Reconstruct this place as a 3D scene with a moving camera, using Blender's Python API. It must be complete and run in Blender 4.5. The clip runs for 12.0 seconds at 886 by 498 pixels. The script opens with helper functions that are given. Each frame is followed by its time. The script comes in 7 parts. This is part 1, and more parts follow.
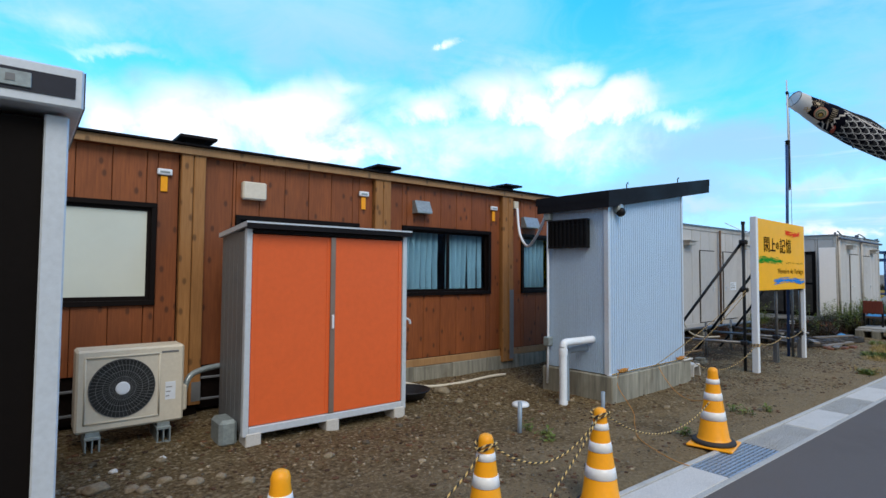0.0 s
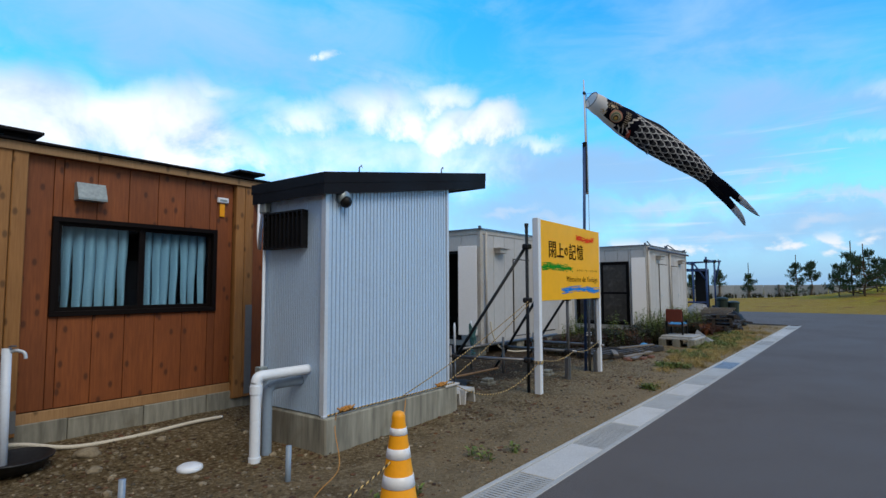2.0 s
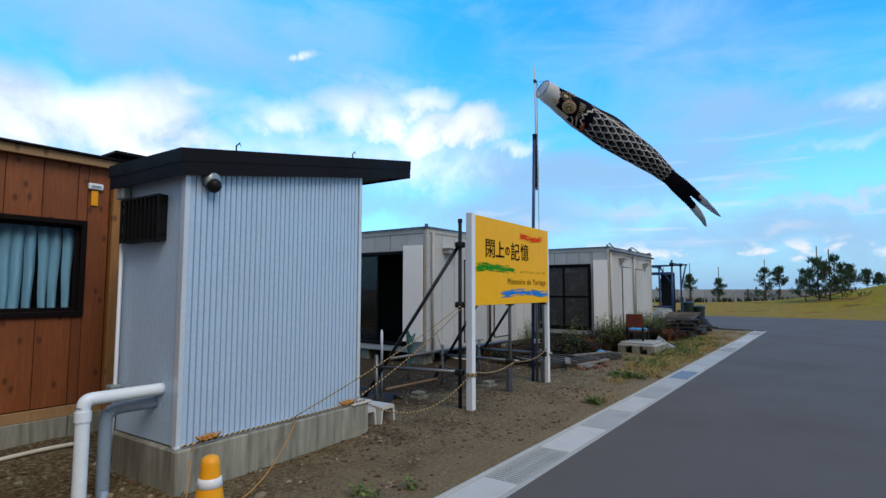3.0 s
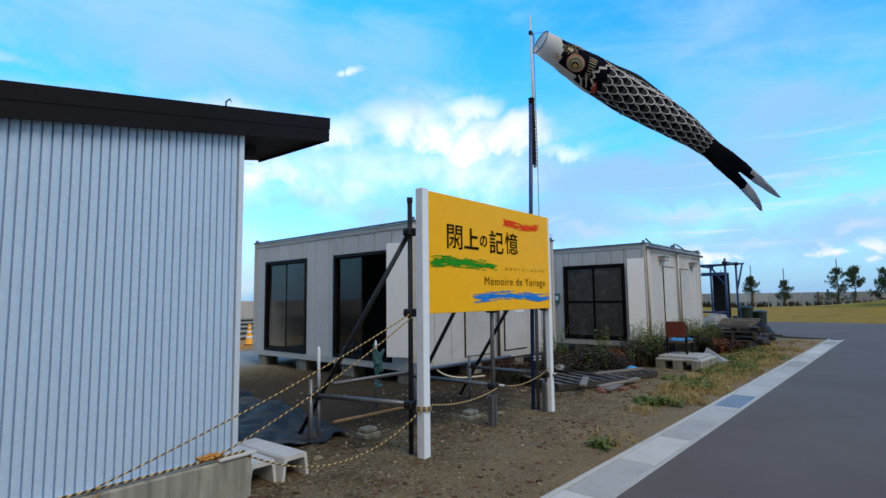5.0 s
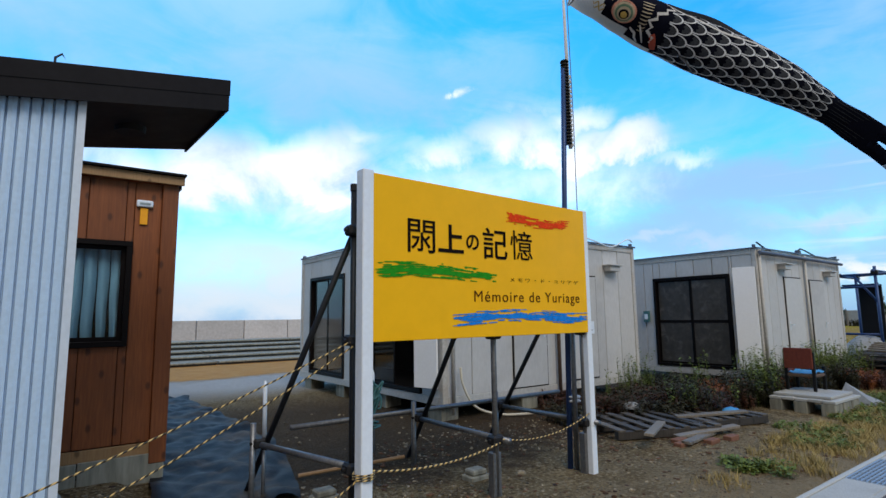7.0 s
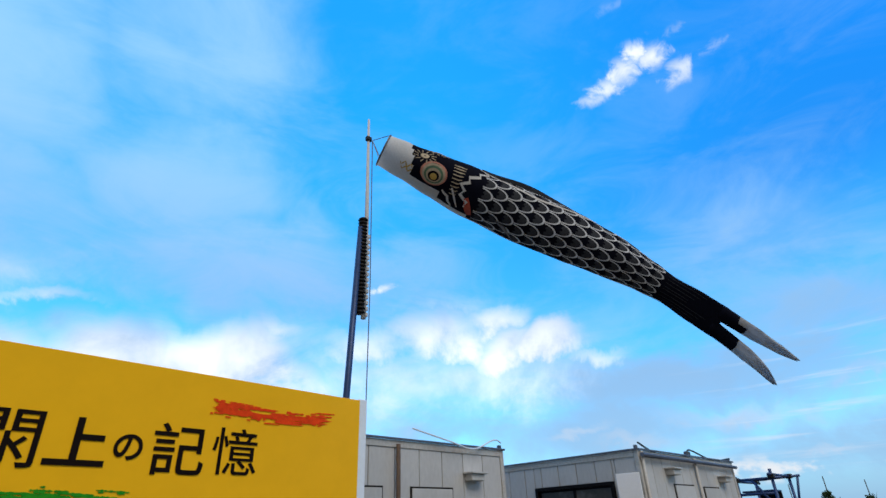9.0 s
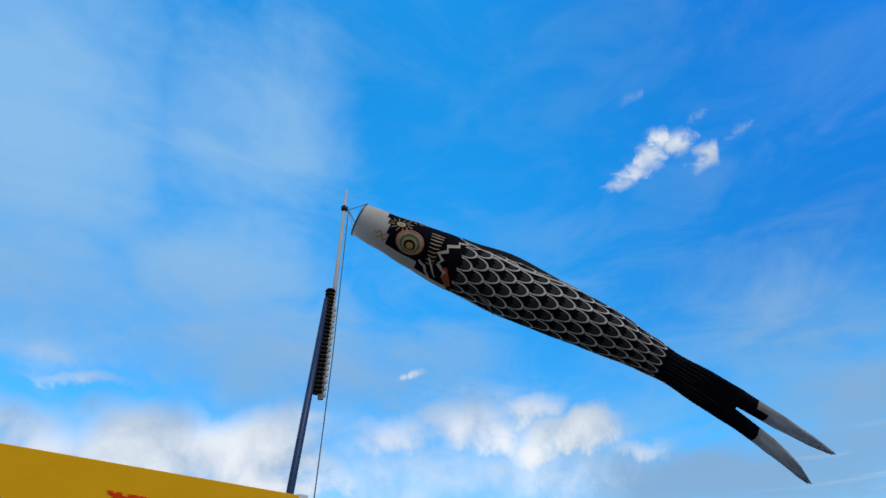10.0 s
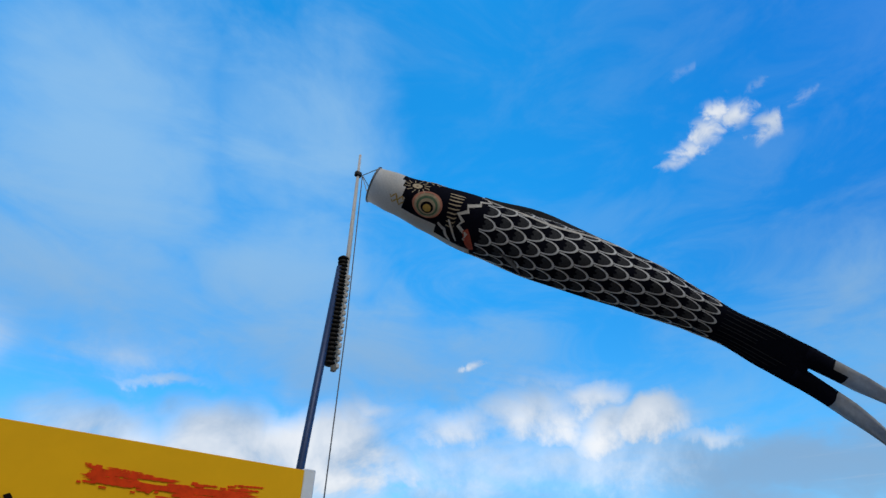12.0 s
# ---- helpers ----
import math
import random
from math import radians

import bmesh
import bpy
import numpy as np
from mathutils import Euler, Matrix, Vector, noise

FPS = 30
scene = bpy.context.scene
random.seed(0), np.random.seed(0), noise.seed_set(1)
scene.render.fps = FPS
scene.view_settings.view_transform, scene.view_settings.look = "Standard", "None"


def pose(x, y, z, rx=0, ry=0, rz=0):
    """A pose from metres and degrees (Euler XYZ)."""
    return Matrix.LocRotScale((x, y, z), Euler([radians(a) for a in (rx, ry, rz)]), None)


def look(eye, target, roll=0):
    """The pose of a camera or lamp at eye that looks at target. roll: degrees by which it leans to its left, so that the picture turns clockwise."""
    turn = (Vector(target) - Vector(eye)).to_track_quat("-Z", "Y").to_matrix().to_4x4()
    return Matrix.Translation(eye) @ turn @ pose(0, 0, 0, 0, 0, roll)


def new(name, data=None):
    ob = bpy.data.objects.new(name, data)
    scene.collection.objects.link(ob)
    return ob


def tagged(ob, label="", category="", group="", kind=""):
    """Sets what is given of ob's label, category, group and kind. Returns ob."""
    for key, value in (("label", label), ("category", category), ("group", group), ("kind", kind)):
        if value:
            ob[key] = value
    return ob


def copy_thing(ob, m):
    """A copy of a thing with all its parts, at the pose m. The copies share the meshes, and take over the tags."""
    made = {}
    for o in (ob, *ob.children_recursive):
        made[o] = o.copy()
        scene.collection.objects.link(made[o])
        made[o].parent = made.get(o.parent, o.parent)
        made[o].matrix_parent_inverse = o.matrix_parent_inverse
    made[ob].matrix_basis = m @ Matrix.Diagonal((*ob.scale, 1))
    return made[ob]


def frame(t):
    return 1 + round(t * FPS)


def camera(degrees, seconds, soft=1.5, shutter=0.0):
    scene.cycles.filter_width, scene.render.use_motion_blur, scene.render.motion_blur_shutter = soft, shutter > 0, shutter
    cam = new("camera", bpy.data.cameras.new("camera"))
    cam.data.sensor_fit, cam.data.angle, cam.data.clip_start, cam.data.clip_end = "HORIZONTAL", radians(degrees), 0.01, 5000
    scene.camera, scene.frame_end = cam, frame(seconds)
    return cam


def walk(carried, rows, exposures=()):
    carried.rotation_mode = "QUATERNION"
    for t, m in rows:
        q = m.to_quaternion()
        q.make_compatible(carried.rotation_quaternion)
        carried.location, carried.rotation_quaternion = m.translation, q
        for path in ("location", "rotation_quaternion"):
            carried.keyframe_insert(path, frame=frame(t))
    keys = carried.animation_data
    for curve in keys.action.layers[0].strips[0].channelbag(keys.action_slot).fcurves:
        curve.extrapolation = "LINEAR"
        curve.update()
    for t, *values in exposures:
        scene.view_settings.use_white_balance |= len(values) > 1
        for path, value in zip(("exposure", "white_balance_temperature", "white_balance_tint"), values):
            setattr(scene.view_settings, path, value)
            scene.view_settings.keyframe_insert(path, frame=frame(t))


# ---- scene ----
cam = camera(79.8, 12.0)
PATH = [
    (0, (0.297, -0.01, 1.572), (1.538, 1.557, 1.66), 0.4),
    (0.5, (0.969, -0.02, 1.568), (2.357, 1.416, 1.675), -0.2),
    (1, (1.555, 0.006, 1.531), (3.019, 1.364, 1.659), -0.4),
    (1.5, (2.186, -0.048, 1.508), (3.714, 1.235, 1.641), -0.2),
    (2, (2.739, -0.104, 1.516), (4.302, 1.136, 1.659), -0.2),
    (2.5, (3.302, -0.14, 1.537), (4.887, 1.071, 1.691), -0.1),
    (3, (3.836, -0.159, 1.515), (5.446, 1.017, 1.668), 0.1),
    (3.2, (3.993, -0.116, 1.51), (5.614, 1.047, 1.654), 0.2),
    (5, (5.912, 0.105, 1.455), (7.406, 1.422, 1.64), -0.7),
    (5.5, (6.427, 0.143, 1.475), (7.847, 1.535, 1.684), -0.9),
    (6, (6.931, 0.23, 1.451), (8.306, 1.665, 1.674), -0.8),
    (6.5, (7.415, 0.271, 1.436), (8.679, 1.802, 1.672), -1.1),
    (6.7, (7.571, 0.294, 1.449), (8.779, 1.87, 1.684), -1.3),
    (8.3, (8.986, 0.520, 1.540), (10.151, 2.088, 1.968), -1.1),
    (8.5, (9.196, 0.546, 1.548), (10.435, 2.006, 2.126), -1.2),
    (9, (9.640, 0.444, 1.639), (10.910, 1.674, 2.574), -2.4),
    (9.5, (9.978, 0.387, 1.697), (11.173, 1.557, 2.794), -2.2),
    (10, (10.269, 0.348, 1.712), (11.344, 1.530, 2.915), -0.77),
    (10.5, (10.518, 0.288, 1.704), (11.522, 1.504, 2.934), -0.3),
    (11, (10.661, 0.284, 1.719), (11.625, 1.551, 2.930), 0.15),
    (11.5, (10.763, 0.356, 1.706), (11.688, 1.663, 2.904), 0.45),
    (12, (10.782, 0.536, 1.715), (11.716, 1.852, 2.896), 0.2),
]
walk(cam, [(t, look(eye, target, roll)) for t, eye, target, roll in PATH], [(0.0, 0.2), (0.5, 0.08), (1.0, -0.08), (1.5, -0.05), (2.5, -0.12), (4.0, -0.05), (6.0, 0.0), (8.3, -0.08), (9.0, -0.2), (9.5, -0.4), (10.0, -0.6), (10.6, -0.65), (11.5, -0.6), (12.0, -0.6)])

# ---- world, sun ----
GAIN_LOW, GAIN_HIGH = (1.4, 2.3, 2.75), (0.7, 3.95, 4.75)
UNSEEN_DECK_DARK, UNSEEN_DECK_LIGHT = (0.20, 0.19, 0.18), (0.50, 0.48, 0.46)
SUN_EL, SUN_AZ = radians(48), radians(-106)  # azimuth from +x towards +y
world = bpy.data.worlds.new("world")
scene.world = world
world.use_nodes = True


class Graph:
    """Small helper to wire shader nodes."""

    def __init__(self, tree):
        self.t = tree
        tree.nodes.clear()

    def n(self, kind):
        return self.t.nodes.new(kind)

    def put(self, sock, value):
        if isinstance(value, bpy.types.NodeSocket):
            self.t.links.new(value, sock)
        elif value is not None:
            sock.default_value = value

    def math(self, op, a, b=None, c=None, clamp=False):
        node = self.n("ShaderNodeMath")
        node.operation, node.use_clamp = op, clamp
        for sock, v in zip(node.inputs, (a, b, c)):
            self.put(sock, v)
        return node.outputs[0]

    def vmath(self, op, a, b=None):
        node = self.n("ShaderNodeVectorMath")
        node.operation = op
        self.put(node.inputs[0], a)
        if b is not None:
            self.put(node.inputs[1], b)
        return node.outputs["Value"] if op in ("LENGTH", "DOT_PRODUCT") else node.outputs[0]

    def noise(self, vec, scale, detail=4.0, rough=0.55, distort=0.0):
        node = self.n("ShaderNodeTexNoise")
        for key, v in (("Vector", vec), ("Scale", scale), ("Detail", detail), ("Roughness", rough), ("Distortion", distort)):
            self.put(node.inputs[key], v)
        return node.outputs["Fac"]

    def ramp(self, v, lo, hi, a=0.0, b=1.0, smooth=False):
        node = self.n("ShaderNodeMapRange")
        node.interpolation_type = "SMOOTHSTEP" if smooth else "LINEAR"
        for key, x in (("Value", v), ("From Min", lo), ("From Max", hi), ("To Min", a), ("To Max", b)):
            self.put(node.inputs[key], x)
        return node.outputs[0]

    def mix(self, f, a, b, blend="MIX"):
        node = self.n("ShaderNodeMix")
        node.data_type, node.blend_type = "RGBA", blend
        for i, v in ((0, f), (6, a), (7, b)):
            self.put(node.inputs[i], (*v, 1.0) if isinstance(v, tuple) and len(v) == 3 else v)
        return node.outputs[2]

    def xyz(self, x, y, z=0.0):
        node = self.n("ShaderNodeCombineXYZ")
        for sock, v in zip(node.inputs, (x, y, z)):
            self.put(sock, v)
        return node.outputs[0]

    def split(self, vec):
        node = self.n("ShaderNodeSeparateXYZ")
        self.put(node.inputs[0], vec)
        return node.outputs


g = Graph(world.node_tree)
way = g.n("ShaderNodeTexCoord").outputs["Generated"]
wx, wy, wz = g.split(way)
az = g.math("MULTIPLY", g.math("ARCTAN2", wy, wx), 180 / math.pi)
el = g.math("MULTIPLY", g.math("ARCSINE", wz), 180 / math.pi)
sky = g.n("ShaderNodeTexSky")
sky.sky_type, sky.sun_disc, sky.sun_elevation, sky.sun_rotation = "NISHITA", False, SUN_EL, math.pi / 2 - SUN_AZ
sky.air_density, sky.dust_density, sky.ozone_density = 1.0, 0.6, 2.5
blue = g.n("ShaderNodeHueSaturation")
blue.inputs["Hue"].default_value = 0.488
blue.inputs["Saturation"].default_value = 1.3
blue.inputs["Value"].default_value = 1.0
g.put(blue.inputs["Color"], sky.outputs[0])
# clouds: a broken deck, heaped and torn by noise
warp = g.noise(way, 3.0, 3.0, 0.55)
fine = g.noise(way, 6.0, 9.0, 0.60, 0.35)
wisp = g.noise(g.vmath("MULTIPLY", way, (1.0, 1.0, 2.6)), 4.0, 8.0, 0.62, 0.6)
wide = g.noise(way, 1.5, 6.0, 0.6, 0.3)
uv = g.xyz(g.math("ADD", az, g.ramp(warp, 0.3, 0.7, -3.5, 3.5)), g.math("ADD", el, g.ramp(fine, 0.3, 0.7, -1.8, 1.8)))
curl = g.noise(way, 22.0, 6.0, 0.6, 0.5)
uv_near = g.xyz(g.math("ADD", az, g.ramp(curl, 0.3, 0.7, -2.0, 2.0)), g.math("ADD", el, g.ramp(fine, 0.3, 0.7, -0.7, 0.7)))


def heap(blobs, at=uv):
    """The union of soft oval clouds: azimuth, elevation, half width, half height, weight."""
    total = None
    for a, e, ra, re, wt in blobs:
        d = g.vmath("LENGTH", g.vmath("MULTIPLY", g.vmath("SUBTRACT", at, (a, e, 0.0)), (1.0 / ra, 1.0 / re, 0.0)))
        m = g.ramp(d, 0.0, 1.35, wt, 0.0, True)
        total = m if total is None else g.math("MAXIMUM", total, m)
    return total


white = heap([(88, 9, 11, 5.5, 0.95), (86, 14, 9, 4, 0.9), (83, 19.2, 9, 1.2, 0.8), (78, 15.3, 8, 3.6, 0.95), (70, 16.2, 8, 4.2, 1.1), (64, 17.2, 7, 3.6, 1.05), (59, 14, 7, 3, 0.85), (52, 17.6, 8, 3.4, 0.85), (45, 18.8, 8, 3.4, 0.85), (39, 20, 6, 2.6, 0.9), (37, 17, 8, 3.4, 0.95), (31.8, 17.2, 5, 2.8, 1.5), (27, 15.3, 5, 1.5, 0.7),
              (67, 15.2, 12, 5.4, 1.45), (76, 14.4, 11, 5, 1.3), (62, 18.4, 6, 2.2, 0.9), (72, 5, 18, 6, 0.8), (76, 1.5, 26, 4, 0.9), (30, 7.8, 7, 0.9, 0.7), (17, 8.3, 8, 1.5, 0.6), (24, 6.6, 6, 1.1, 0.65), (3, 5.2, 3.0, 1.0, 0.9), (11, 4.6, 3, 0.8, 0.7), (-2, 7.4, 12, 0.7, 0.85), (6, 9.6, 6, 1.1, 0.6), (-2, 12.2, 9, 1.2, 0.6), (-3, 16.8, 7, 2.0, 0.5), (-14, 6.0, 10, 0.8, 0.8),
              (70, 12, 18, 7, 0.75), (50, 13.5, 20, 6.5, 0.68), (37, 14, 15, 5, 0.64), (61, 16.5, 15, 5.5, 0.7), (84, 21, 16, 5, 0.5), (44, 21.5, 10, 2.6, 0.5), (110, 18, 20, 9, 0.9), (150, 25, 25, 9, 0.8), (-60, 22, 30, 9, 0.8), (-150, 30, 30, 10, 0.8)])
tuft = heap([(22.8, 40.9, 3.2, 1.2, 0.72), (20.6, 41.7, 3.0, 1.6, 0.85), (18.6, 42.8, 3.0, 1.8, 0.95), (16.4, 44.0, 2.4, 1.6, 1.05), (14.4, 42.9, 3.0, 1.7, 1.05), (12.0, 40.8, 2.8, 1.6, 0.92), (10.9, 44.3, 2.0, 0.8, 0.48), (7.8, 41.6, 1.8, 1.0, 0.42), (51.4, 23.8, 2.2, 0.7, 0.75), (17.5, 49, 2.0, 0.9, 0.33)], uv_near)
white = g.math("MAXIMUM", white, tuft)
grey = heap([(76, 48, 20, 15, 0.75), (100, 42, 18, 20, 0.85), (96, 27, 20, 8, 0.7), (20, 11.5, 19, 4.5, 1.0), (45, 9, 20, 4, 0.75), (27, 8, 18, 5, 1.0), (10, 5, 24, 3.5, 0.8), (62, 25, 24, 8, 0.75), (75, 33, 16, 9, 0.75), (30, 31, 16, 5, 0.45), (8, 24, 16, 6, 0.5),
             (62, 9, 12, 2.4, 0.5), (130, 45, 26, 20, 0.7), (-90, 50, 60, 20, 0.6), (4, 16, 20, 4, 0.6), (50, 33, 10, 5, 0.35)])
w_mask = g.ramp(g.math("ADD", white, g.math("ADD", g.math("MULTIPLY", g.math("SUBTRACT", fine, 0.5), 0.65), g.math("MULTIPLY", g.math("SUBTRACT", wisp, 0.5), 0.6))), 0.12, 1.1, 0.0, 1.0, True)
w_mask = g.math("MULTIPLY", w_mask, g.ramp(white, 0.05, 0.5, 0.0, 0.95, True))
v_mask = g.math("MULTIPLY", g.ramp(g.math("ADD", grey, g.math("ADD", g.math("MULTIPLY", g.math("SUBTRACT", wide, 0.5), 1.3), g.math("MULTIPLY", g.math("SUBTRACT", wisp, 0.5), 0.7))), 0.10, 1.0, 0.0, 1.0, True), 0.8)
thin = g.math("MULTIPLY", g.ramp(wisp, 0.40, 0.72, 0.0, 1.0, True), g.ramp(el, 2.0, 45.0, 0.38, 0.12))
gain = g.mix(g.ramp(el, 8.0, 46.0, 0.0, 1.0, True), GAIN_LOW, GAIN_HIGH)
sky_col = g.mix(1.0, g.mix(1.0, blue.outputs[0], (0.115, 0.115, 0.115), "MULTIPLY"), gain, "MULTIPLY")
high = g.ramp(el, 12.0, 40.0, 0.0, 1.0, True)
side = g.mix(g.math("MULTIPLY", g.ramp(el, 16.0, 32.0, 0.0, 1.0, True), g.ramp(az, -10.0, 52.0, 1.0, 0.0, True)), (1.0, 1.0, 1.0), (0.40, 0.55, 0.74))
sky_col = g.mix(1.0, sky_col, side, "MULTIPLY")
clear = g.mix(g.ramp(el, 0.0, 10.0, 0.85, 0.0, True), sky_col, (0.27, 0.48, 0.83))
veil = g.mix(v_mask, g.mix(thin, clear, (0.52, 0.80, 1.05)), g.mix(high, (0.37, 0.59, 0.89), (0.44, 0.82, 1.26)))
white_col = g.mix(g.ramp(g.math("ADD", fine, g.math("MULTIPLY", white, 0.15)), 0.44, 0.80, 0.0, 1.0), (0.47, 0.67, 0.94), (1.42, 1.44, 1.47))
low_col = g.mix(g.ramp(az, 44.0, 66.0, 0.0, 1.0, True), (0.60, 0.77, 1.0), (0.80, 0.87, 0.96))
white_col = g.mix(g.ramp(el, 6.0, 13.5, 0.0, 1.0, True), low_col, white_col)
tint = g.mix(w_mask, veil, white_col)
# thin level streaks and small flat-bottomed heaps low over the sea
bar = g.noise(g.vmath("MULTIPLY", way, (1.3, 1.3, 24.0)), 2.6, 5.0, 0.6, 0.2)
bar_mask = g.math("MULTIPLY", g.ramp(bar, 0.53, 0.72, 0.0, 0.6, True), g.math("MULTIPLY", g.ramp(el, 2.5, 6.0, 0.0, 1.0, True), g.ramp(el, 11.0, 17.0, 1.0, 0.0, True)))
bar_mask = g.math("MULTIPLY", bar_mask, g.ramp(az, 12.0, 24.0, 1.0, 0.0, True))
tint = g.mix(bar_mask, tint, (0.80, 0.92, 1.08))
puff = g.noise(g.vmath("MULTIPLY", way, (1.0, 1.0, 1.7)), 11.0, 5.0, 0.55)
puff_mask = g.math("MULTIPLY", g.ramp(puff, 0.52, 0.62, 0.0, 0.9, True), g.math("MULTIPLY", g.ramp(el, 2.2, 3.0, 0.0, 1.0, True), g.ramp(el, 3.6, 5.2, 1.0, 0.0, True)))
tint = g.mix(g.math("MULTIPLY", puff_mask, g.ramp(az, 20.0, 30.0, 1.0, 0.0, True)), tint, (1.0, 1.02, 1.06))
# a closed grey deck, added unseen overhead and behind, evens and neutralises the light
unseen_deck = g.ramp(g.math("ADD", g.vmath("DOT_PRODUCT", way, (-0.5, -0.6, 0.62)), g.ramp(wide, 0.3, 0.7, -0.08, 0.08)), 0.24, 0.55, 0.0, 1.0, True)
tint = g.mix(unseen_deck, tint, g.mix(fine, UNSEEN_DECK_DARK, UNSEEN_DECK_LIGHT))
back = g.n("ShaderNodeBackground")
g.put(back.inputs[0], tint)
back.inputs[1].default_value = 1.0
g.put(g.n("ShaderNodeOutputWorld").inputs[0], back.outputs[0])

sun = new("sun", bpy.data.lights.new("sun", "SUN"))
sun.data.energy, sun.data.angle, sun.data.color = 1.85, radians(35), (1.0, 0.965, 0.91)
sun.matrix_world = look((math.cos(SUN_AZ) * math.cos(SUN_EL) * 40, math.sin(SUN_AZ) * math.cos(SUN_EL) * 40, math.sin(SUN_EL) * 40), (0, 0, 0))

# ---- materials ----


def surface(name, col, rough=0.6, metal=0.0, spread=0.15, grain=30.0, stain=1.5, bump=0.15, col2=None, stretch=(1, 1, 1), rand=0.0, spec=None, stain_col=None, stain_amt=0.35, bump_d=0.004, sheer=0.0, island=0.0):
    """A worn surface: fine grain, broad stains, relief. Sizes in metres."""
    m = bpy.data.materials.new(name)
    m.use_nodes = True
    q = Graph(m.node_tree)
    pos = q.n("ShaderNodeTexCoord").outputs["Object"]
    p = q.vmath("MULTIPLY", pos, tuple(float(v) for v in stretch))
    f1 = q.noise(p, grain, 5.0, 0.6)
    f2 = q.noise(pos, stain, 6.0, 0.6, 0.4)
    dark = tuple(c * (1 - spread * 1.6) for c in col)
    lite = tuple(min(1.0, c * (1 + spread)) for c in (col2 or col))
    c = q.mix(q.ramp(f1, 0.3, 0.7), dark, lite)
    c = q.mix(q.math("MULTIPLY", q.ramp(f2, 0.48, 0.72, 0.0, 1.0, True), stain_amt), c, stain_col or tuple(x * 0.55 for x in col))
    if rand:
        r = q.n("ShaderNodeObjectInfo").outputs["Random"]
        hv = q.n("ShaderNodeHueSaturation")
        q.put(hv.inputs["Value"], q.ramp(r, 0.0, 1.0, 1 - rand, 1 + rand))
        q.put(hv.inputs["Color"], c)
        c = hv.outputs[0]
    if island:
        hv = q.n("ShaderNodeHueSaturation")
        q.put(hv.inputs["Value"], q.ramp(q.n("ShaderNodeNewGeometry").outputs["Random Per Island"], 0.0, 1.0, 1 - island, 1 + island))
        q.put(hv.inputs["Color"], c)
        c = hv.outputs[0]
    b = q.n("ShaderNodeBsdfPrincipled")
    q.put(b.inputs["Base Color"], c)
    q.put(b.inputs["Roughness"], q.ramp(f2, 0.3, 0.7, max(0.03, rough - 0.1), min(1.0, rough + 0.1)))
    b.inputs["Metallic"].default_value = metal
    if spec is not None:
        b.inputs["Specular IOR Level"].default_value = spec
    if bump:
        k = q.n("ShaderNodeBump")
        k.inputs["Strength"].default_value = bump
        k.inputs["Distance"].default_value = bump_d
        q.put(k.inputs["Height"], q.math("ADD", f1, q.math("MULTIPLY", f2, 0.6)))
        q.put(b.inputs["Normal"], k.outputs[0])
    out = b.outputs[0]
    if sheer:
        tr = q.n("ShaderNodeBsdfTranslucent")
        q.put(tr.inputs[0], c)
        mx = q.n("ShaderNodeMixShader")
        mx.inputs[0].default_value = sheer
        q.put(mx.inputs[1], out)
        q.put(mx.inputs[2], tr.outputs[0])
        out = mx.outputs[0]
    q.put(q.n("ShaderNodeOutputMaterial").inputs[0], out)
    return m


def glass(name, tone, rough=0.02):
    m = bpy.data.materials.new(name)
    m.use_nodes = True
    b = m.node_tree.nodes["Principled BSDF"]
    b.inputs["Base Color"].default_value = (*tone, 1)
    b.inputs["Roughness"].default_value = rough
    b.inputs["Transmission Weight"].default_value = 1.0
    b.inputs["IOR"].default_value = 1.28
    return m


def stripes(name, a, b, step, twist):
    """Two-coloured twisted rope; the colours run slantwise along the cord."""
    m = bpy.data.materials.new(name)
    m.use_nodes = True
    q = Graph(m.node_tree)
    u, v, w = q.split(q.n("ShaderNodeUVMap").outputs[0])
    f = q.math("FRACT", q.math("ADD", q.math("MULTIPLY", u, 1.0 / step), q.math("MULTIPLY", v, twist)))
    c = q.mix(q.ramp(f, 0.42, 0.5, 0.0, 1.0), (*a, 1), (*b, 1))
    s = q.n("ShaderNodeBsdfPrincipled")
    q.put(s.inputs["Base Color"], c)
    s.inputs["Roughness"].default_value = 0.8
    q.put(q.n("ShaderNodeOutputMaterial").inputs[0], s.outputs[0])
    return m


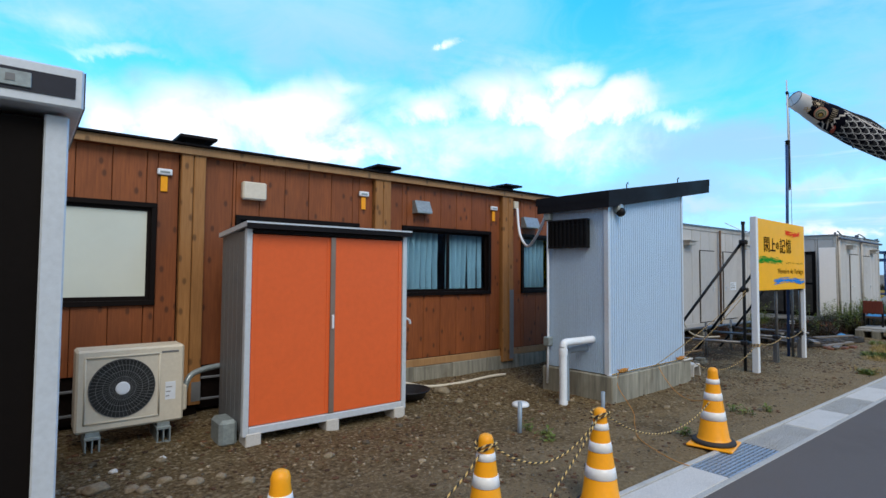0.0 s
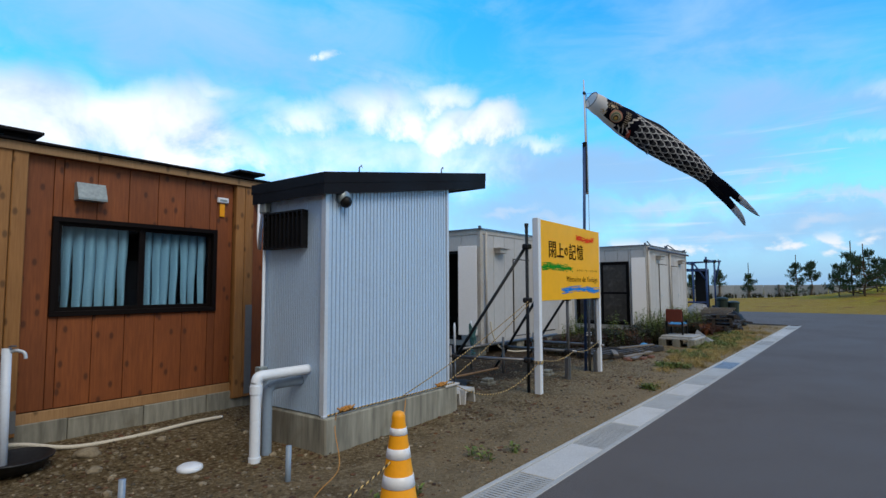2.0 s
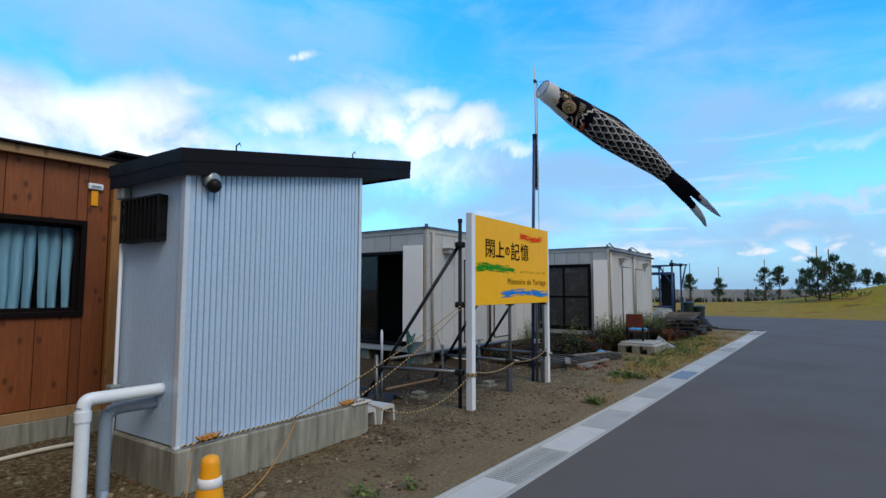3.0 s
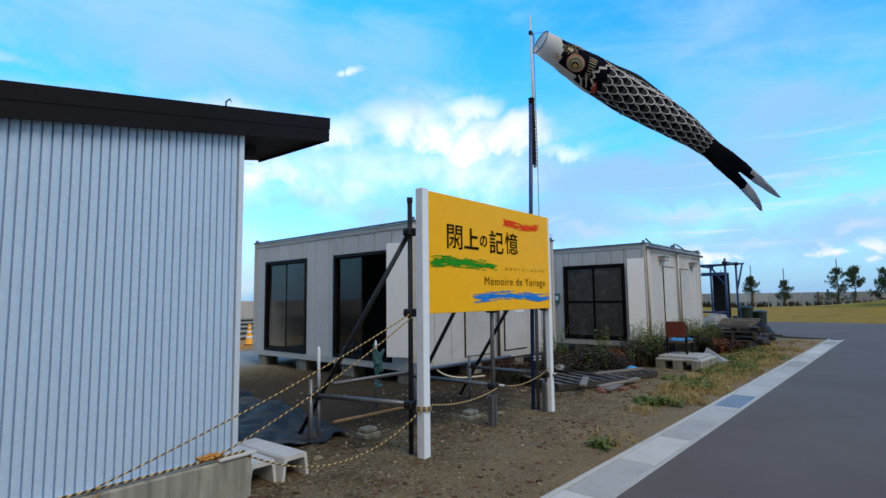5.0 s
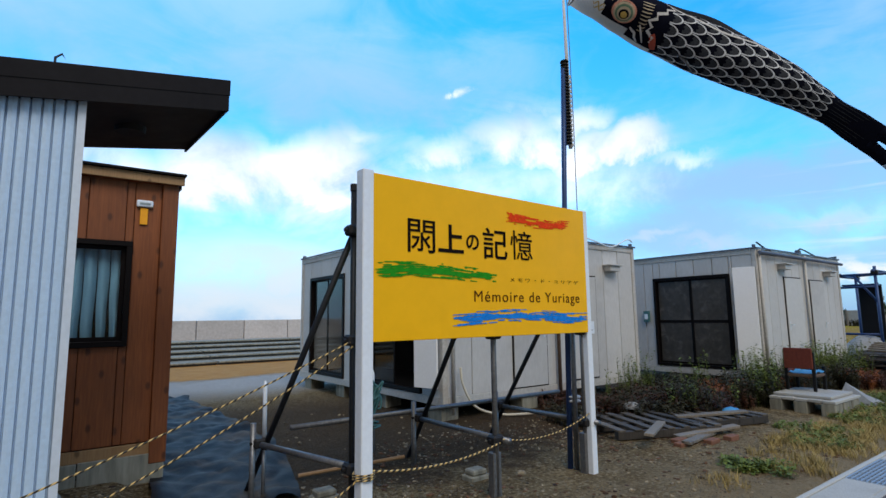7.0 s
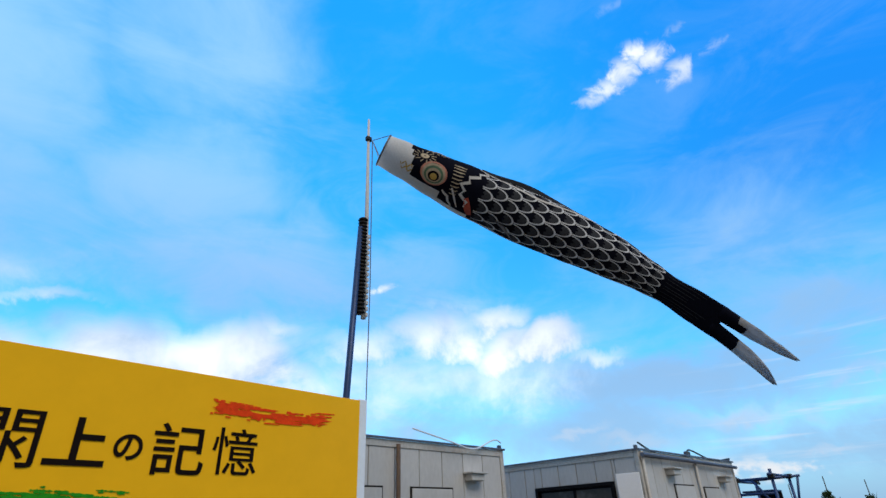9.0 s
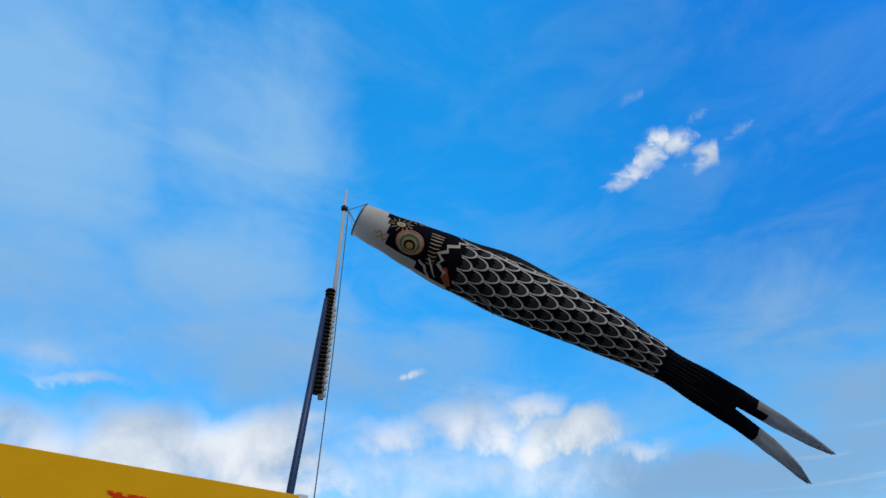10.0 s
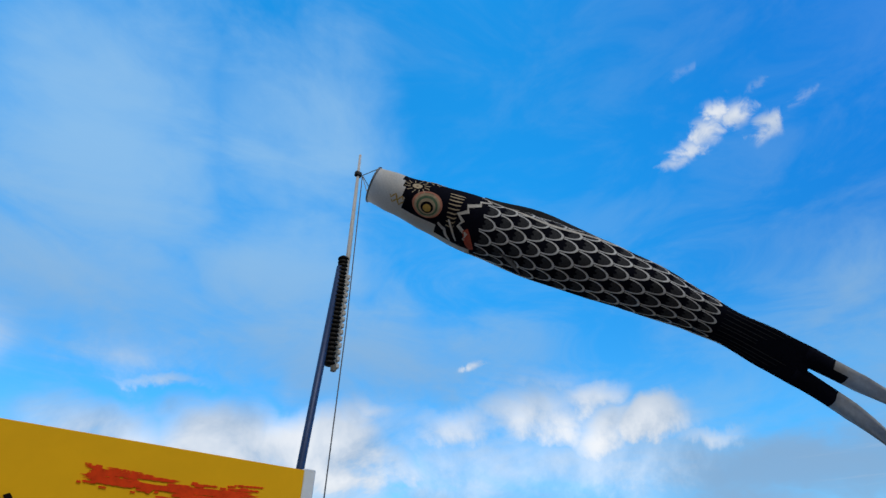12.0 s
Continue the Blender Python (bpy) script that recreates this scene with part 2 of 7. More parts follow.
def knotty(name, col, col2, rand=0.09):
    """Stained softwood boards with upright grain and dark knots."""
    m = bpy.data.materials.new(name)
    m.use_nodes = True
    q = Graph(m.node_tree)
    geo = q.n("ShaderNodeTexCoord").outputs["Object"]
    r = q.n("ShaderNodeObjectInfo").outputs["Random"]
    pos = q.vmath("ADD", geo, q.xyz(0.0, 0.0, q.math("MULTIPLY", r, 37.0)))
    f1 = q.noise(q.vmath("MULTIPLY", pos, (1.0, 1.0, 0.06)), 70.0, 4.0, 0.6)
    f2 = q.noise(q.vmath("MULTIPLY", pos, (1.0, 1.0, 0.35)), 3.0, 5.0, 0.6)
    vor = q.n("ShaderNodeTexVoronoi")
    vor.voronoi_dimensions = "2D"
    kx, ky, kz = q.split(pos)
    q.put(vor.inputs["Vector"], q.xyz(q.math("ADD", kx, ky), q.math("MULTIPLY", kz, 0.55)))
    vor.inputs["Scale"].default_value = 5.0
    knot = q.ramp(vor.outputs["Distance"], 0.05, 0.14, 1.0, 0.0, True)
    c = q.mix(q.ramp(f1, 0.3, 0.7), col, col2)
    c = q.mix(q.ramp(f2, 0.35, 0.7, 0.0, 0.5), c, tuple(x * 0.6 for x in col))
    c = q.mix(q.math("MULTIPLY", knot, 0.75), c, tuple(x * 0.28 for x in col))
    hv = q.n("ShaderNodeHueSaturation")
    q.put(hv.inputs["Value"], q.ramp(r, 0.0, 1.0, 1 - rand, 1 + rand))
    q.put(hv.inputs["Color"], c)
    b = q.n("ShaderNodeBsdfPrincipled")
    q.put(b.inputs["Base Color"], hv.outputs[0])
    b.inputs["Roughness"].default_value = 0.62
    k = q.n("ShaderNodeBump")
    k.inputs["Strength"].default_value = 0.25
    k.inputs["Distance"].default_value = 0.003
    q.put(k.inputs["Height"], f1)
    q.put(b.inputs["Normal"], k.outputs[0])
    q.put(q.n("ShaderNodeOutputMaterial").inputs[0], b.outputs[0])
    return m


def land():
    """Bare gravelly soil in the yard, dry lawn on the far field, told apart by place."""
    m = bpy.data.materials.new("soil_and_lawn")
    m.use_nodes = True
    q = Graph(m.node_tree)
    pos = q.n("ShaderNodeTexCoord").outputs["Object"]
    x, y, z = q.split(pos)
    f1 = q.noise(pos, 55.0, 6.0, 0.7)
    f2 = q.noise(pos, 2.2, 6.0, 0.62, 0.5)
    f3 = q.noise(pos, 0.35, 5.0, 0.6)
    f4 = q.noise(pos, 14.0, 4.0, 0.6)
    f5 = q.noise(pos, 26.0, 3.0, 0.5)
    soil = q.mix(q.ramp(f1, 0.3, 0.72), (0.085, 0.058, 0.027), (0.38, 0.285, 0.150))
    soil = q.mix(q.ramp(f2, 0.4, 0.66, 0.0, 0.6, True), soil, (0.130, 0.085, 0.038))
    soil = q.mix(q.ramp(f4, 0.55, 0.75, 0.0, 0.6, True), soil, (0.37, 0.285, 0.155))
    soil = q.mix(q.ramp(f5, 0.55, 0.63, 0.0, 0.8, True), soil, (0.42, 0.345, 0.22))
    # dark specks: small shadows between the clods, put into the colour
    soil = q.mix(q.ramp(f5, 0.44, 0.36, 0.0, 0.65, True), soil, (0.028, 0.018, 0.010))
    # soil turns darker from about y 4 to 10, beyond x 8.3
    dark_soil = q.math("MULTIPLY", q.ramp(q.math("ADD", y, q.ramp(f2, 0.2, 0.8, -0.9, 0.9)), 3.9, 5.0, 0.0, 0.86, True), q.math("MULTIPLY", q.ramp(x, 8.3, 9.6, 0.0, 1.0, True), q.ramp(y, 8.5, 11.0, 1.0, 0.0, True)))
    soil = q.mix(dark_soil, soil, q.mix(q.ramp(f1, 0.3, 0.7), (0.022, 0.015, 0.010), (0.09, 0.062, 0.04)))
    sand = q.mix(q.ramp(f1, 0.3, 0.7), (0.30, 0.22, 0.125), (0.46, 0.36, 0.22))
    edge = q.math("ADD", y, q.ramp(f2, 0.2, 0.8, -1.1, 1.1))
    soil = q.mix(q.math("MULTIPLY", q.ramp(edge, 2.1, 4.4, 0.8, 0.0, True), q.ramp(x, 2.0, 14.0, 0.85, 0.95)), soil, sand)
    gravel = q.mix(q.ramp(f1, 0.35, 0.65), (0.32, 0.31, 0.29), (0.64, 0.62, 0.59))
    soil = q.mix(q.math("MULTIPLY", q.ramp(y, 10.5, 12.5), q.ramp(q.math("ADD", y, q.ramp(f3, 0.3, 0.7, -1, 1)), 14.2, 15.2, 1.0, 0.0)), soil, gravel)
    straw = q.mix(q.ramp(f2, 0.3, 0.7), (0.50, 0.25, 0.08), (0.60, 0.34, 0.12))
    soil = q.mix(q.ramp(q.math("ADD", y, q.ramp(f3, 0.3, 0.7, -0.6, 0.6)), 14.4, 15.2), soil, straw)
    lawn = q.mix(q.ramp(f2, 0.3, 0.7), (0.24, 0.20, 0.012), (0.40, 0.34, 0.02))
    lawn = q.mix(q.ramp(q.math("SUBTRACT", x, q.math("MULTIPLY", y, 0.9)), 44.0, 54.0, 0.85, 0.0), lawn, q.mix(q.ramp(f2, 0.3, 0.7), (0.27, 0.17, 0.03), (0.42, 0.28, 0.06)))
    lawn = q.mix(q.ramp(f3, 0.45, 0.62, 0.0, 0.8, True), lawn, (0.32, 0.20, 0.05))
    lawn = q.mix(q.ramp(f3, 0.42, 0.36, 0.0, 0.7, True), lawn, (0.20, 0.085, 0.03))
    c = q.mix(q.ramp(q.math("ADD", x, q.ramp(f2, 0.3, 0.7, -1.2, 1.2)), 33.0, 35.0), soil, lawn)
    b = q.n("ShaderNodeBsdfPrincipled")
    q.put(b.inputs["Base Color"], c)
    b.inputs["Roughness"].default_value = 0.95
    b.inputs["Specular IOR Level"].default_value = 0.15
    k = q.n("ShaderNodeBump")
    k.inputs["Strength"].default_value = 1.0
    k.inputs["Distance"].default_value = 0.06
    q.put(k.inputs["Height"], q.math("ADD", f1, f4))
    q.put(b.inputs["Normal"], k.outputs[0])
    q.put(q.n("ShaderNodeOutputMaterial").inputs[0], b.outputs[0])
    return m


M_LAND = land()
M_ASPHALT = surface("asphalt", (0.124, 0.108, 0.099), 0.85, spread=0.3, grain=160, stain=0.5, bump=0.5, stain_amt=0.3, spec=0.25)
M_GUTTER = surface("gutter_concrete", (0.42, 0.42, 0.40), 0.85, spread=0.14, grain=90, stain=3, bump=0.3, rand=0.13)
M_GUTTER_W = surface("new_concrete_cover", (0.53, 0.52, 0.49), 0.8, spread=0.1, grain=90, stain=3, bump=0.2, rand=0.08, stain_amt=0.25)
M_GRATE = surface("galvanised_grate", (0.30, 0.38, 0.48), 0.5, 0.2, grain=60, stain=3, bump=0.1)
M_BOARD = knotty("stained_cedar_board", (0.19, 0.050, 0.011), (0.29, 0.086, 0.020))
M_POST = knotty("honey_timber_post", (0.28, 0.125, 0.034), (0.39, 0.19, 0.06), 0.1)
M_TRIM = knotty("pale_timber_trim", (0.31, 0.17, 0.07), (0.42, 0.25, 0.115), 0.1)
# near-black: shade under and behind the boards is put into the colour
M_SHADEBACK = surface("shade_black_backing", (0.010, 0.007, 0.006), 0.95, bump=0, spec=0.05)
M_CONCRETE = surface("weathered_concrete", (0.26, 0.255, 0.21), 0.9, spread=0.3, grain=14, stain=2.2, bump=0.35, stretch=(1, 1, 0.1), stain_col=(0.14, 0.12, 0.085), stain_amt=0.6, rand=0.1)
M_CONCRETE_P = surface("pale_concrete", (0.58, 0.57, 0.54), 0.85, spread=0.1, grain=60, stain=3, bump=0.25, stain_amt=0.3, rand=0.08)
M_ROOFMETAL = surface("dark_brown_metal", (0.010, 0.009, 0.011), 0.6, 0.0, spec=0.12, spread=0.12, grain=25, stain=2, bump=0.04)
M_SOFFIT = surface("dark_soffit", (0.022, 0.016, 0.014), 0.7, spec=0.15, spread=0.08, grain=20, stain=2, bump=0.03)
M_CORR = surface("grey_painted_steel", (0.48, 0.63, 0.81), 0.45, 0.1, spread=0.05, grain=40, stain=1.2, bump=0.03, stain_amt=0.14)
M_CORNER = surface("pale_corner_trim", (0.64, 0.71, 0.80), 0.4, 0.2, spread=0.04, bump=0.02, stain_amt=0.1)
M_ORANGE = surface("orange_enamel", (0.74, 0.128, 0.030), 0.5, spread=0.03, grain=18, stain=1.1, bump=0.03, stain_amt=0.14, spec=0.35)
M_GREYPAINT = surface("grey_enamel_steel", (0.17, 0.18, 0.19), 0.5, 0.1, spread=0.06, bump=0.03, stain_amt=0.2)
M_ALU = surface("pale_aluminium", (0.60, 0.66, 0.72), 0.42, 0.2, spread=0.05, bump=0.03, stain_amt=0.15)
M_STEELBROWN = surface("brushed_bronze_rail", (0.30, 0.22, 0.18), 0.4, 0.5, spread=0.05, bump=0.02)
M_BROWNDOOR = surface("dark_brown_enamel", (0.005, 0.0035, 0.003), 0.6, spec=0.1, spread=0.1, bump=0.02, stain_amt=0.2)
M_PLATE = surface("grey_name_plate", (0.30, 0.36, 0.38), 0.4, 0.3, bump=0)
M_NAVY = surface("dark_navy_enamel", (0.022, 0.026, 0.040), 0.45, spread=0.06, bump=0.02, stain_amt=0.2, spec=0.3)
M_GRILLEDARK = surface("charcoal_fan_shadow", (0.03, 0.034, 0.036), 0.6, spread=0.2, grain=12, bump=0.02, spec=0.2)
M_PINK = surface("faded_red_side", (0.55, 0.10, 0.11), 0.5, bump=0.02)
M_WHITE = surface("white_enamel", (0.77, 0.83, 0.91), 0.42, spread=0.03, grain=30, stain=2, bump=0.02, stain_amt=0.1)
M_ACWHITE = surface("ivory_plastic", (0.66, 0.62, 0.52), 0.5, spread=0.04, stain_amt=0.15, bump=0.02)
M_BLACK = surface("black_plastic", (0.009, 0.009, 0.01), 0.55, spread=0.1, bump=0.02, spec=0.2)
M_DARKFRAME = surface("bronze_window_frame", (0.007, 0.005, 0.005), 0.5, 0.0, spread=0.08, bump=0.01, spec=0.12)
M_FROST = surface("frosted_blind", (0.62, 0.68, 0.62), 0.5, spread=0.02, grain=4, stain=0.8, bump=0.0, stain_amt=0.1)
M_CURTAIN = surface("blue_curtain_cloth", (0.20, 0.39, 0.52), 0.9, spread=0.05, grain=40, stain=2, bump=0.05, stain_amt=0.1, spec=0.1)
M_GLASS = glass("window_glass", (0.70, 0.74, 0.76))
# near-black: the shade of the closed rooms is put into this colour
M_SHADEDARK = surface("shade_black_interior", (0.02, 0.019, 0.018), 0.9, bump=0, spec=0.1)
M_FILM = surface("smoked_plastic_film", (0.055, 0.048, 0.040), 0.5, spread=0.22, grain=9, stain=5, bump=0.35, stain_col=(0.16, 0.15, 0.14), stain_amt=0.5, bump_d=0.01)
M_BEIGE = surface("cream_painted_panel", (0.53, 0.525, 0.52), 0.6, spread=0.05, grain=25, stain=0.9, bump=0.05, stretch=(1, 1, 0.3), stain_amt=0.28, rand=0.05)
M_BEIGE2 = surface("cream_frame_steel", (0.48, 0.475, 0.46), 0.55, spread=0.1, grain=25, stain=1.6, bump=0.05, stain_col=(0.28, 0.17, 0.09), stain_amt=0.3)
M_RUST = surface("rusty_brown_edge", (0.12, 0.075, 0.05), 0.8, spread=0.3, bump=0.2)
M_ROOFBLUE = surface("blue_grey_roof_edge", (0.10, 0.115, 0.16), 0.55, 0.2, spread=0.1, bump=0.05)
M_SIGN = surface("yellow_sign_sheet", (0.94, 0.49, 0.004), 0.5, spread=0.025, grain=6, stain=0.6, bump=0.0, stain_amt=0.06, spec=0.15)
M_BRIGHT = surface("bright_white_door_sheet", (0.92, 0.94, 0.98), 0.4, spread=0.02, stain=1.5, bump=0.01, stain_amt=0.06)
M_BIN = surface("dark_green_bin_plastic", (0.012, 0.028, 0.022), 0.5, spread=0.2, bump=0.1)
M_INK = surface("black_brush_ink", (0.010, 0.006, 0.005), 0.8, bump=0, spec=0.06)
M_BROWNINK = surface("brown_letter_ink", (0.075, 0.022, 0.004), 0.8, bump=0, spec=0.08)
M_GREEN = surface("green_brush_paint", (0.02, 0.28, 0.012), 0.7, bump=0, spec=0.1)
M_RED = surface("red_brush_paint", (0.90, 0.065, 0.008), 0.7, bump=0, spec=0.1)
M_BLUE = surface("blue_brush_paint", (0.012, 0.22, 0.72), 0.7, bump=0, spec=0.1)
M_PIPE = surface("galvanised_scaffold_tube", (0.20, 0.205, 0.215), 0.45, 0.7, spread=0.18, grain=40, stain=3, bump=0.1, stain_col=(0.10, 0.07, 0.05))
M_PIPEDARK = surface("dark_scaffold_tube", (0.025, 0.028, 0.034), 0.5, 0.5, spread=0.18, grain=40, stain=3, bump=0.1)
M_CLAMP = surface("black_iron_clamp", (0.014, 0.013, 0.014), 0.6, 0.2, bump=0.1)
M_PVC = surface("white_pvc", (0.78, 0.86, 0.96), 0.35, spread=0.03, bump=0.01, stain_amt=0.12)
M_PVCGREY = surface("grey_pvc", (0.24, 0.32, 0.42), 0.45, spread=0.05, bump=0.02)
M_CONE = surface("amber_cone_plastic", (0.95, 0.39, 0.004), 0.45, spread=0.04, grain=20, stain=5, bump=0.02, stain_amt=0.15)
M_REFLECT = surface("white_reflective_band", (0.80, 0.82, 0.84), 0.35, spread=0.04, grain=200, bump=0.05, stain_amt=0.12)
M_RUBBER = surface("black_cone_weight", (0.03, 0.027, 0.026), 0.75, bump=0.1)
M_ROPE = stripes("black_yellow_rope", (0.60, 0.42, 0.16), (0.03, 0.025, 0.02), 0.05, 1.0)
M_ROPEO = surface("faded_orange_rope", (0.55, 0.26, 0.06), 0.85, spread=0.25, grain=120, bump=0.3)
M_ROPEW = surface("old_white_rope", (0.62, 0.58, 0.48), 0.85, spread=0.2, grain=120, bump=0.3)
M_TARP = surface("black_weed_sheet", (0.012, 0.012, 0.013), 0.6, spec=0.22, spread=0.2, grain=30, stain=2.5, bump=0.3, stain_col=(0.10, 0.078, 0.055), stain_amt=0.9)
M_STONE = surface("grey_pebble", (0.20, 0.165, 0.11), 0.9, spread=0.2, grain=60, stain=30, bump=0.2, stain_col=(0.12, 0.08, 0.05), stain_amt=0.5, island=0.75)
M_LEAFLITTER = surface("brown_leaf_litter", (0.10, 0.048, 0.022), 0.95, spread=0.4, grain=60, bump=0.1, island=0.6)
M_WOODGREY = knotty("greyed_pallet_wood", (0.13, 0.108, 0.085), (0.27, 0.235, 0.185), 0.3)
M_WOODOLD = knotty("stained_old_wood", (0.035, 0.028, 0.022), (0.15, 0.13, 0.105), 0.5)
# dark weathered timber, also the shaded undersides of pallets
M_WOODDARK = knotty("shade_dark_wood", (0.022, 0.018, 0.015), (0.055, 0.046, 0.038), 0.3)
M_BRICK = surface("dull_red_brick", (0.20, 0.09, 0.055), 0.9, spread=0.2, bump=0.3)
M_REDCLOTH = surface("orange_red_chair_back", (0.15, 0.026, 0.012), 0.6, spread=0.2, bump=0.1)
M_BLUECLOTH = surface("blue_plastic_sheet", (0.06, 0.28, 0.55), 0.5, spread=0.1, bump=0.1)
M_TEAL = surface("teal_junk_plastic", (0.05, 0.16, 0.17), 0.6, spread=0.2, bump=0.2)
M_BLUESTEEL = surface("blue_painted_tube", (0.02, 0.055, 0.17), 0.45, 0.2, bump=0.05)
M_SEAWALL = surface("sea_wall_concrete", (0.45, 0.46, 0.48), 0.9, spread=0.1, grain=6, stain=0.4, bump=0.1, stain_amt=0.35, rand=0.2)
M_BANK = surface("stepped_block_concrete", (0.13, 0.125, 0.115), 0.9, spread=0.15, grain=4, stain=0.5, bump=0.1, rand=0.2)
M_BARK = surface("pine_bark", (0.09, 0.06, 0.04), 0.95, spread=0.3, grain=40, bump=0.5)


def leaf(name, a, b):
    m = surface(name, a, 0.75, spread=0.3, grain=8, stain=20, bump=0, col2=b, stain_amt=0.3)
    return m


M_PINE = leaf("pine_needles", (0.02, 0.05, 0.024), (0.045, 0.095, 0.04))
M_WEED = leaf("green_weed_leaf", (0.06, 0.105, 0.014), (0.15, 0.20, 0.035))
M_WEEDRED = leaf("russet_dead_weed", (0.03, 0.012, 0.006), (0.085, 0.03, 0.012))
M_WEEDDARK = leaf("dark_olive_weed", (0.012, 0.014, 0.006), (0.04, 0.038, 0.014))
M_WEEDORANGE = leaf("rusty_orange_weed", (0.16, 0.045, 0.012), (0.32, 0.10, 0.022))
M_STRAW = leaf("dry_straw_blade", (0.27, 0.195, 0.055), (0.44, 0.325, 0.11))
M_CARPBLACK = surface("black_printed_cloth", (0.005, 0.006, 0.014), 0.9, spec=0.05, spread=0.2, grain=50, stain=3, bump=0.1)
M_CARPWHITE = surface("white_banner_cloth", (0.80, 0.79, 0.78), 0.8, sheer=0.35, spread=0.06, grain=60, stain=3, bump=0.1, stain_amt=0.15)
M_CARPGREY = surface("silver_scale_print", (0.66, 0.69, 0.74), 0.9, spec=0.05, spread=0.1, bump=0)
M_CARPDARK = surface("charcoal_scale_print", (0.05, 0.054, 0.065), 0.9, spec=0.05, spread=0.3, grain=90, bump=0)
M_CARPRED = surface("red_banner_print", (0.55, 0.10, 0.06), 0.75, bump=0)
M_CARPPINK = surface("coral_banner_print", (0.62, 0.27, 0.20), 0.75, bump=0)
M_CARPGREEN = surface("green_banner_print", (0.10, 0.20, 0.13), 0.75, bump=0)
M_CARPGOLD = surface("gold_banner_print", (0.62, 0.42, 0.10), 0.55, bump=0)
M_CARPTAN = surface("tan_banner_print", (0.50, 0.42, 0.30), 0.75, bump=0)
M_HAZE = surface("pale_tail_cloth", (0.55, 0.57, 0.60), 0.8, sheer=0.5, spread=0.1, bump=0.1)

# ---- builders ----
BASE = {}


def thing(name, at, label, category, group="", kind=""):
    """A thing: an empty at its base, to which its parts are hung."""
    ob = new(name)
    ob.empty_display_size = 0.05
    ob.location = at
    BASE[ob.name] = Matrix.Translation(at)
    return tagged(ob, label, category, group, kind)


def mesh_of(bm, name, material, smooth=False):
    me = bpy.data.meshes.new(name)
    bmesh.ops.recalc_face_normals(bm, faces=bm.faces)
    bm.to_mesh(me)
    bm.free()
    for m in material if isinstance(material, (list, tuple)) else [material]:
        me.materials.append(m)
    if smooth:
        me.polygons.foreach_set("use_smooth", [True] * len(me.polygons))
    return me


def part(name, bm, material, parent, label="", smooth=False):
    """Links a bmesh (or a mesh) as one object under a thing or a part."""
    me = bm if isinstance(bm, bpy.types.Mesh) else mesh_of(bm, name, material, smooth)
    ob = new(name, me)
    ob.parent = parent
    if parent.name in BASE:
        ob.matrix_parent_inverse = BASE[parent.name].inverted()
    return tagged(ob, label)


def setting(name, bm, material, label, category, smooth=False, kind="structure"):
    return tagged(new(name, mesh_of(bm, name, material, smooth)), label, category, "", kind)


def box(x0, x1, y0, y1, z0, z1, bevel=0.0, bm=None):
    """A box between two corners, its edges rounded if bevel is given; added to bm."""
    own = bmesh.new()
    bmesh.ops.create_cube(own, size=1, matrix=Matrix.LocRotScale(((x0 + x1) / 2, (y0 + y1) / 2, (z0 + z1) / 2), None, (abs(x1 - x0), abs(y1 - y0), abs(z1 - z0))))
    if bevel:
        bmesh.ops.bevel(own, geom=own.edges[:], offset=bevel, segments=1, affect="EDGES")
    return join(bm, own)


def join(bm, own):
    if bm is None:
        return own
    me = bpy.data.meshes.new("tmp")
    own.to_mesh(me)
    own.free()
    bm.from_mesh(me)
    bpy.data.meshes.remove(me)
    return bm


def tube(points, r, seg=8, bm=None, caps=True, uv=False):
    """A round tube along points; r is one radius or one for each point."""
    bm = bm or bmesh.new()
    pts = [Vector(p) for p in points]
    rs = r if isinstance(r, (list, tuple)) else [r] * len(pts)
    lay = bm.loops.layers.uv.verify() if uv else None
    rings, run, ref = [], [0.0], None
    for i, p in enumerate(pts):
        t = (pts[min(i + 1, len(pts) - 1)] - pts[max(i - 1, 0)]).normalized()
        if ref is None:
            ref = Vector((0, 0, 1)) if abs(t.z) < 0.9 else Vector((1, 0, 0))
        a = (ref - t * ref.dot(t)).normalized()
        b = t.cross(a)
        ref = a
        rings.append([bm.verts.new(p + (a * math.cos(k * math.tau / seg) + b * math.sin(k * math.tau / seg)) * rs[i]) for k in range(seg)])
        if i:
            run.append(run[-1] + (p - pts[i - 1]).length)
    for i in range(len(rings) - 1):
        for k in range(seg):
            f = bm.faces.new((rings[i][k], rings[i][(k + 1) % seg], rings[i + 1][(k + 1) % seg], rings[i + 1][k]))
            if uv:
                for lp, (u, v) in zip(f.loops, ((run[i], k / seg), (run[i], (k + 1) / seg), (run[i + 1], (k + 1) / seg), (run[i + 1], k / seg))):
                    lp[lay].uv = (u, v)
    if caps:
        bm.faces.new(rings[0])
        bm.faces.new(rings[-1])
    return bm


def lathe(profile, at=(0, 0, 0), seg=24, bm=None, axis="z"):
    """Turns a profile of (radius, height) round an upright axis at a place, or along -y."""
    bm = bm or bmesh.new()
    rings = []
    for r, h in profile:
        ring = []
        for k in range(seg):
            c, s = math.cos(k * math.tau / seg) * max(r, 1e-4), math.sin(k * math.tau / seg) * max(r, 1e-4)
            p = (c, s, h) if axis == "z" else (c, -h, s)
            ring.append(bm.verts.new(Vector(at) + Vector(p)))
        rings.append(ring)
    for a, b in zip(rings, rings[1:]):
        for k in range(seg):
            bm.faces.new((a[k], a[(k + 1) % seg], b[(k + 1) % seg], b[k]))
    bm.faces.new(rings[0])
    bm.faces.new(rings[-1])
    return bm


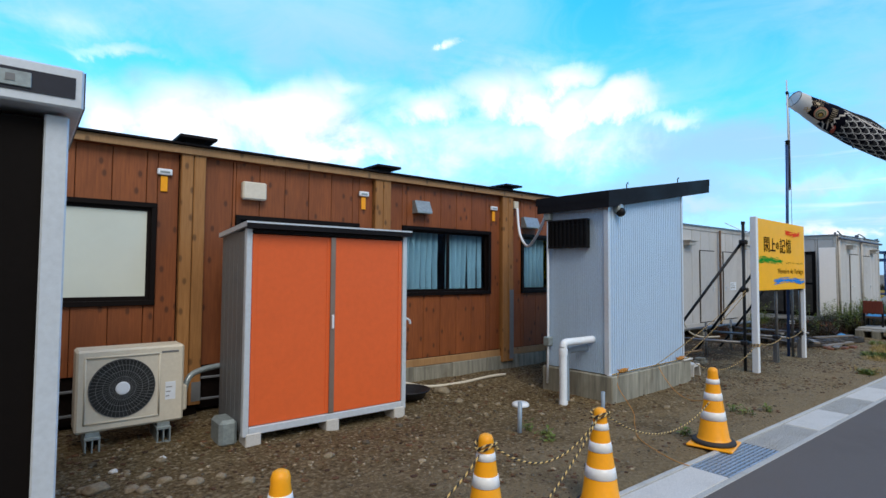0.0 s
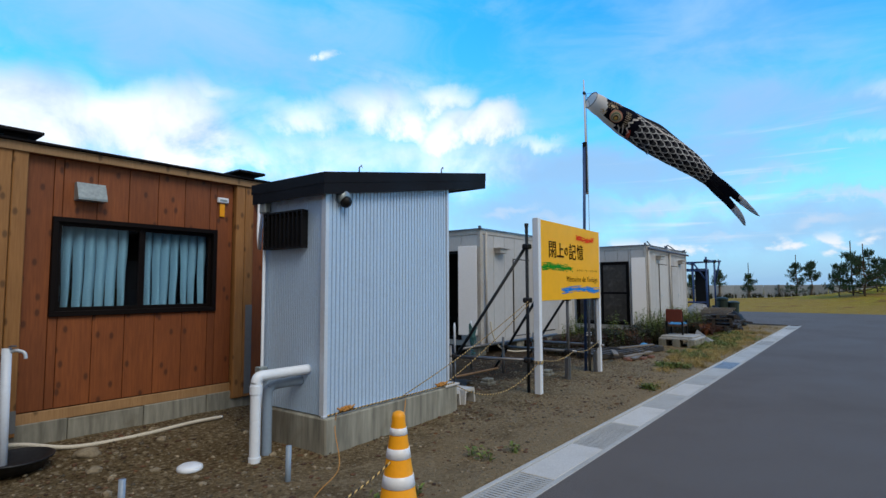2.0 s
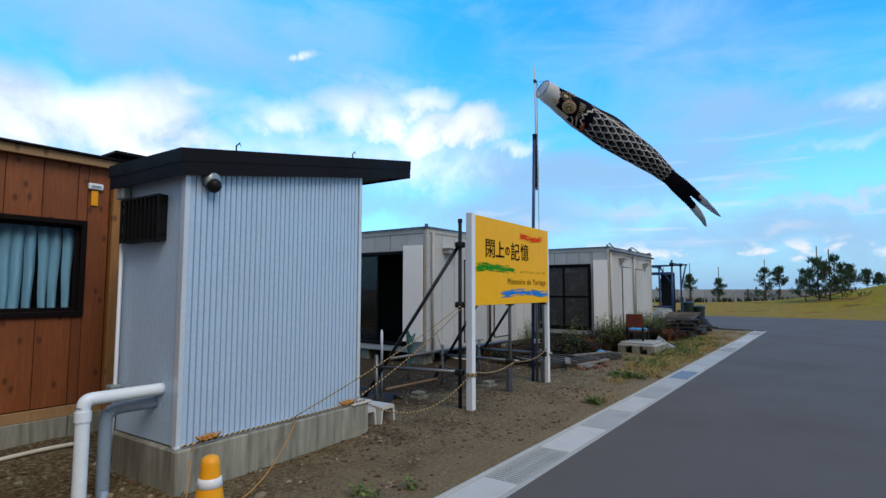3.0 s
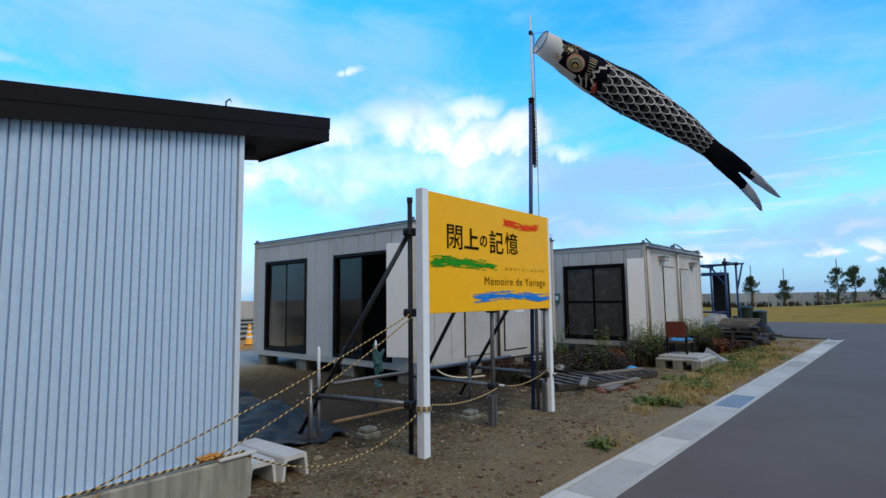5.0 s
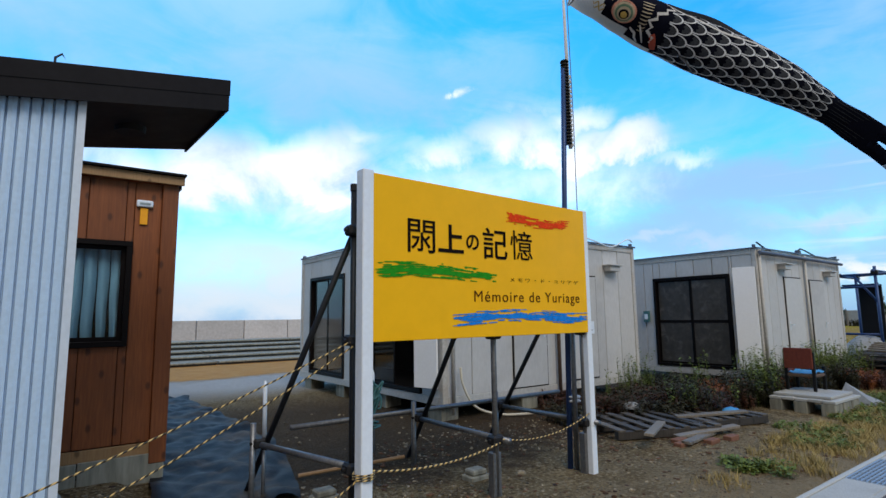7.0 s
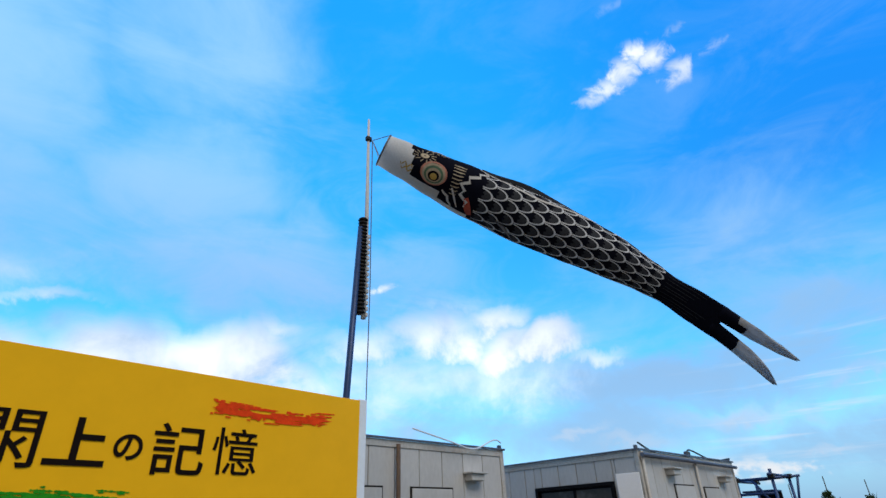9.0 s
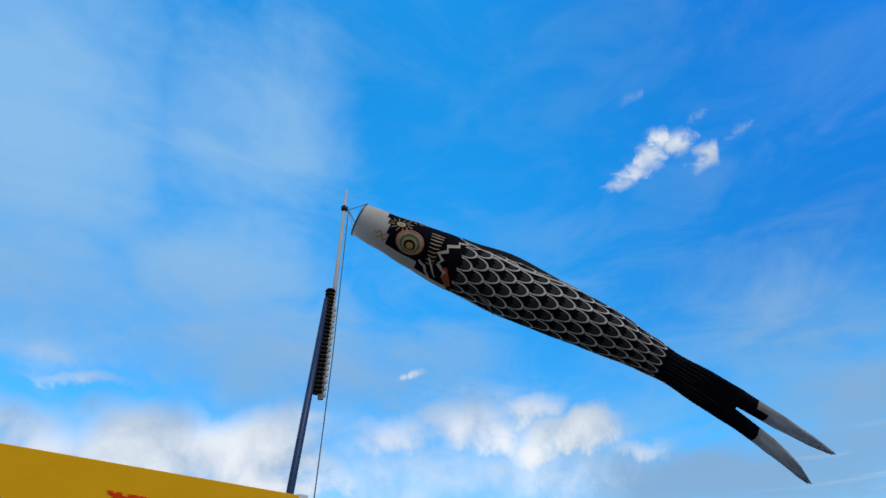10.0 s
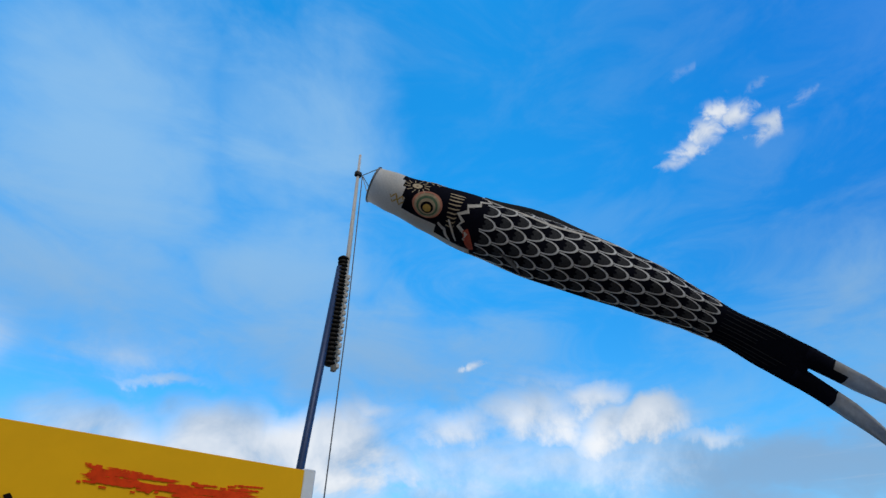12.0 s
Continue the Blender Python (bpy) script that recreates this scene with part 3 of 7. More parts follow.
def sag(a, b, drop, n=24):
    """Points of a cord hanging between two places."""
    a, b = Vector(a), Vector(b)
    return [a.lerp(b, i / n) - Vector((0, 0, drop * 4 * (i / n) * (1 - i / n))) for i in range(n + 1)]


def smooth_path(points, n=8):
    """A soft curve through the points."""
    p = [Vector(q) for q in points]
    out = []
    for i in range(len(p) - 1):
        a, b, c, d = p[max(i - 1, 0)], p[i], p[i + 1], p[min(i + 2, len(p) - 1)]
        for k in range(n):
            t = k / n
            out.append(0.5 * ((2 * b) + (c - a) * t + (2 * a - 5 * b + 4 * c - d) * t * t + (3 * b - a - 3 * c + d) * t ** 3))
    return out + [p[-1]]


def rects(a0, a1, z0, z1, width, holes, gap=0.006):
    """Upright strips that clad a wall from a0 to a1, cut round the holes (a0, a1, z0, z1)."""
    cuts = sorted({a0, a1, *[round(a0 + i * width, 4) for i in range(int((a1 - a0) / width) + 1)]} | {v for h in holes for v in h[:2] if a0 < v < a1})
    cuts = [c for i, c in enumerate(cuts) if i == 0 or c - cuts[i - 1] > 0.03 or c == a1]
    for lo, hi in zip(cuts, cuts[1:]):
        spans = [(z0, z1)]
        for h in holes:
            if h[0] < (lo + hi) / 2 < h[1]:
                spans = [s for lo_z, hi_z in spans for s in ((lo_z, min(hi_z, h[2])), (max(lo_z, h[3]), hi_z)) if s[1] - s[0] > 0.02]
        for s in spans:
            yield lo + gap / 2, hi - gap / 2, s[0], s[1]


def facing(axis, a0, a1, d0, d1, z0, z1, bevel=0.0, bm=None):
    """A box in a wall that runs along x (axis 'x', depth along y) or along y (axis 'y', depth along x)."""
    return box(a0, a1, d0, d1, z0, z1, bevel, bm) if axis == "x" else box(d0, d1, a0, a1, z0, z1, bevel, bm)


def window(parent, axis, a0, a1, d, z0, z1, into, filling="glass", bars=1, name="window", frame_w=0.05, mat_frame=None, label="", cloth=False, cross=False, slid=None):
    """A sliding window set in its opening: frame, panes, sill; cloth hangs behind it. d: the wall's outer face; into: +1 or -1, the way inwards."""
    mf = mat_frame or M_DARKFRAME
    fr = facing(axis, a0, a1, d - into * 0.03, d + into * 0.06, z0, z0 + frame_w, 0.004)
    facing(axis, a0, a1, d - into * 0.03, d + into * 0.06, z1 - frame_w, z1, 0.004, fr)
    facing(axis, a0, a0 + frame_w, d - into * 0.03, d + into * 0.06, z0 + frame_w, z1 - frame_w, 0.004, fr)
    facing(axis, a1 - frame_w, a1, d - into * 0.03, d + into * 0.06, z0 + frame_w, z1 - frame_w, 0.004, fr)
    root = part(name, fr, mf, parent, label)
    n = bars + 1
    span = (a1 - a0 - 2 * frame_w) / n
    for i in range(n):
        if i == slid:
            continue
        lo = a0 + frame_w + i * span
        off = into * (0.01 + 0.022 * (i % 2))
        sash = bmesh.new()
        for s in ((lo, lo + 0.035, z0 + frame_w, z1 - frame_w), (lo + span - 0.035, lo + span, z0 + frame_w, z1 - frame_w), (lo + 0.035, lo + span - 0.035, z0 + frame_w, z0 + frame_w + 0.04), (lo + 0.035, lo + span - 0.035, z1 - frame_w - 0.035, z1 - frame_w)):
            facing(axis, s[0], s[1], d + off, d + off + into * 0.02, s[2], s[3], 0.0, sash)
        if cross:
            facing(axis, lo + 0.035, lo + span - 0.035, d + off, d + off + into * 0.02, (z0 + z1) / 2 - 0.03, (z0 + z1) / 2 + 0.03, 0.0, sash)
        part("sash", sash, mf, root)
        pane = part("pane", facing(axis, lo + 0.03, lo + span - 0.03, d + off + into * 0.008, d + off + into * 0.012, z0 + frame_w + 0.03, z1 - frame_w - 0.03), {"glass": M_GLASS, "frost": M_FROST, "film": M_FILM, "dark": M_BLACK}[filling], root)
        pane.visible_shadow = filling != "glass"
    if cloth:
        mid = (a0 + a1) / 2
        for lo, hi in ((a0 + 0.03, mid - 0.09), (mid + 0.06, a1 - 0.06)):
            part("curtain", drape(axis, lo, hi, d + into * 0.11, z0 + 0.05, z1 - 0.04), M_CURTAIN, root, "gathered pale blue curtain", True)
    return root


def drape(axis, a0, a1, d, z0, z1):
    """A gathered curtain: rounded pleats that hang close at the head and part towards the hem."""
    rng = random.Random(int(a0 * 100))
    bm = bmesh.new()
    n = max(4, int((a1 - a0) / 0.092))
    for k in range(n):
        mid, lean = a0 + (a1 - a0) * (k + 0.5) / n, rng.uniform(-0.012, 0.012)
        wide, hem, deep = (a1 - a0) / n * rng.uniform(0.48, 0.53), rng.uniform(0.55, 0.95), rng.uniform(0.035, 0.06)
        grid = []
        for j in range(7):
            v = j / 6
            half = wide * (1 + (hem - 1) * v ** 1.4)
            row = []
            for i in range(9):
                u = i / 4 - 1
                a = mid + lean * v + half * u + 0.004 * math.sin(9 * v + k)
                dd = d + deep * (abs(u) ** 1.7) * (1 + 0.5 * v) + 0.004 * math.sin(3 * u + 5 * v + k)
                z = z1 + (z0 - z1) * v - 0.012 * math.cos(u * 1.5) * (1 - v)
                row.append(bm.verts.new((a, dd, z) if axis == "x" else (dd, a, z)))
            grid.append(row)
        for j in range(6):
            for i in range(8):
                bm.faces.new((grid[j][i], grid[j][i + 1], grid[j + 1][i + 1], grid[j + 1][i]))
    return bm


def letters(text, width, height, at, material, parent, name, label="", depth=0.002, bold=0.0, spacing=1.0):
    """Words in the built-in font, fitted to a width and height, facing -y, lower left corner at a place."""
    cu = bpy.data.curves.new("tmp_text", "FONT")
    cu.body, cu.extrude, cu.offset, cu.space_character = text, 0.0005, bold, spacing
    ob = new("tmp_text", cu)
    bpy.context.view_layer.update()
    me = bpy.data.meshes.new_from_object(ob.evaluated_get(bpy.context.evaluated_depsgraph_get()))
    bpy.data.objects.remove(ob)
    co = np.empty(len(me.vertices) * 3)
    me.vertices.foreach_get("co", co)
    co = co.reshape(-1, 3)
    lo, hi = co.min(0), co.max(0)
    res = np.empty_like(co)
    res[:, 0] = at[0] + (co[:, 0] - lo[0]) / (hi[0] - lo[0]) * width
    res[:, 2] = at[2] + (co[:, 1] - lo[1]) / (hi[1] - lo[1]) * height
    res[:, 1] = at[1] - np.where(co[:, 2] > (lo[2] + hi[2]) / 2, depth, 0.0)
    me.vertices.foreach_set("co", res.ravel())
    me.materials.clear()
    me.materials.append(material)
    return part(name, me, material, parent, label)

# ---- ground, road, gutter ----


def ground_height(x, y):
    """Uneven yard, a little higher along the building; a grassed mound far ahead."""
    if 1.8 < y < 17 and x < 27:
        k = min(1.0, max(0.0, (y - 2.25) / 0.5))
        z = k * (0.03 * noise.noise(Vector((x * 0.9, y * 0.9, 0))) + 0.014 * noise.noise(Vector((x * 4, y * 4, 3))) + 0.006 * noise.noise(Vector((x * 11, y * 11, 7))))
        z += 0.05 * min(1.0, max(0.0, (y - 4.9) / 0.7)) if x < 8.5 else 0.0
        return z - (0.0 if y > 2.26 else 0.05)
    z = -0.05 if y <= 17 else 0.0
    if x > 38:
        z += 3.1 * math.exp(-((x - 60) / 11) ** 2 - ((y + 11) / 11) ** 2) + 0.35 * math.exp(-((x - 54) / 8) ** 2 - ((y - 9) / 8) ** 2) + 0.05
    return z


def steps(*spans):
    out = []
    for a, b, s in spans:
        out += list(np.arange(a, b, s))
    return out


GX = steps((-700, -40, 60), (-40, -8, 4), (-8, 19, 0.11), (19, 28, 0.3), (28, 100, 1.5), (100, 701, 60))
GY = steps((-700, -60, 60), (-60, -2, 3), (-2, 2.2, 0.6), (2.2, 7.0, 0.11), (7.0, 18, 0.4), (18, 60, 2.0), (60, 701, 60))
gv = [(x, y, ground_height(x, y)) for y in GY for x in GX]
gw = len(GX)
gf = [(j * gw + i, j * gw + i + 1, (j + 1) * gw + i + 1, (j + 1) * gw + i) for j in range(len(GY) - 1) for i in range(gw - 1)]
gm = bpy.data.meshes.new("ground")
gm.from_pydata(gv, [], gf)
gm.materials.append(M_LAND)
gm.polygons.foreach_set("use_smooth", [True] * len(gm.polygons))
tagged(new("ground", gm), "bare brown gravelly soil with dry lawn beyond", "ground", "", "structure")

# the lane widens into a crossing at its far end
EDGE = 1.81
bm = bmesh.new()
outline = [(-60, -5.2), (50, -5.2), (50, -1.2), (44, 2.0), (39, 5.2), (34.5, 8.5), (30, 12), (26, 16), (24.8, 15), (28.2, 9.5), (29.3, 5.5), (27.4, 3.4), (26.9, 1.9), (26.0, EDGE), (-60, EDGE)]
top = bm.faces.new([bm.verts.new((x, y, 0.012)) for x, y in outline])
ex = bmesh.ops.extrude_face_region(bm, geom=[top])
bmesh.ops.translate(bm, vec=(0, 0, -0.2), verts=[v for v in ex["geom"] if isinstance(v, bmesh.types.BMVert)])
bmesh.ops.triangulate(bm, faces=bm.faces[:])
setting("road", bm, M_ASPHALT, "smooth dark grey asphalt lane without markings", "road")


def gutter():
    """Covered roadside drain: channel rims with a row of covers and steel grates between them."""
    root = thing("roadside_gutter", (10, 2.05, 0), "covered concrete roadside drain with mixed covers", "gutter", kind="structure")
    part("rim", box(-6, 26.8, EDGE, EDGE + 0.05, -0.1, 0.016, 0.004), M_GUTTER, root)
    part("rim", box(-6, 26.8, EDGE + 0.365, EDGE + 0.41, -0.1, 0.02, 0.004), M_GUTTER, root)
    part("channel", box(-6, 26.8, EDGE + 0.05, EDGE + 0.365, -0.12, -0.032), M_GUTTER, root)
    y0, y1 = EDGE + 0.054, EDGE + 0.361
    plain = mesh_of(box(-0.495, 0.495, y0, y1, -0.03, 0.012, 0.006), "cover", M_GUTTER)
    pale = mesh_of(box(-0.495, 0.495, y0, y1, -0.03, 0.014, 0.006), "cover", M_GUTTER_W)
    bm = bmesh.new()
    for i in range(24):
        x = -0.495 + i * 0.99 / 24
        box(x, x + 0.027, y0, y1, -0.03, 0.012, 0.0, bm)
    for y in (y0, (y0 + y1) / 2 - 0.02, y1 - 0.04):
        box(-0.495, 0.495, y, y + 0.04, -0.03, 0.009, 0.0, bm)
    ribbed = mesh_of(bm, "cover", M_GUTTER)
    bm = bmesh.new()
    for i in range(9):
        y = y0 + i * (y1 - y0 - 0.014) / 8
        box(-0.495, 0.495, y, y + 0.014, -0.03, 0.012, 0.0, bm)
    for i in range(12):
        box(-0.495 + i * 0.089, -0.485 + i * 0.089, y0, y1, -0.03, 0.006, 0.0, bm)
    grate = mesh_of(bm, "grate", M_GRATE)
    order = {4: "g", 5: "r", 6: "w", 7: "r", 8: "w", 9: "p", 10: "w", 11: "p", 12: "p", 13: "g", 14: "p", 15: "p", 19: "p", 22: "w", -1: "g"}
    for i in range(-6, 26):
        kind = order.get(i, "p" if i % 3 else "w" if i % 2 else "r")
        me = {"g": grate, "r": ribbed, "w": pale, "p": plain}[kind]
        ob = part("grate" if kind == "g" else "cover", me, None, root)
        ob.location = (i + 1.1, 0, 0)
    return root


gutter()


def pebbles():
    """Loose stones and leaf litter strewn over the yard."""
    ico = bmesh.new()
    bmesh.ops.create_icosphere(ico, subdivisions=1, radius=1)
    iv = np.array([v.co[:] for v in ico.verts])
    fi = [[v.index for v in f.verts] for f in ico.faces]
    ico.free()
    rng = np.random.default_rng(4)
    verts, faces, mats = [], [], []

    def scatter(n, x0, x1, y0, y1, lo, hi, flat, mi):
        for _ in range(n):
            x, y = rng.uniform(x0, x1), rng.uniform(y0, y1)
            if noise.noise(Vector((x * 0.8, y * 0.8, 9))) < rng.uniform(-0.5, 0.25):
                continue
            r = lo + (hi - lo) * rng.random() ** 4
            a = rng.uniform(0, 6.28)
            s = np.array([rng.uniform(0.7, 1.3), rng.uniform(0.6, 1.1), flat * rng.uniform(0.7, 1.2)]) * r
            p = iv * (1 + 0.25 * (rng.random((len(iv), 1)) - 0.5)) * s
            p = np.stack([p[:, 0] * math.cos(a) - p[:, 1] * math.sin(a), p[:, 0] * math.sin(a) + p[:, 1] * math.cos(a), p[:, 2]], 1)
            k = len(verts) * len(iv)
            verts.append(p + (x, y, ground_height(x, y) + s[2] * 0.35))
            faces.extend([[i + k for i in f] for f in fi])
            mats.extend([mi] * len(fi))

    scatter(14000, -1.5, 14, 2.35, 6.0, 0.005, 0.024, 0.55, 0)
    scatter(500, -1.0, 6, 2.5, 5.5, 0.008, 0.045, 0.65, 0)
    scatter(10000, -1.5, 15, 2.4, 6.0, 0.006, 0.032, 0.35, 1)
    scatter(900, 8.5, 16, 3.8, 9, 0.008, 0.03, 0.6, 0)
    me = bpy.data.meshes.new("pebbles")
    me.from_pydata(np.concatenate(verts).tolist(), [], faces)
    me.materials.append(M_STONE)
    me.materials.append(M_LEAFLITTER)
    me.polygons.foreach_set("material_index", mats)
    tagged(new("pebbles", me), "loose grey pebbles and brown leaf litter on soil", "gravel", "", "stuff")


pebbles()


def rock(name, at, size, label, seed, material=None):
    bm = bmesh.new()
    bmesh.ops.create_icosphere(bm, subdivisions=3, radius=1)
    for v in bm.verts:
        k = 1 + 0.35 * noise.noise(v.co * 1.3 + Vector((seed, 0, 0))) + 0.12 * noise.noise(v.co * 4 + Vector((seed, 5, 0)))
        v.co = Vector((v.co.x * size[0], v.co.y * size[1], v.co.z * size[2])) * k + Vector(at)
    tagged(new(name, mesh_of(bm, name, material or M_STONE, True)), label, "stone", "loose stones in the yard")


for i, (x, y, s) in enumerate([(4.55, 5.35, 0.11), (4.45, 4.9, 0.06), (1.05, 3.9, 0.05), (1.35, 4.25, 0.06), (0.75, 4.5, 0.08), (0.95, 4.35, 0.05), (5.15, 5.3, 0.05), (4.8, 4.6, 0.04), (5.5, 4.25, 0.05), (2.4, 4.2, 0.05), (8.9, 4.3, 0.05), (6.3, 3.3, 0.05), (11.5, 4.1, 0.05)]):
    rock("stone", (x, y, ground_height(x, y) + s * 0.2), (s, s * 0.75, s * 0.5), "rough brown stone lying on bare soil", i * 3.7)

RUBBLE = random.Random(7)
for i in range(26):
    x, y, s = RUBBLE.uniform(0.45, 1.7), RUBBLE.uniform(4.0, 4.95), RUBBLE.uniform(0.02, 0.055)
    pale = i % 6 == 0
    s *= 0.6 if pale else 1.0
    rock("stone", (x, y, ground_height(x, y) + s * 0.2), (s, s * RUBBLE.uniform(0.6, 0.9), s * 0.6), "pale broken stone among rubble on the soil" if pale else "rough brown stone lying on bare soil", i * 2.3 + 40, M_CONCRETE_P if pale else None)

# ---- timber-clad prefab building ----
WALL_Y = 6.1


def tag_strip(parent, x, y, z):
    """A white label over a short orange ribbon."""
    body = part("tag", box(x - 0.07, x + 0.07, y - 0.035, y, z, z + 0.065, 0.008), M_WHITE, parent, "small white fixture with orange ribbon")
    part("ribbon", box(x - 0.035, x + 0.03, y - 0.014, y - 0.006, z - 0.17, z - 0.01, 0.003), M_CONE, body, "orange ribbon")
    part("mark", box(x - 0.045, x + 0.045, y - 0.039, y - 0.035, z + 0.02, z + 0.04), M_PLATE, body)


def vent_hood(parent, x, y, z, w=0.26, mat=None, name="vent_hood"):
    bm = bmesh.new()
    prof = [(0.0, 0.18), (-0.06, 0.18), (-0.13, 0.02), (-0.13, 0.0), (0.0, 0.0)]
    a = [bm.verts.new((x - w / 2, y + d, z + h)) for d, h in prof]
    b = [bm.verts.new((x + w / 2, y + d, z + h)) for d, h in prof]
    bm.faces.new(a)
    bm.faces.new(b)
    for i in range(len(prof)):
        bm.faces.new((a[i], a[(i + 1) % 5], b[(i + 1) % 5], b[i]))
    part(name, bm, mat or M_PLATE, parent, "pale grey metal vent hood")


def prefab():
    root = thing("prefab_building", (1.0, 8.0, 0), "single-storey prefab building clad in brown-stained cedar boards", "building")
    x0, x1, z0, z1 = -8.0, 8.78, 0.36, 2.80
    posts = [1.69 + 2.364 * k for k in range(-4, 4)]
    holes = [(0.32, 1.36, 1.22, 2.26), (2.15, 3.72, 1.24, 2.2), (4.40, 6.08, 1.24, 2.22), (6.78, 8.42, 1.24, 2.22), (-2.1, -0.95, 1.22, 2.26)]
    wall = part("wall", box(x0, x1, 9.9, 10.0, 0.1, z1), M_SHADEBACK, root)
    # black cores reach below the boards and stand for the void's shade
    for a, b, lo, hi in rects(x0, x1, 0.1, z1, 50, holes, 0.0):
        part("wall_core", box(a, b, WALL_Y + 0.02, WALL_Y + 0.1, lo, hi), M_SHADEBACK, wall)
    part("end_wall", box(x1 - 0.14, x1 - 0.03, WALL_Y + 0.1, 9.9, 0.1, z1), M_SHADEBACK, wall)
    part("end_wall", box(x0, x0 + 0.1, WALL_Y + 0.1, 9.9, 0.1, z1), M_SHADEBACK, wall)
    part("floor", box(x0 + 0.1, x1 - 0.15, WALL_Y + 0.1, 9.9, 0.3, 0.4), M_SHADEDARK, wall)
    # added dark screen that keeps the rooms behind the glass black
    part("shade_screen", box(x0 + 0.1, x1 - 0.15, 7.6, 7.65, 0.4, z1), M_SHADEDARK, wall)
    # concrete footing, cast in short lengths
    for k in range(24):
        a = x0 + k * 0.7
        if a < 3.2:
            continue
        part("footing", box(a + 0.004, min(a + 0.696, x1), WALL_Y - 0.03, WALL_Y + 0.16, -0.1, 0.24 + 0.006 * (k % 3), 0.006), M_CONCRETE, root)
    part("sill_beam", box(3.9, x1, WALL_Y - 0.012, WALL_Y + 0.1, 0.245, 0.35, 0.006), M_TRIM, root)
    part("corner_board", box(x1 - 0.13, x1 + 0.012, WALL_Y - 0.04, WALL_Y + 0.02, 0.16, 2.86, 0.006), M_BOARD, root, "red-brown corner board")
    for i, x in enumerate(posts[:-1]):
        for dx in (-0.12, 0.004):
            part("post", box(x + dx, x + dx + 0.118, WALL_Y - 0.075, WALL_Y + 0.02, 0.16, 2.86, 0.008), M_POST, root, "honey-coloured timber post")
        part("bracket", box(x + 0.03, x + 0.12, WALL_Y - 0.082, WALL_Y - 0.077, 0.2, 1.3 if i == 6 else 0.4), M_GREYPAINT, root, "grey steel strap")
        bm = box(x - 0.17, x + 0.2, WALL_Y - 0.2, WALL_Y + 0.25, 2.955, 2.985, 0.004)
        box(x - 0.08, x + 0.1, WALL_Y - 0.09, WALL_Y + 0.1, 2.86, 2.955, 0.0, bm)
        part("post_cap", bm, M_ROOFMETAL, root, "dark metal post cap")
    for y, z in ((WALL_Y - 0.02, 0.42), (WALL_Y - 0.04, 0.2)):
        part("cable", tube([(x0, y, z), (-2.0, y, z - 0.02), (1.0, y, z + 0.01), (3.8, y, z)], 0.014, 6), M_GREYPAINT, root, "grey cable along the open base")
    # piers coloured near-black like the shade under the floor
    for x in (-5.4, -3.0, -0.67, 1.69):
        part("pier", box(x - 0.1, x + 0.1, WALL_Y - 0.02, WALL_Y + 0.2, -0.1, 0.56, 0.008), M_SHADEBACK, root)
    part("fascia", box(x0, x1 + 0.05, WALL_Y - 0.1, WALL_Y - 0.078, 2.80, 2.885, 0.004), M_TRIM, root, "pale timber fascia")
    part("drip_edge", box(x0, x1 + 0.06, WALL_Y - 0.14, WALL_Y + 0.1, 2.888, 2.91, 0.003), M_ROOFMETAL, root)
    roof = part("roof", box(x0, x1 + 0.06, WALL_Y + 0.1, 10.1, 2.80, 2.90, 0.004), M_ROOFMETAL, root, "flat dark metal roof")
    part("soffit_board", box(x0, x1, WALL_Y - 0.078, WALL_Y + 0.1, 2.80, 2.83), M_BOARD, roof)
    # boards, one by one
    for lo, hi in zip([x0] + posts[:-1], posts[:-1] + [x1]):
        if hi - lo < 0.3:
            continue
        for a, b, za, zb in rects(lo + 0.122, hi - 0.13, z0 if lo > 3.5 else 0.56, z1, 0.302, holes, 0.005):
            part("plank", box(a, b, WALL_Y - 0.012 + 0.004 * random.random(), WALL_Y + 0.018, za, zb, 0.004), M_BOARD, wall)
    for k in range(12):
        a = WALL_Y + 0.02 + k * 0.31
        part("plank", box(x1 - 0.03, x1, a, a + 0.302, z0, z1, 0.004), M_BOARD, wall)
    window(root, "x", 0.32, 1.36, WALL_Y - 0.012, 1.22, 2.26, 1, "frost", 0, label="window with pale green frosted glass")
    window(root, "x", 2.15, 3.72, WALL_Y - 0.012, 1.24, 2.2, 1, "glass", 1, label="dark bronze sliding window", cloth=True)
    window(root, "x", 4.40, 6.08, WALL_Y - 0.012, 1.24, 2.22, 1, "glass", 1, label="sliding window with pale blue curtains drawn", cloth=True)
    window(root, "x", 6.78, 8.42, WALL_Y - 0.012, 1.24, 2.22, 1, "glass", 1, label="sliding window with pale blue curtains drawn", cloth=True)
    window(root, "x", -2.1, -0.95, WALL_Y - 0.012, 1.22, 2.26, 1, "frost", 0)
    for x in (1.42, 3.78, 6.14, 8.5):
        tag_strip(root, x, WALL_Y - 0.014, 2.56)
    part("vent_box", box(2.2, 2.47, WALL_Y - 0.1, WALL_Y - 0.012, 2.38, 2.58, 0.015), M_ACWHITE, root, "cream plastic vent box")
    vent_hood(root, 4.7, WALL_Y - 0.012, 2.4)
    vent_hood(root, 6.95, WALL_Y - 0.012, 2.32, 0.34)
    part("junction_box", box(6.55, 6.65, WALL_Y - 0.09, WALL_Y - 0.012, 2.62, 2.74, 0.01), M_ACWHITE, root)
    part("cable", tube(smooth_path([(6.6, 6.0, 2.62), (6.5, 5.85, 2.2), (6.3, 5.5, 1.98), (6.05, 5.1, 2.1), (5.88, 4.78, 2.36)]), 0.02, 7), M_PVC, root, "hanging white conduit", True)


prefab()

# ---- storage sheds ----


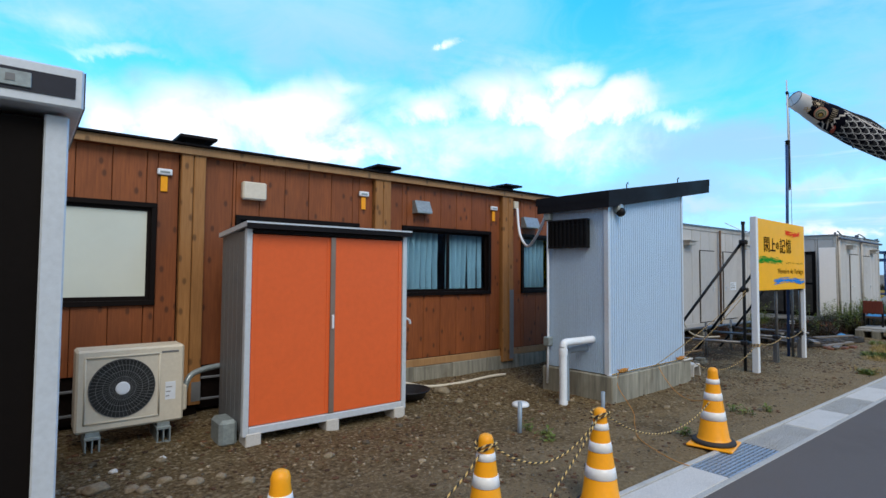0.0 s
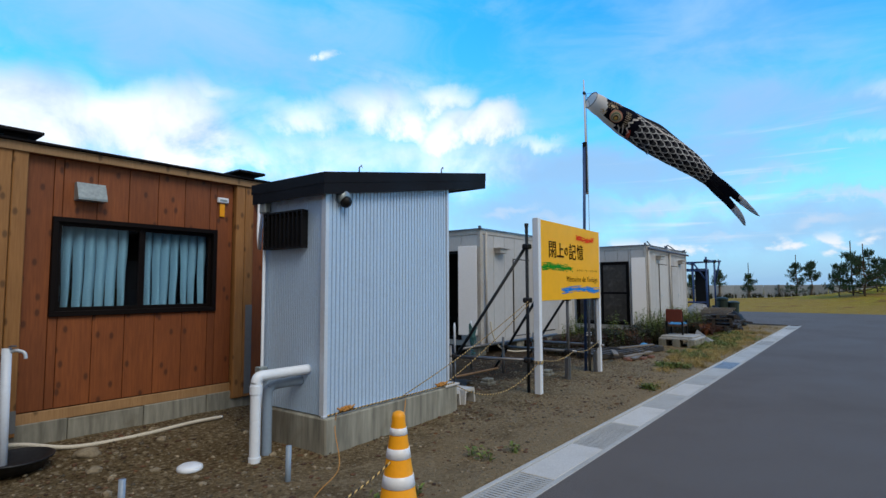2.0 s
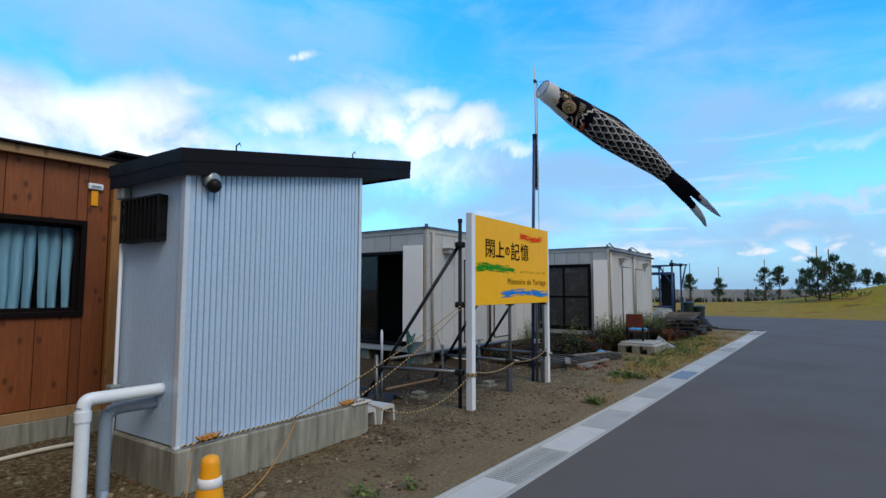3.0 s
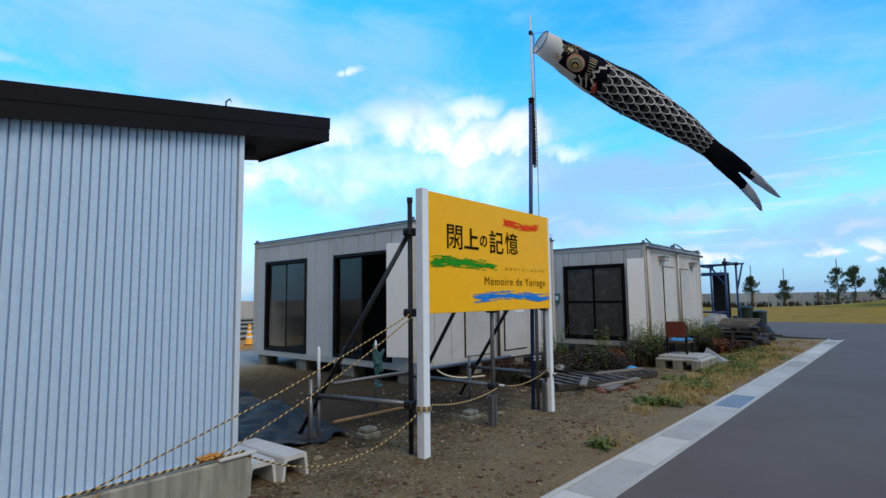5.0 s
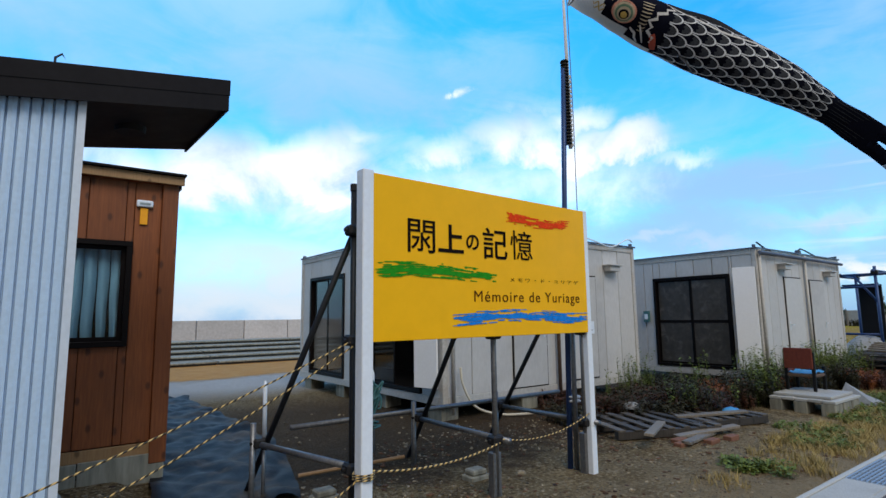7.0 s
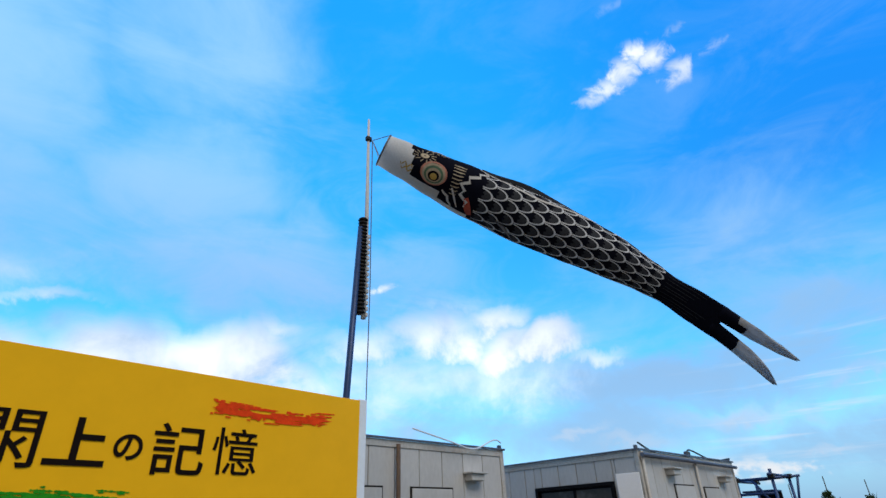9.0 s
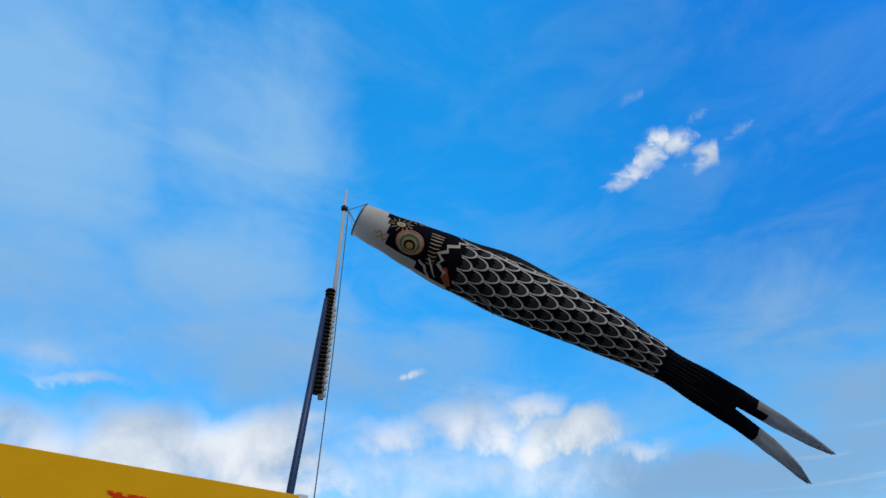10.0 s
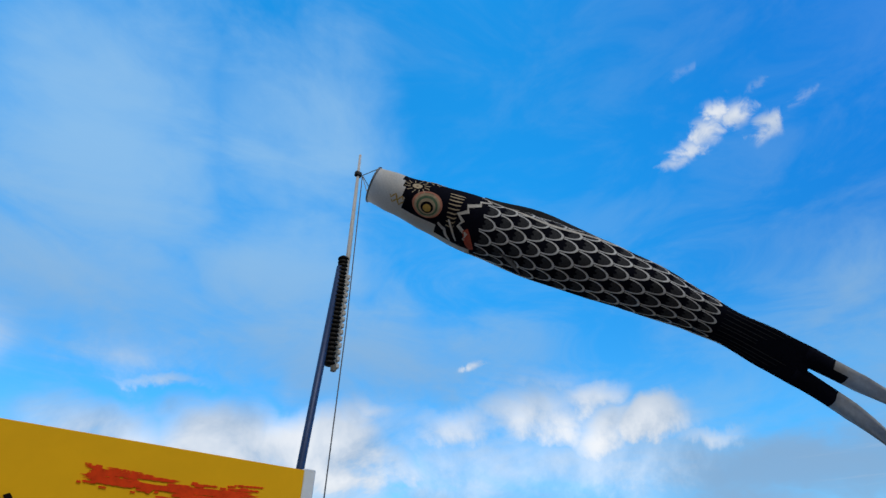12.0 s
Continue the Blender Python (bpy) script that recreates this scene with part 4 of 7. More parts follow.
def orange_shed():
    x0, x1, y0, y1, z0, z1 = 1.89, 3.64, 4.87, 5.62, 0.11, 1.98
    root = thing("storage_shed", ((x0 + x1) / 2, 5.2, 0), "steel storage shed with orange sliding doors and grey sides", "storage shed")
    for a, b, n in ((x0, x0 + 0.03, "side_panel"), (x1 - 0.03, x1, "side_panel")):
        bm = box(a, b, y0 + 0.05, y1, z0, z1 - 0.04)
        for k in range(5):
            yy = y0 + 0.12 + k * 0.13
            box(a - 0.002, b + 0.002, yy, yy + 0.05, z0 + 0.05, z1 - 0.1, 0.0015, bm)
        part(n, bm, M_GREYPAINT, root, "dark grey ribbed side panel")
    part("back_panel", box(x0 + 0.03, x1 - 0.03, y1 - 0.03, y1, z0, z1 - 0.04), M_GREYPAINT, root)
    part("base_plate", box(x0, x1, y0 + 0.02, y1, z0, z0 + 0.04), M_GREYPAINT, root)
    for a, b in ((x0 - 0.01, x0 + 0.045), (x1 - 0.05, x1 + 0.005)):
        part("corner_post", box(a, b, y0 - 0.012, y0 + 0.05, 0.08, z1 - 0.02, 0.006), M_ALU, root, "pale aluminium corner post")
    part("threshold", box(x0 + 0.046, x1 - 0.05, y0 - 0.012, y0 + 0.05, z0 - 0.02, z0 + 0.05, 0.006), M_ALU, root)
    part("head_rail", box(x0 + 0.046, x1 - 0.05, y0 - 0.004, y0 + 0.05, z1 - 0.06, z1 - 0.02, 0.004), M_ROOFMETAL, root)
    top = bmesh.new()
    a = [top.verts.new(p) for p in ((x0 - 0.03, y0 - 0.07, z1 + 0.0), (x1 + 0.03, y0 - 0.07, z1 + 0.0), (x1 + 0.03, y1 + 0.04, z1 - 0.07), (x0 - 0.03, y1 + 0.04, z1 - 0.07))]
    b = [top.verts.new((*v.co[:2], v.co[2] + 0.045)) for v in a]
    for f in ((a[3], a[2], a[1], a[0]), b, *[(a[i], a[(i + 1) % 4], b[(i + 1) % 4], b[i]) for i in range(4)]):
        top.faces.new(f)
    roof = part("roof", top, M_ALU, root, "pale sloping steel roof")
    part("visor", box(x0 - 0.03, x1 + 0.03, y0 - 0.078, y0 - 0.071, z1 - 0.02, z1 + 0.028), M_ROOFMETAL, roof, "dark front visor")
    mid = (x0 + x1) / 2 - 0.03
    for a, b, y in ((x0 + 0.05, mid, y0 + 0.012), (mid + 0.03, x1 - 0.055, y0 + 0.002)):
        d = box(a, b, y, y + 0.014, z0 + 0.055, z1 - 0.065, 0.003)
        door = part("door", d, M_ORANGE, root, "plain orange sliding door")
        for u in (a + 0.004, b - 0.05):
            part("stile", box(u, u + 0.046, y - 0.006, y - 0.001, z0 + 0.06, z1 - 0.07, 0.002), M_ORANGE, door)
    rail = part("handle_rail", box(mid - 0.015, mid + 0.04, y0 - 0.012, y0 + 0.001, z0 + 0.055, z1 - 0.065, 0.004), M_STEELBROWN, root, "bronze handle rail")
    part("handle", box(mid + 0.0, mid + 0.024, y0 - 0.03, y0 - 0.012, 1.0, 1.14, 0.006), M_WHITE, rail, "chrome door pull")
    for x in (x0 + 0.02, (x0 + x1) / 2 - 0.07, x1 - 0.15):
        part("foot_block", box(x, x + 0.14, y0 - 0.02, y0 + 0.18, -0.03, z0 - 0.005, 0.008), M_CONCRETE_P, root, "pale concrete block")
        part("foot_block", box(x, x + 0.14, y1 - 0.2, y1, -0.03, z0 - 0.005, 0.008), M_CONCRETE_P, root)


orange_shed()


def dark_shed():
    x0, x1, y0, y1, z1 = -1.3, 0.455, 3.2, 4.3, 2.33
    root = thing("storage_shed", (-0.4, 3.7, 0), "tall steel storage shed with dark brown doors", "storage shed")
    part("side_panel", box(x1 - 0.05, x1 - 0.01, y0 + 0.07, y1, 0.05, z1), M_PINK, root, "faded red side panel")
    part("side_panel", box(x0, x0 + 0.04, y0 + 0.07, y1, 0.05, z1), M_PINK, root)
    part("back_panel", box(x0 + 0.04, x1 - 0.05, y1 - 0.04, y1, 0.05, z1), M_GREYPAINT, root)
    part("base_plate", box(x0, x1, y0, y1, -0.02, 0.05), M_ALU, root)
    part("corner_post", box(x1 - 0.10, x1, y0 - 0.01, y0 + 0.07, 0.05, z1, 0.008), M_ALU, root, "pale steel corner post")
    part("corner_post", box(x0, x0 + 0.1, y0 - 0.01, y0 + 0.07, 0.05, z1, 0.008), M_ALU, root)
    for a, b, y in ((x0 + 0.1, -0.45, 0.03), (-0.47, x1 - 0.1, 0.015)):
        d = box(a, b, y0 + y, y0 + y + 0.014, 0.06, z1 - 0.02, 0.003)
        part("door", d, M_BROWNDOOR, root, "dark brown sliding door")
    lid = part("roof", box(x0 - 0.04, x1 + 0.05, y0 - 0.1, y1 + 0.05, z1 + 0.02, z1 + 0.22, 0.01), M_ALU, root, "pale steel roof with dark band")
    part("band", box(x0, x1 + 0.015, y0 - 0.106, y0 - 0.1, z1 + 0.07, z1 + 0.172), M_NAVY, lid, "dark navy band")
    part("end_cap", box(x1 + 0.05, x1 + 0.056, y0 - 0.09, y1 + 0.04, z1 + 0.03, z1 + 0.21), M_NAVY, lid, "dark end cap")
    part("name_plate", box(-0.12, 0.3, y0 - 0.114, y0 - 0.107, z1 + 0.085, z1 + 0.155, 0.002), M_PLATE, lid, "grey rounded name plate")
    for k in range(6):
        part("mark", box(-0.07 + k * 0.055, -0.035 + k * 0.055, y0 - 0.117, y0 - 0.114, z1 + 0.105, z1 + 0.138), M_GREYPAINT, lid)


dark_shed()


def ac_unit():
    x0, x1, y0, y1, z0, z1 = 0.67, 1.5, 5.36, 5.66, 0.2, 0.89
    cx, cz, r = 1.01, 0.55, 0.255
    root = thing("air_conditioner_unit", (1.08, 5.5, 0.05), "ivory outdoor air conditioner unit with round fan grille", "air conditioner")
    part("housing", box(x0, x1, y0, y1, z0, z1, 0.018), M_ACWHITE, root)
    ring = lathe([(r + 0.012, 0.0), (r + 0.012, 0.012), (r, 0.014), (r - 0.004, 0.002)], (cx, y0, cz), 40, axis="y")
    # flat charcoal disc, the shade inside the fan opening as colour
    part("fan_shadow_disc", lathe([(r - 0.002, 0.0), (r - 0.002, 0.004)], (cx, y0, cz), 40, axis="y"), M_GRILLEDARK, root)
    grille = bmesh.new()
    for k in range(48):
        a = k * math.tau / 48
        tube([(cx + 0.05 * math.cos(a), y0 - 0.012, cz + 0.05 * math.sin(a)), (cx + 0.16 * math.cos(a + 0.12), y0 - 0.018, cz + 0.16 * math.sin(a + 0.12)), (cx + r * math.cos(a + 0.2), y0 - 0.008, cz + r * math.sin(a + 0.2))], 0.0016, 4, grille, False)
    for rr in (0.1, 0.15, 0.2, 0.25):
        tube([(cx + rr * math.cos(t * math.tau / 32), y0 - 0.014, cz + rr * math.sin(t * math.tau / 32)) for t in range(33)], 0.002, 4, grille, False)
    part("grille", grille, M_GREYPAINT, root, "dark wire fan grille")
    part("hub", lathe([(0.055, 0.008), (0.055, 0.02), (0.045, 0.024)], (cx, y0, cz), 24, axis="y"), M_WHITE, root, "white round hub cap")
    rim = bmesh.new()
    pts = [(cx - r - 0.02, cz - r - 0.02), (cx + r + 0.03, cz - r - 0.02), (cx + r + 0.03, cz + r + 0.02), (cx - r - 0.02, cz + r + 0.02), (cx - r - 0.02, cz - r - 0.02)]
    for (a, b), (c, d) in zip(pts, pts[1:]):
        tube([(a, y0 - 0.004, b), (c, y0 - 0.004, d)], 0.008, 6, rim)
    part("grille_frame", rim, M_ACWHITE, root, smooth=True)
    part("label_plate", box(1.345, 1.43, y0 - 0.003, y0, 0.4, 0.56), M_WHITE, root)
    for k in range(3):
        part("mark", box(1.35, 1.38 + 0.01 * k, y0 - 0.005, y0 - 0.003, 0.43 + k * 0.04, 0.437 + k * 0.04), M_GREYPAINT, root)
    part("maker_mark", box(1.31, 1.45, y0 - 0.004, y0 - 0.001, 0.826, 0.842), M_GREYPAINT, root)
    part("valve_cover", box(x1, x1 + 0.05, y0 + 0.08, y1 - 0.04, 0.26, 0.5, 0.015), M_ACWHITE, root)
    part("pipe_duct", tube(smooth_path([(1.53, 5.52, 0.36), (1.56, 5.53, 0.5), (1.62, 5.56, 0.57), (1.74, 5.6, 0.6), (1.9, 5.66, 0.61)]), 0.028, 10), M_PLATE, root, "bent grey pipe cover", True)
    for x in (0.8, 1.34):
        bm = box(x - 0.06, x + 0.06, y0 - 0.02, y1 + 0.03, 0.14, 0.165, 0.004)
        box(x - 0.06, x + 0.06, y0 - 0.02, y1 + 0.03, 0.0, 0.03, 0.004, bm)
        for s in (-0.055, 0.045):
            box(x + s, x + s + 0.012, y0 - 0.02, y1 + 0.03, 0.03, 0.14, 0.0, bm)
        box(x - 0.005, x + 0.005, y0 - 0.02, y1 + 0.03, 0.03, 0.14, 0.0, bm)
        box(x - 0.05, x + 0.05, y0, y1, 0.165, 0.2, 0.0, bm)
        part("foot", bm, M_PLATE, root, "grey plastic foot block")


ac_unit()

# ---- corrugated steel hut on a plinth ----


HUT_TURN = radians(2.3)


def front(x, y):
    """A place along the front of the hut, which is turned askew."""
    return y - 0.03 + (x - 5.93) * math.sin(HUT_TURN)


def steel_hut():
    x0, x1, y0, y1, zb = 5.93, 7.91, 3.88, 4.81, 0.335
    slope = (2.79 - 2.46) / (x1 - x0)

    def top(x):
        return 2.455 + (x - x0) * slope

    root = thing("utility_hut", (6.9, 4.4, 0), "small grey corrugated steel hut with dark mono-pitch roof", "hut")
    n = 37
    step = (x1 - x0 - 0.08) / n
    bm = bmesh.new()
    prof = []
    for k in range(n):
        a = x0 + 0.04 + k * step
        prof += [(a, 0.012), (a + step * 0.07, -0.011), (a + step * 0.45, -0.013), (a + step * 0.83, -0.011), (a + step * 0.90, 0.012)]
    prof.append((x1 - 0.04, 0.012))
    lo = [bm.verts.new((a, y0 + d, zb)) for a, d in prof]
    hi = [bm.verts.new((a, y0 + d, top(a))) for a, d in prof]
    for k in range(len(prof) - 1):
        bm.faces.new((lo[k], lo[k + 1], hi[k + 1], hi[k]))
    part("front_cladding", bm, M_CORR, root, "grey vertically corrugated steel sheet")
    core = bmesh.new()
    pts = [(x0 + 0.02, zb), (x1 - 0.02, zb), (x1 - 0.02, top(x1)), (x0 + 0.02, top(x0))]
    a = [core.verts.new((x, y0 + 0.022, z)) for x, z in pts]
    b = [core.verts.new((x, y1, z)) for x, z in pts]
    core.faces.new(a)
    core.faces.new(b)
    for i in range(4):
        core.faces.new((a[i], a[(i + 1) % 4], b[(i + 1) % 4], b[i]))
    part("body", core, M_CORR, root)
    for xs, sgn in ((x0 + 0.02, -1), (x1 - 0.02, 1)):
        bm = bmesh.new()
        m = 32
        st = (y1 - y0 - 0.04) / m
        pr = []
        for k in range(m):
            yy = y0 + 0.04 + k * st
            pr += [(yy, 0.002), (yy + st * 0.08, 0.009), (yy + st * 0.82, 0.009), (yy + st * 0.9, 0.002)]
        l2 = [bm.verts.new((xs + sgn * d, yy, zb)) for yy, d in pr]
        h2 = [bm.verts.new((xs + sgn * d, yy, top(xs))) for yy, d in pr]
        for k in range(len(pr) - 1):
            bm.faces.new((l2[k], l2[k + 1], h2[k + 1], h2[k]))
        part("side_cladding", bm, M_CORR, root)
    for x in (x0 - 0.004, x1 - 0.036):
        bm = bmesh.new()
        zt = top(x)
        box(x, x + 0.04, y0 - 0.022, y0 - 0.018, zb, zt, 0.0, bm)
        box(x, x + 0.004, y0 - 0.018, y0 + 0.04, zb, zt, 0.0, bm)
        part("corner_trim", bm, M_CORNER, root, "pale folded corner trim")
    part("drip_flashing", box(x0 - 0.02, x1 + 0.01, y0 - 0.04, y0 + 0.0, zb - 0.012, zb + 0.004, 0.002), M_CORNER, root)
    # roof
    rx0, rx1, ry0, ry1 = 5.84, 8.69, 3.79, 4.92

    def slab(xa, xb, ya, yb, d0, d1, mat, name, label=""):
        bm = bmesh.new()
        p = [(xa, ya), (xb, ya), (xb, yb), (xa, yb)]
        a = [bm.verts.new((x, y, top(x) + d0)) for x, y in p]
        b = [bm.verts.new((x, y, top(x) + d1)) for x, y in p]
        bm.faces.new(a)
        bm.faces.new(b)
        for i in range(4):
            bm.faces.new((a[i], a[(i + 1) % 4], b[(i + 1) % 4], b[i]))
        return part(name, bm, mat, root, label)

    roof = slab(rx0, rx1, ry0, ry1, 0.04, 0.145, M_ROOFMETAL, "roof", "dark brown metal roof with deep fascia")
    slab(rx0 + 0.02, rx1 - 0.02, ry0 + 0.02, ry1 - 0.02, -0.045, 0.04, M_SOFFIT, "soffit", "dark boarded soffit")
    slab(rx0 + 0.004, rx1 - 0.004, ry0 + 0.004, ry0 + 0.02, -0.065, 0.04, M_ROOFMETAL, "fascia")
    slab(rx1 - 0.02, rx1 - 0.004, ry0 + 0.02, ry1 - 0.02, -0.065, 0.04, M_ROOFMETAL, "fascia")
    slab(rx0 + 0.004, rx0 + 0.02, ry0 + 0.02, ry1 - 0.02, -0.065, 0.04, M_ROOFMETAL, "fascia")
    for x in (6.35, 7.75):
        z = top(x) + 0.145
        part("roof_hook", tube([(x, 3.85, z), (x, 3.85, z + 0.05), (x + 0.03, 3.85, z + 0.08), (x + 0.05, 3.85, z + 0.05), (x + 0.03, 3.85, z + 0.02)], 0.007, 6), M_PIPEDARK, root)
    part("soffit_lamp", lathe([(0.09, -0.045), (0.095, -0.01), (0.095, 0.005)], (8.2, 4.32, top(8.2) - 0.045), 24), M_SOFFIT, root, "flat round lamp")
    # grilled window on the end wall
    frame_ = window(root, "y", 4.13, 4.72, x0 - 0.02, 1.9, 2.27, 1, "dark", 0, mat_frame=M_BLACK, label="small window behind black security grille", frame_w=0.03)
    gr = bmesh.new()
    for z in (1.9, 2.255):
        box(x0 - 0.07, x0 - 0.05, 4.12, 4.73, z, z + 0.015, 0.0, gr)
    for k in range(10):
        y = 4.125 + k * 0.0655
        box(x0 - 0.07, x0 - 0.052, y, y + 0.014, 1.915, 2.255, 0.0, gr)
    for y in (4.13, 4.71):
        box(x0 - 0.07, x0 - 0.0, y, y + 0.012, 2.2, 2.22, 0.0, gr)
        box(x0 - 0.07, x0 - 0.0, y, y + 0.012, 1.94, 1.96, 0.0, gr)
    part("security_grille", gr, M_BLACK, frame_, "black upright-bar grille")
    lamp = part("wall_lamp", lathe([(0.07, 0.0), (0.07, 0.05), (0.055, 0.075), (0.02, 0.08)], (6.13, y0 - 0.012, 2.385), 24, axis="y"), M_PLATE, root, "round silver wall lamp with dark dome", True)
    dome = bmesh.new()
    bmesh.ops.create_uvsphere(dome, u_segments=20, v_segments=12, radius=0.058, matrix=Matrix.Translation((6.13, y0 - 0.075, 2.34)))
    part("dome", dome, M_BLACK, lamp, "dark dome", True)
    # pipes and conduits
    part("service_box", box(5.86, 5.93, 4.70, 4.81, 2.28, 2.42, 0.01), M_PLATE, root)
    part("conduit", tube([(5.9, 4.76, 2.3), (5.9, 4.76, 0.62), (5.88, 4.76, 0.1)], 0.016, 8), M_PVC, root, "thin white conduit", True)
    part("service_box", box(5.84, 5.93, 4.70, 4.80, 0.6, 0.72, 0.01), M_PLATE, root)
    p = smooth_path([(5.42, 4.16, -0.06), (5.42, 4.16, 0.6), (5.42, 4.16, 0.68), (5.432, 4.158, 0.722), (5.47, 4.155, 0.738), (5.6, 4.14, 0.74), (5.95, 4.1, 0.745)], 6)
    part("waste_pipe", tube(p, 0.046, 14), M_PVC, root, "white plastic waste pipe", True)
    part("waste_pipe", tube(smooth_path([(5.62, 4.27, -0.06), (5.62, 4.27, 0.5), (5.64, 4.27, 0.59), (5.7, 4.26, 0.62), (5.95, 4.2, 0.63)], 6), 0.045, 14), M_PVCGREY, root, "grey plastic waste pipe", True)
    for z in (0.66, 0.05):
        part("pipe_collar", lathe([(0.053, 0.0), (0.053, 0.07)], (5.42, 4.16, z - 0.07), 16), M_PVC, root)
    base = part("plinth", box(5.9, 8.0, 3.8, 4.86, -0.12, zb - 0.012, 0.012), M_CONCRETE, root, "stained concrete plinth")
    part("plinth_cap", box(7.74, 8.03, 3.785, 4.2, zb - 0.012, zb + 0.012, 0.006), M_CONCRETE_P, base)
    # the whole hut stands a little askew, turned about its front corner
    pivot = Matrix.Translation((5.93, 3.88, 0))
    root.matrix_basis = Matrix.Translation((0, -0.03, 0)) @ pivot @ Matrix.Rotation(HUT_TURN, 4, "Z") @ pivot.inverted() @ Matrix.Translation(root.location)


steel_hut()


def channel_block(x, y, turn):
    """An upturned concrete gutter block used as a step."""
    bm = bmesh.new()
    prof = [(-0.16, 0.0), (-0.13, 0.19), (-0.115, 0.205), (0.115, 0.205), (0.13, 0.19), (0.16, 0.0), (0.125, 0.0), (0.105, 0.15), (0.09, 0.165), (-0.09, 0.165), (-0.105, 0.15), (-0.125, 0.0)]
    n = len(prof)
    a = [bm.verts.new((px * 0.84, -0.37, pz)) for px, pz in prof]
    b = [bm.verts.new((px * 0.84, 0.37, pz)) for px, pz in prof]
    bm.faces.new(a)
    bm.faces.new(b)
    for i in range(n):
        bm.faces.new((a[i], a[(i + 1) % n], b[(i + 1) % n], b[i]))
    ob = tagged(new("concrete_block", mesh_of(bm, "concrete_block", M_CONCRETE_P)), "pale upturned concrete channel block beside the hut", "block", "step blocks")
    ob.matrix_world = pose(x, y, -0.012, 0, 0, turn)


channel_block(8.175, 4.40, 2)
channel_block(8.45, 4.37, 3)

# ---- cream container cabins ----


def cabin(x0, x1, y0, y1, z0, z1, holes_w, holes_s, label, seams, fill):
    """A prefab cabin: steel frame, panel walls cut round their openings, flat roof on blocks. holes_w: openings in the wall facing -x; holes_s: in the wall facing -y."""
    root = thing("container_cabin", ((x0 + x1) / 2, (y0 + y1) / 2, 0), label, "cabin", "cream container cabins")
    part("floor", box(x0 + 0.05, x1 - 0.05, y0 + 0.05, y1 - 0.05, z0 + 0.02, z0 + 0.12), M_SHADEDARK, root)
    part("roof", box(x0 + 0.06, x1 - 0.06, y0 + 0.06, y1 - 0.06, z1 - 0.12, z1 - 0.02), M_BEIGE2, root)
    part("roof_edge", box(x0 - 0.02, x1 + 0.02, y0 - 0.03, y0 - 0.001, z1 - 0.03, z1 + 0.0, 0.004), M_ROOFBLUE, root)
    part("roof_edge", box(x0 - 0.03, x0 - 0.001, y0, y1, z1 - 0.03, z1 + 0.0, 0.004), M_ROOFBLUE, root, "blue-grey roof edge")
    for x in (x0, x1 - 0.09):
        for y in (y0, y1 - 0.09):
            part("corner_post", box(x, x + 0.09, y, y + 0.09, z0, z1, 0.008), M_BEIGE2, root)
            part("lifting_lug", box(x + 0.01, x + 0.08, y + 0.02, y + 0.07, z1, z1 + 0.06, 0.008), M_ROOFBLUE, root)
    part("top_rail", box(x0 + 0.09, x1 - 0.09, y0, y0 + 0.07, z1 - 0.13, z1 - 0.03, 0.004), M_BEIGE2, root)
    part("top_rail", box(x0, x0 + 0.07, y0 + 0.09, y1 - 0.09, z1 - 0.13, z1 - 0.03, 0.004), M_BEIGE2, root)
    part("bottom_rail", box(x0 + 0.09, x1 - 0.09, y0, y0 + 0.08, z0, z0 + 0.12, 0.004), M_BEIGE2, root)
    part("bottom_rail", box(x0, x0 + 0.08, y0 + 0.09, y1 - 0.09, z0, z0 + 0.12, 0.004), M_BEIGE2, root)
    south = part("wall", box(x0 + 0.02, x1 - 0.02, y1 - 0.06, y1, z0 + 0.02, z1 - 0.03), M_BEIGE, root)
    part("wall", box(x1 - 0.06, x1, y0 + 0.09, y1 - 0.09, z0, z1 - 0.03), M_BEIGE, root)
    # added inner screen, its near-black colour stands for the cabin's unlit depth
    west = part("wall", box(x0 + 1.7, x0 + 1.75, y0 + 0.1, y1 - 0.1, z0 + 0.12, z1 - 0.12), M_SHADEDARK, root)
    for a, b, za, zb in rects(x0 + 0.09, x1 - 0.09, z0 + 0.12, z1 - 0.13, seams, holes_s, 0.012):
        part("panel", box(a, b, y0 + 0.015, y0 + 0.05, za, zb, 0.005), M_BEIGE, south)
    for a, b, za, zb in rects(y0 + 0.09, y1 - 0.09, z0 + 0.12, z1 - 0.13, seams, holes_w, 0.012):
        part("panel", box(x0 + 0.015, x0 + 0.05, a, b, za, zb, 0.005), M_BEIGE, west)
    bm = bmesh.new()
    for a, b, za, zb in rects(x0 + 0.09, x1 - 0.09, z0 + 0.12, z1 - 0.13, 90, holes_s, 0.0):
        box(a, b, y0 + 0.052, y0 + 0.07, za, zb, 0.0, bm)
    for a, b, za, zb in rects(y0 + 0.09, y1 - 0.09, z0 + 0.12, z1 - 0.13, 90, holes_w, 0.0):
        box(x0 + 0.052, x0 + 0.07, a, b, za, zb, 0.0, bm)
    part("lining", bm, M_SHADEDARK, root)
    for i, h in enumerate(holes_w):
        window(root, "y", h[0], h[1], x0 + 0.02, h[2], h[3], 1, fill, 1, "window", 0.06, M_DARKFRAME, "tall dark sliding glass door", cross=fill == "film", slid=0 if fill == "glass" and i == 0 else None)
    k = 0
    yy = y0 + 0.1
    while yy < y1 - 0.3:
        part("support_block", box(x0 + 0.05, x0 + 0.35, yy, yy + 0.35, -0.05, z0 - 0.002, 0.01), M_CONCRETE, root)
        yy += 1.55
    xx = x0 + 1.6
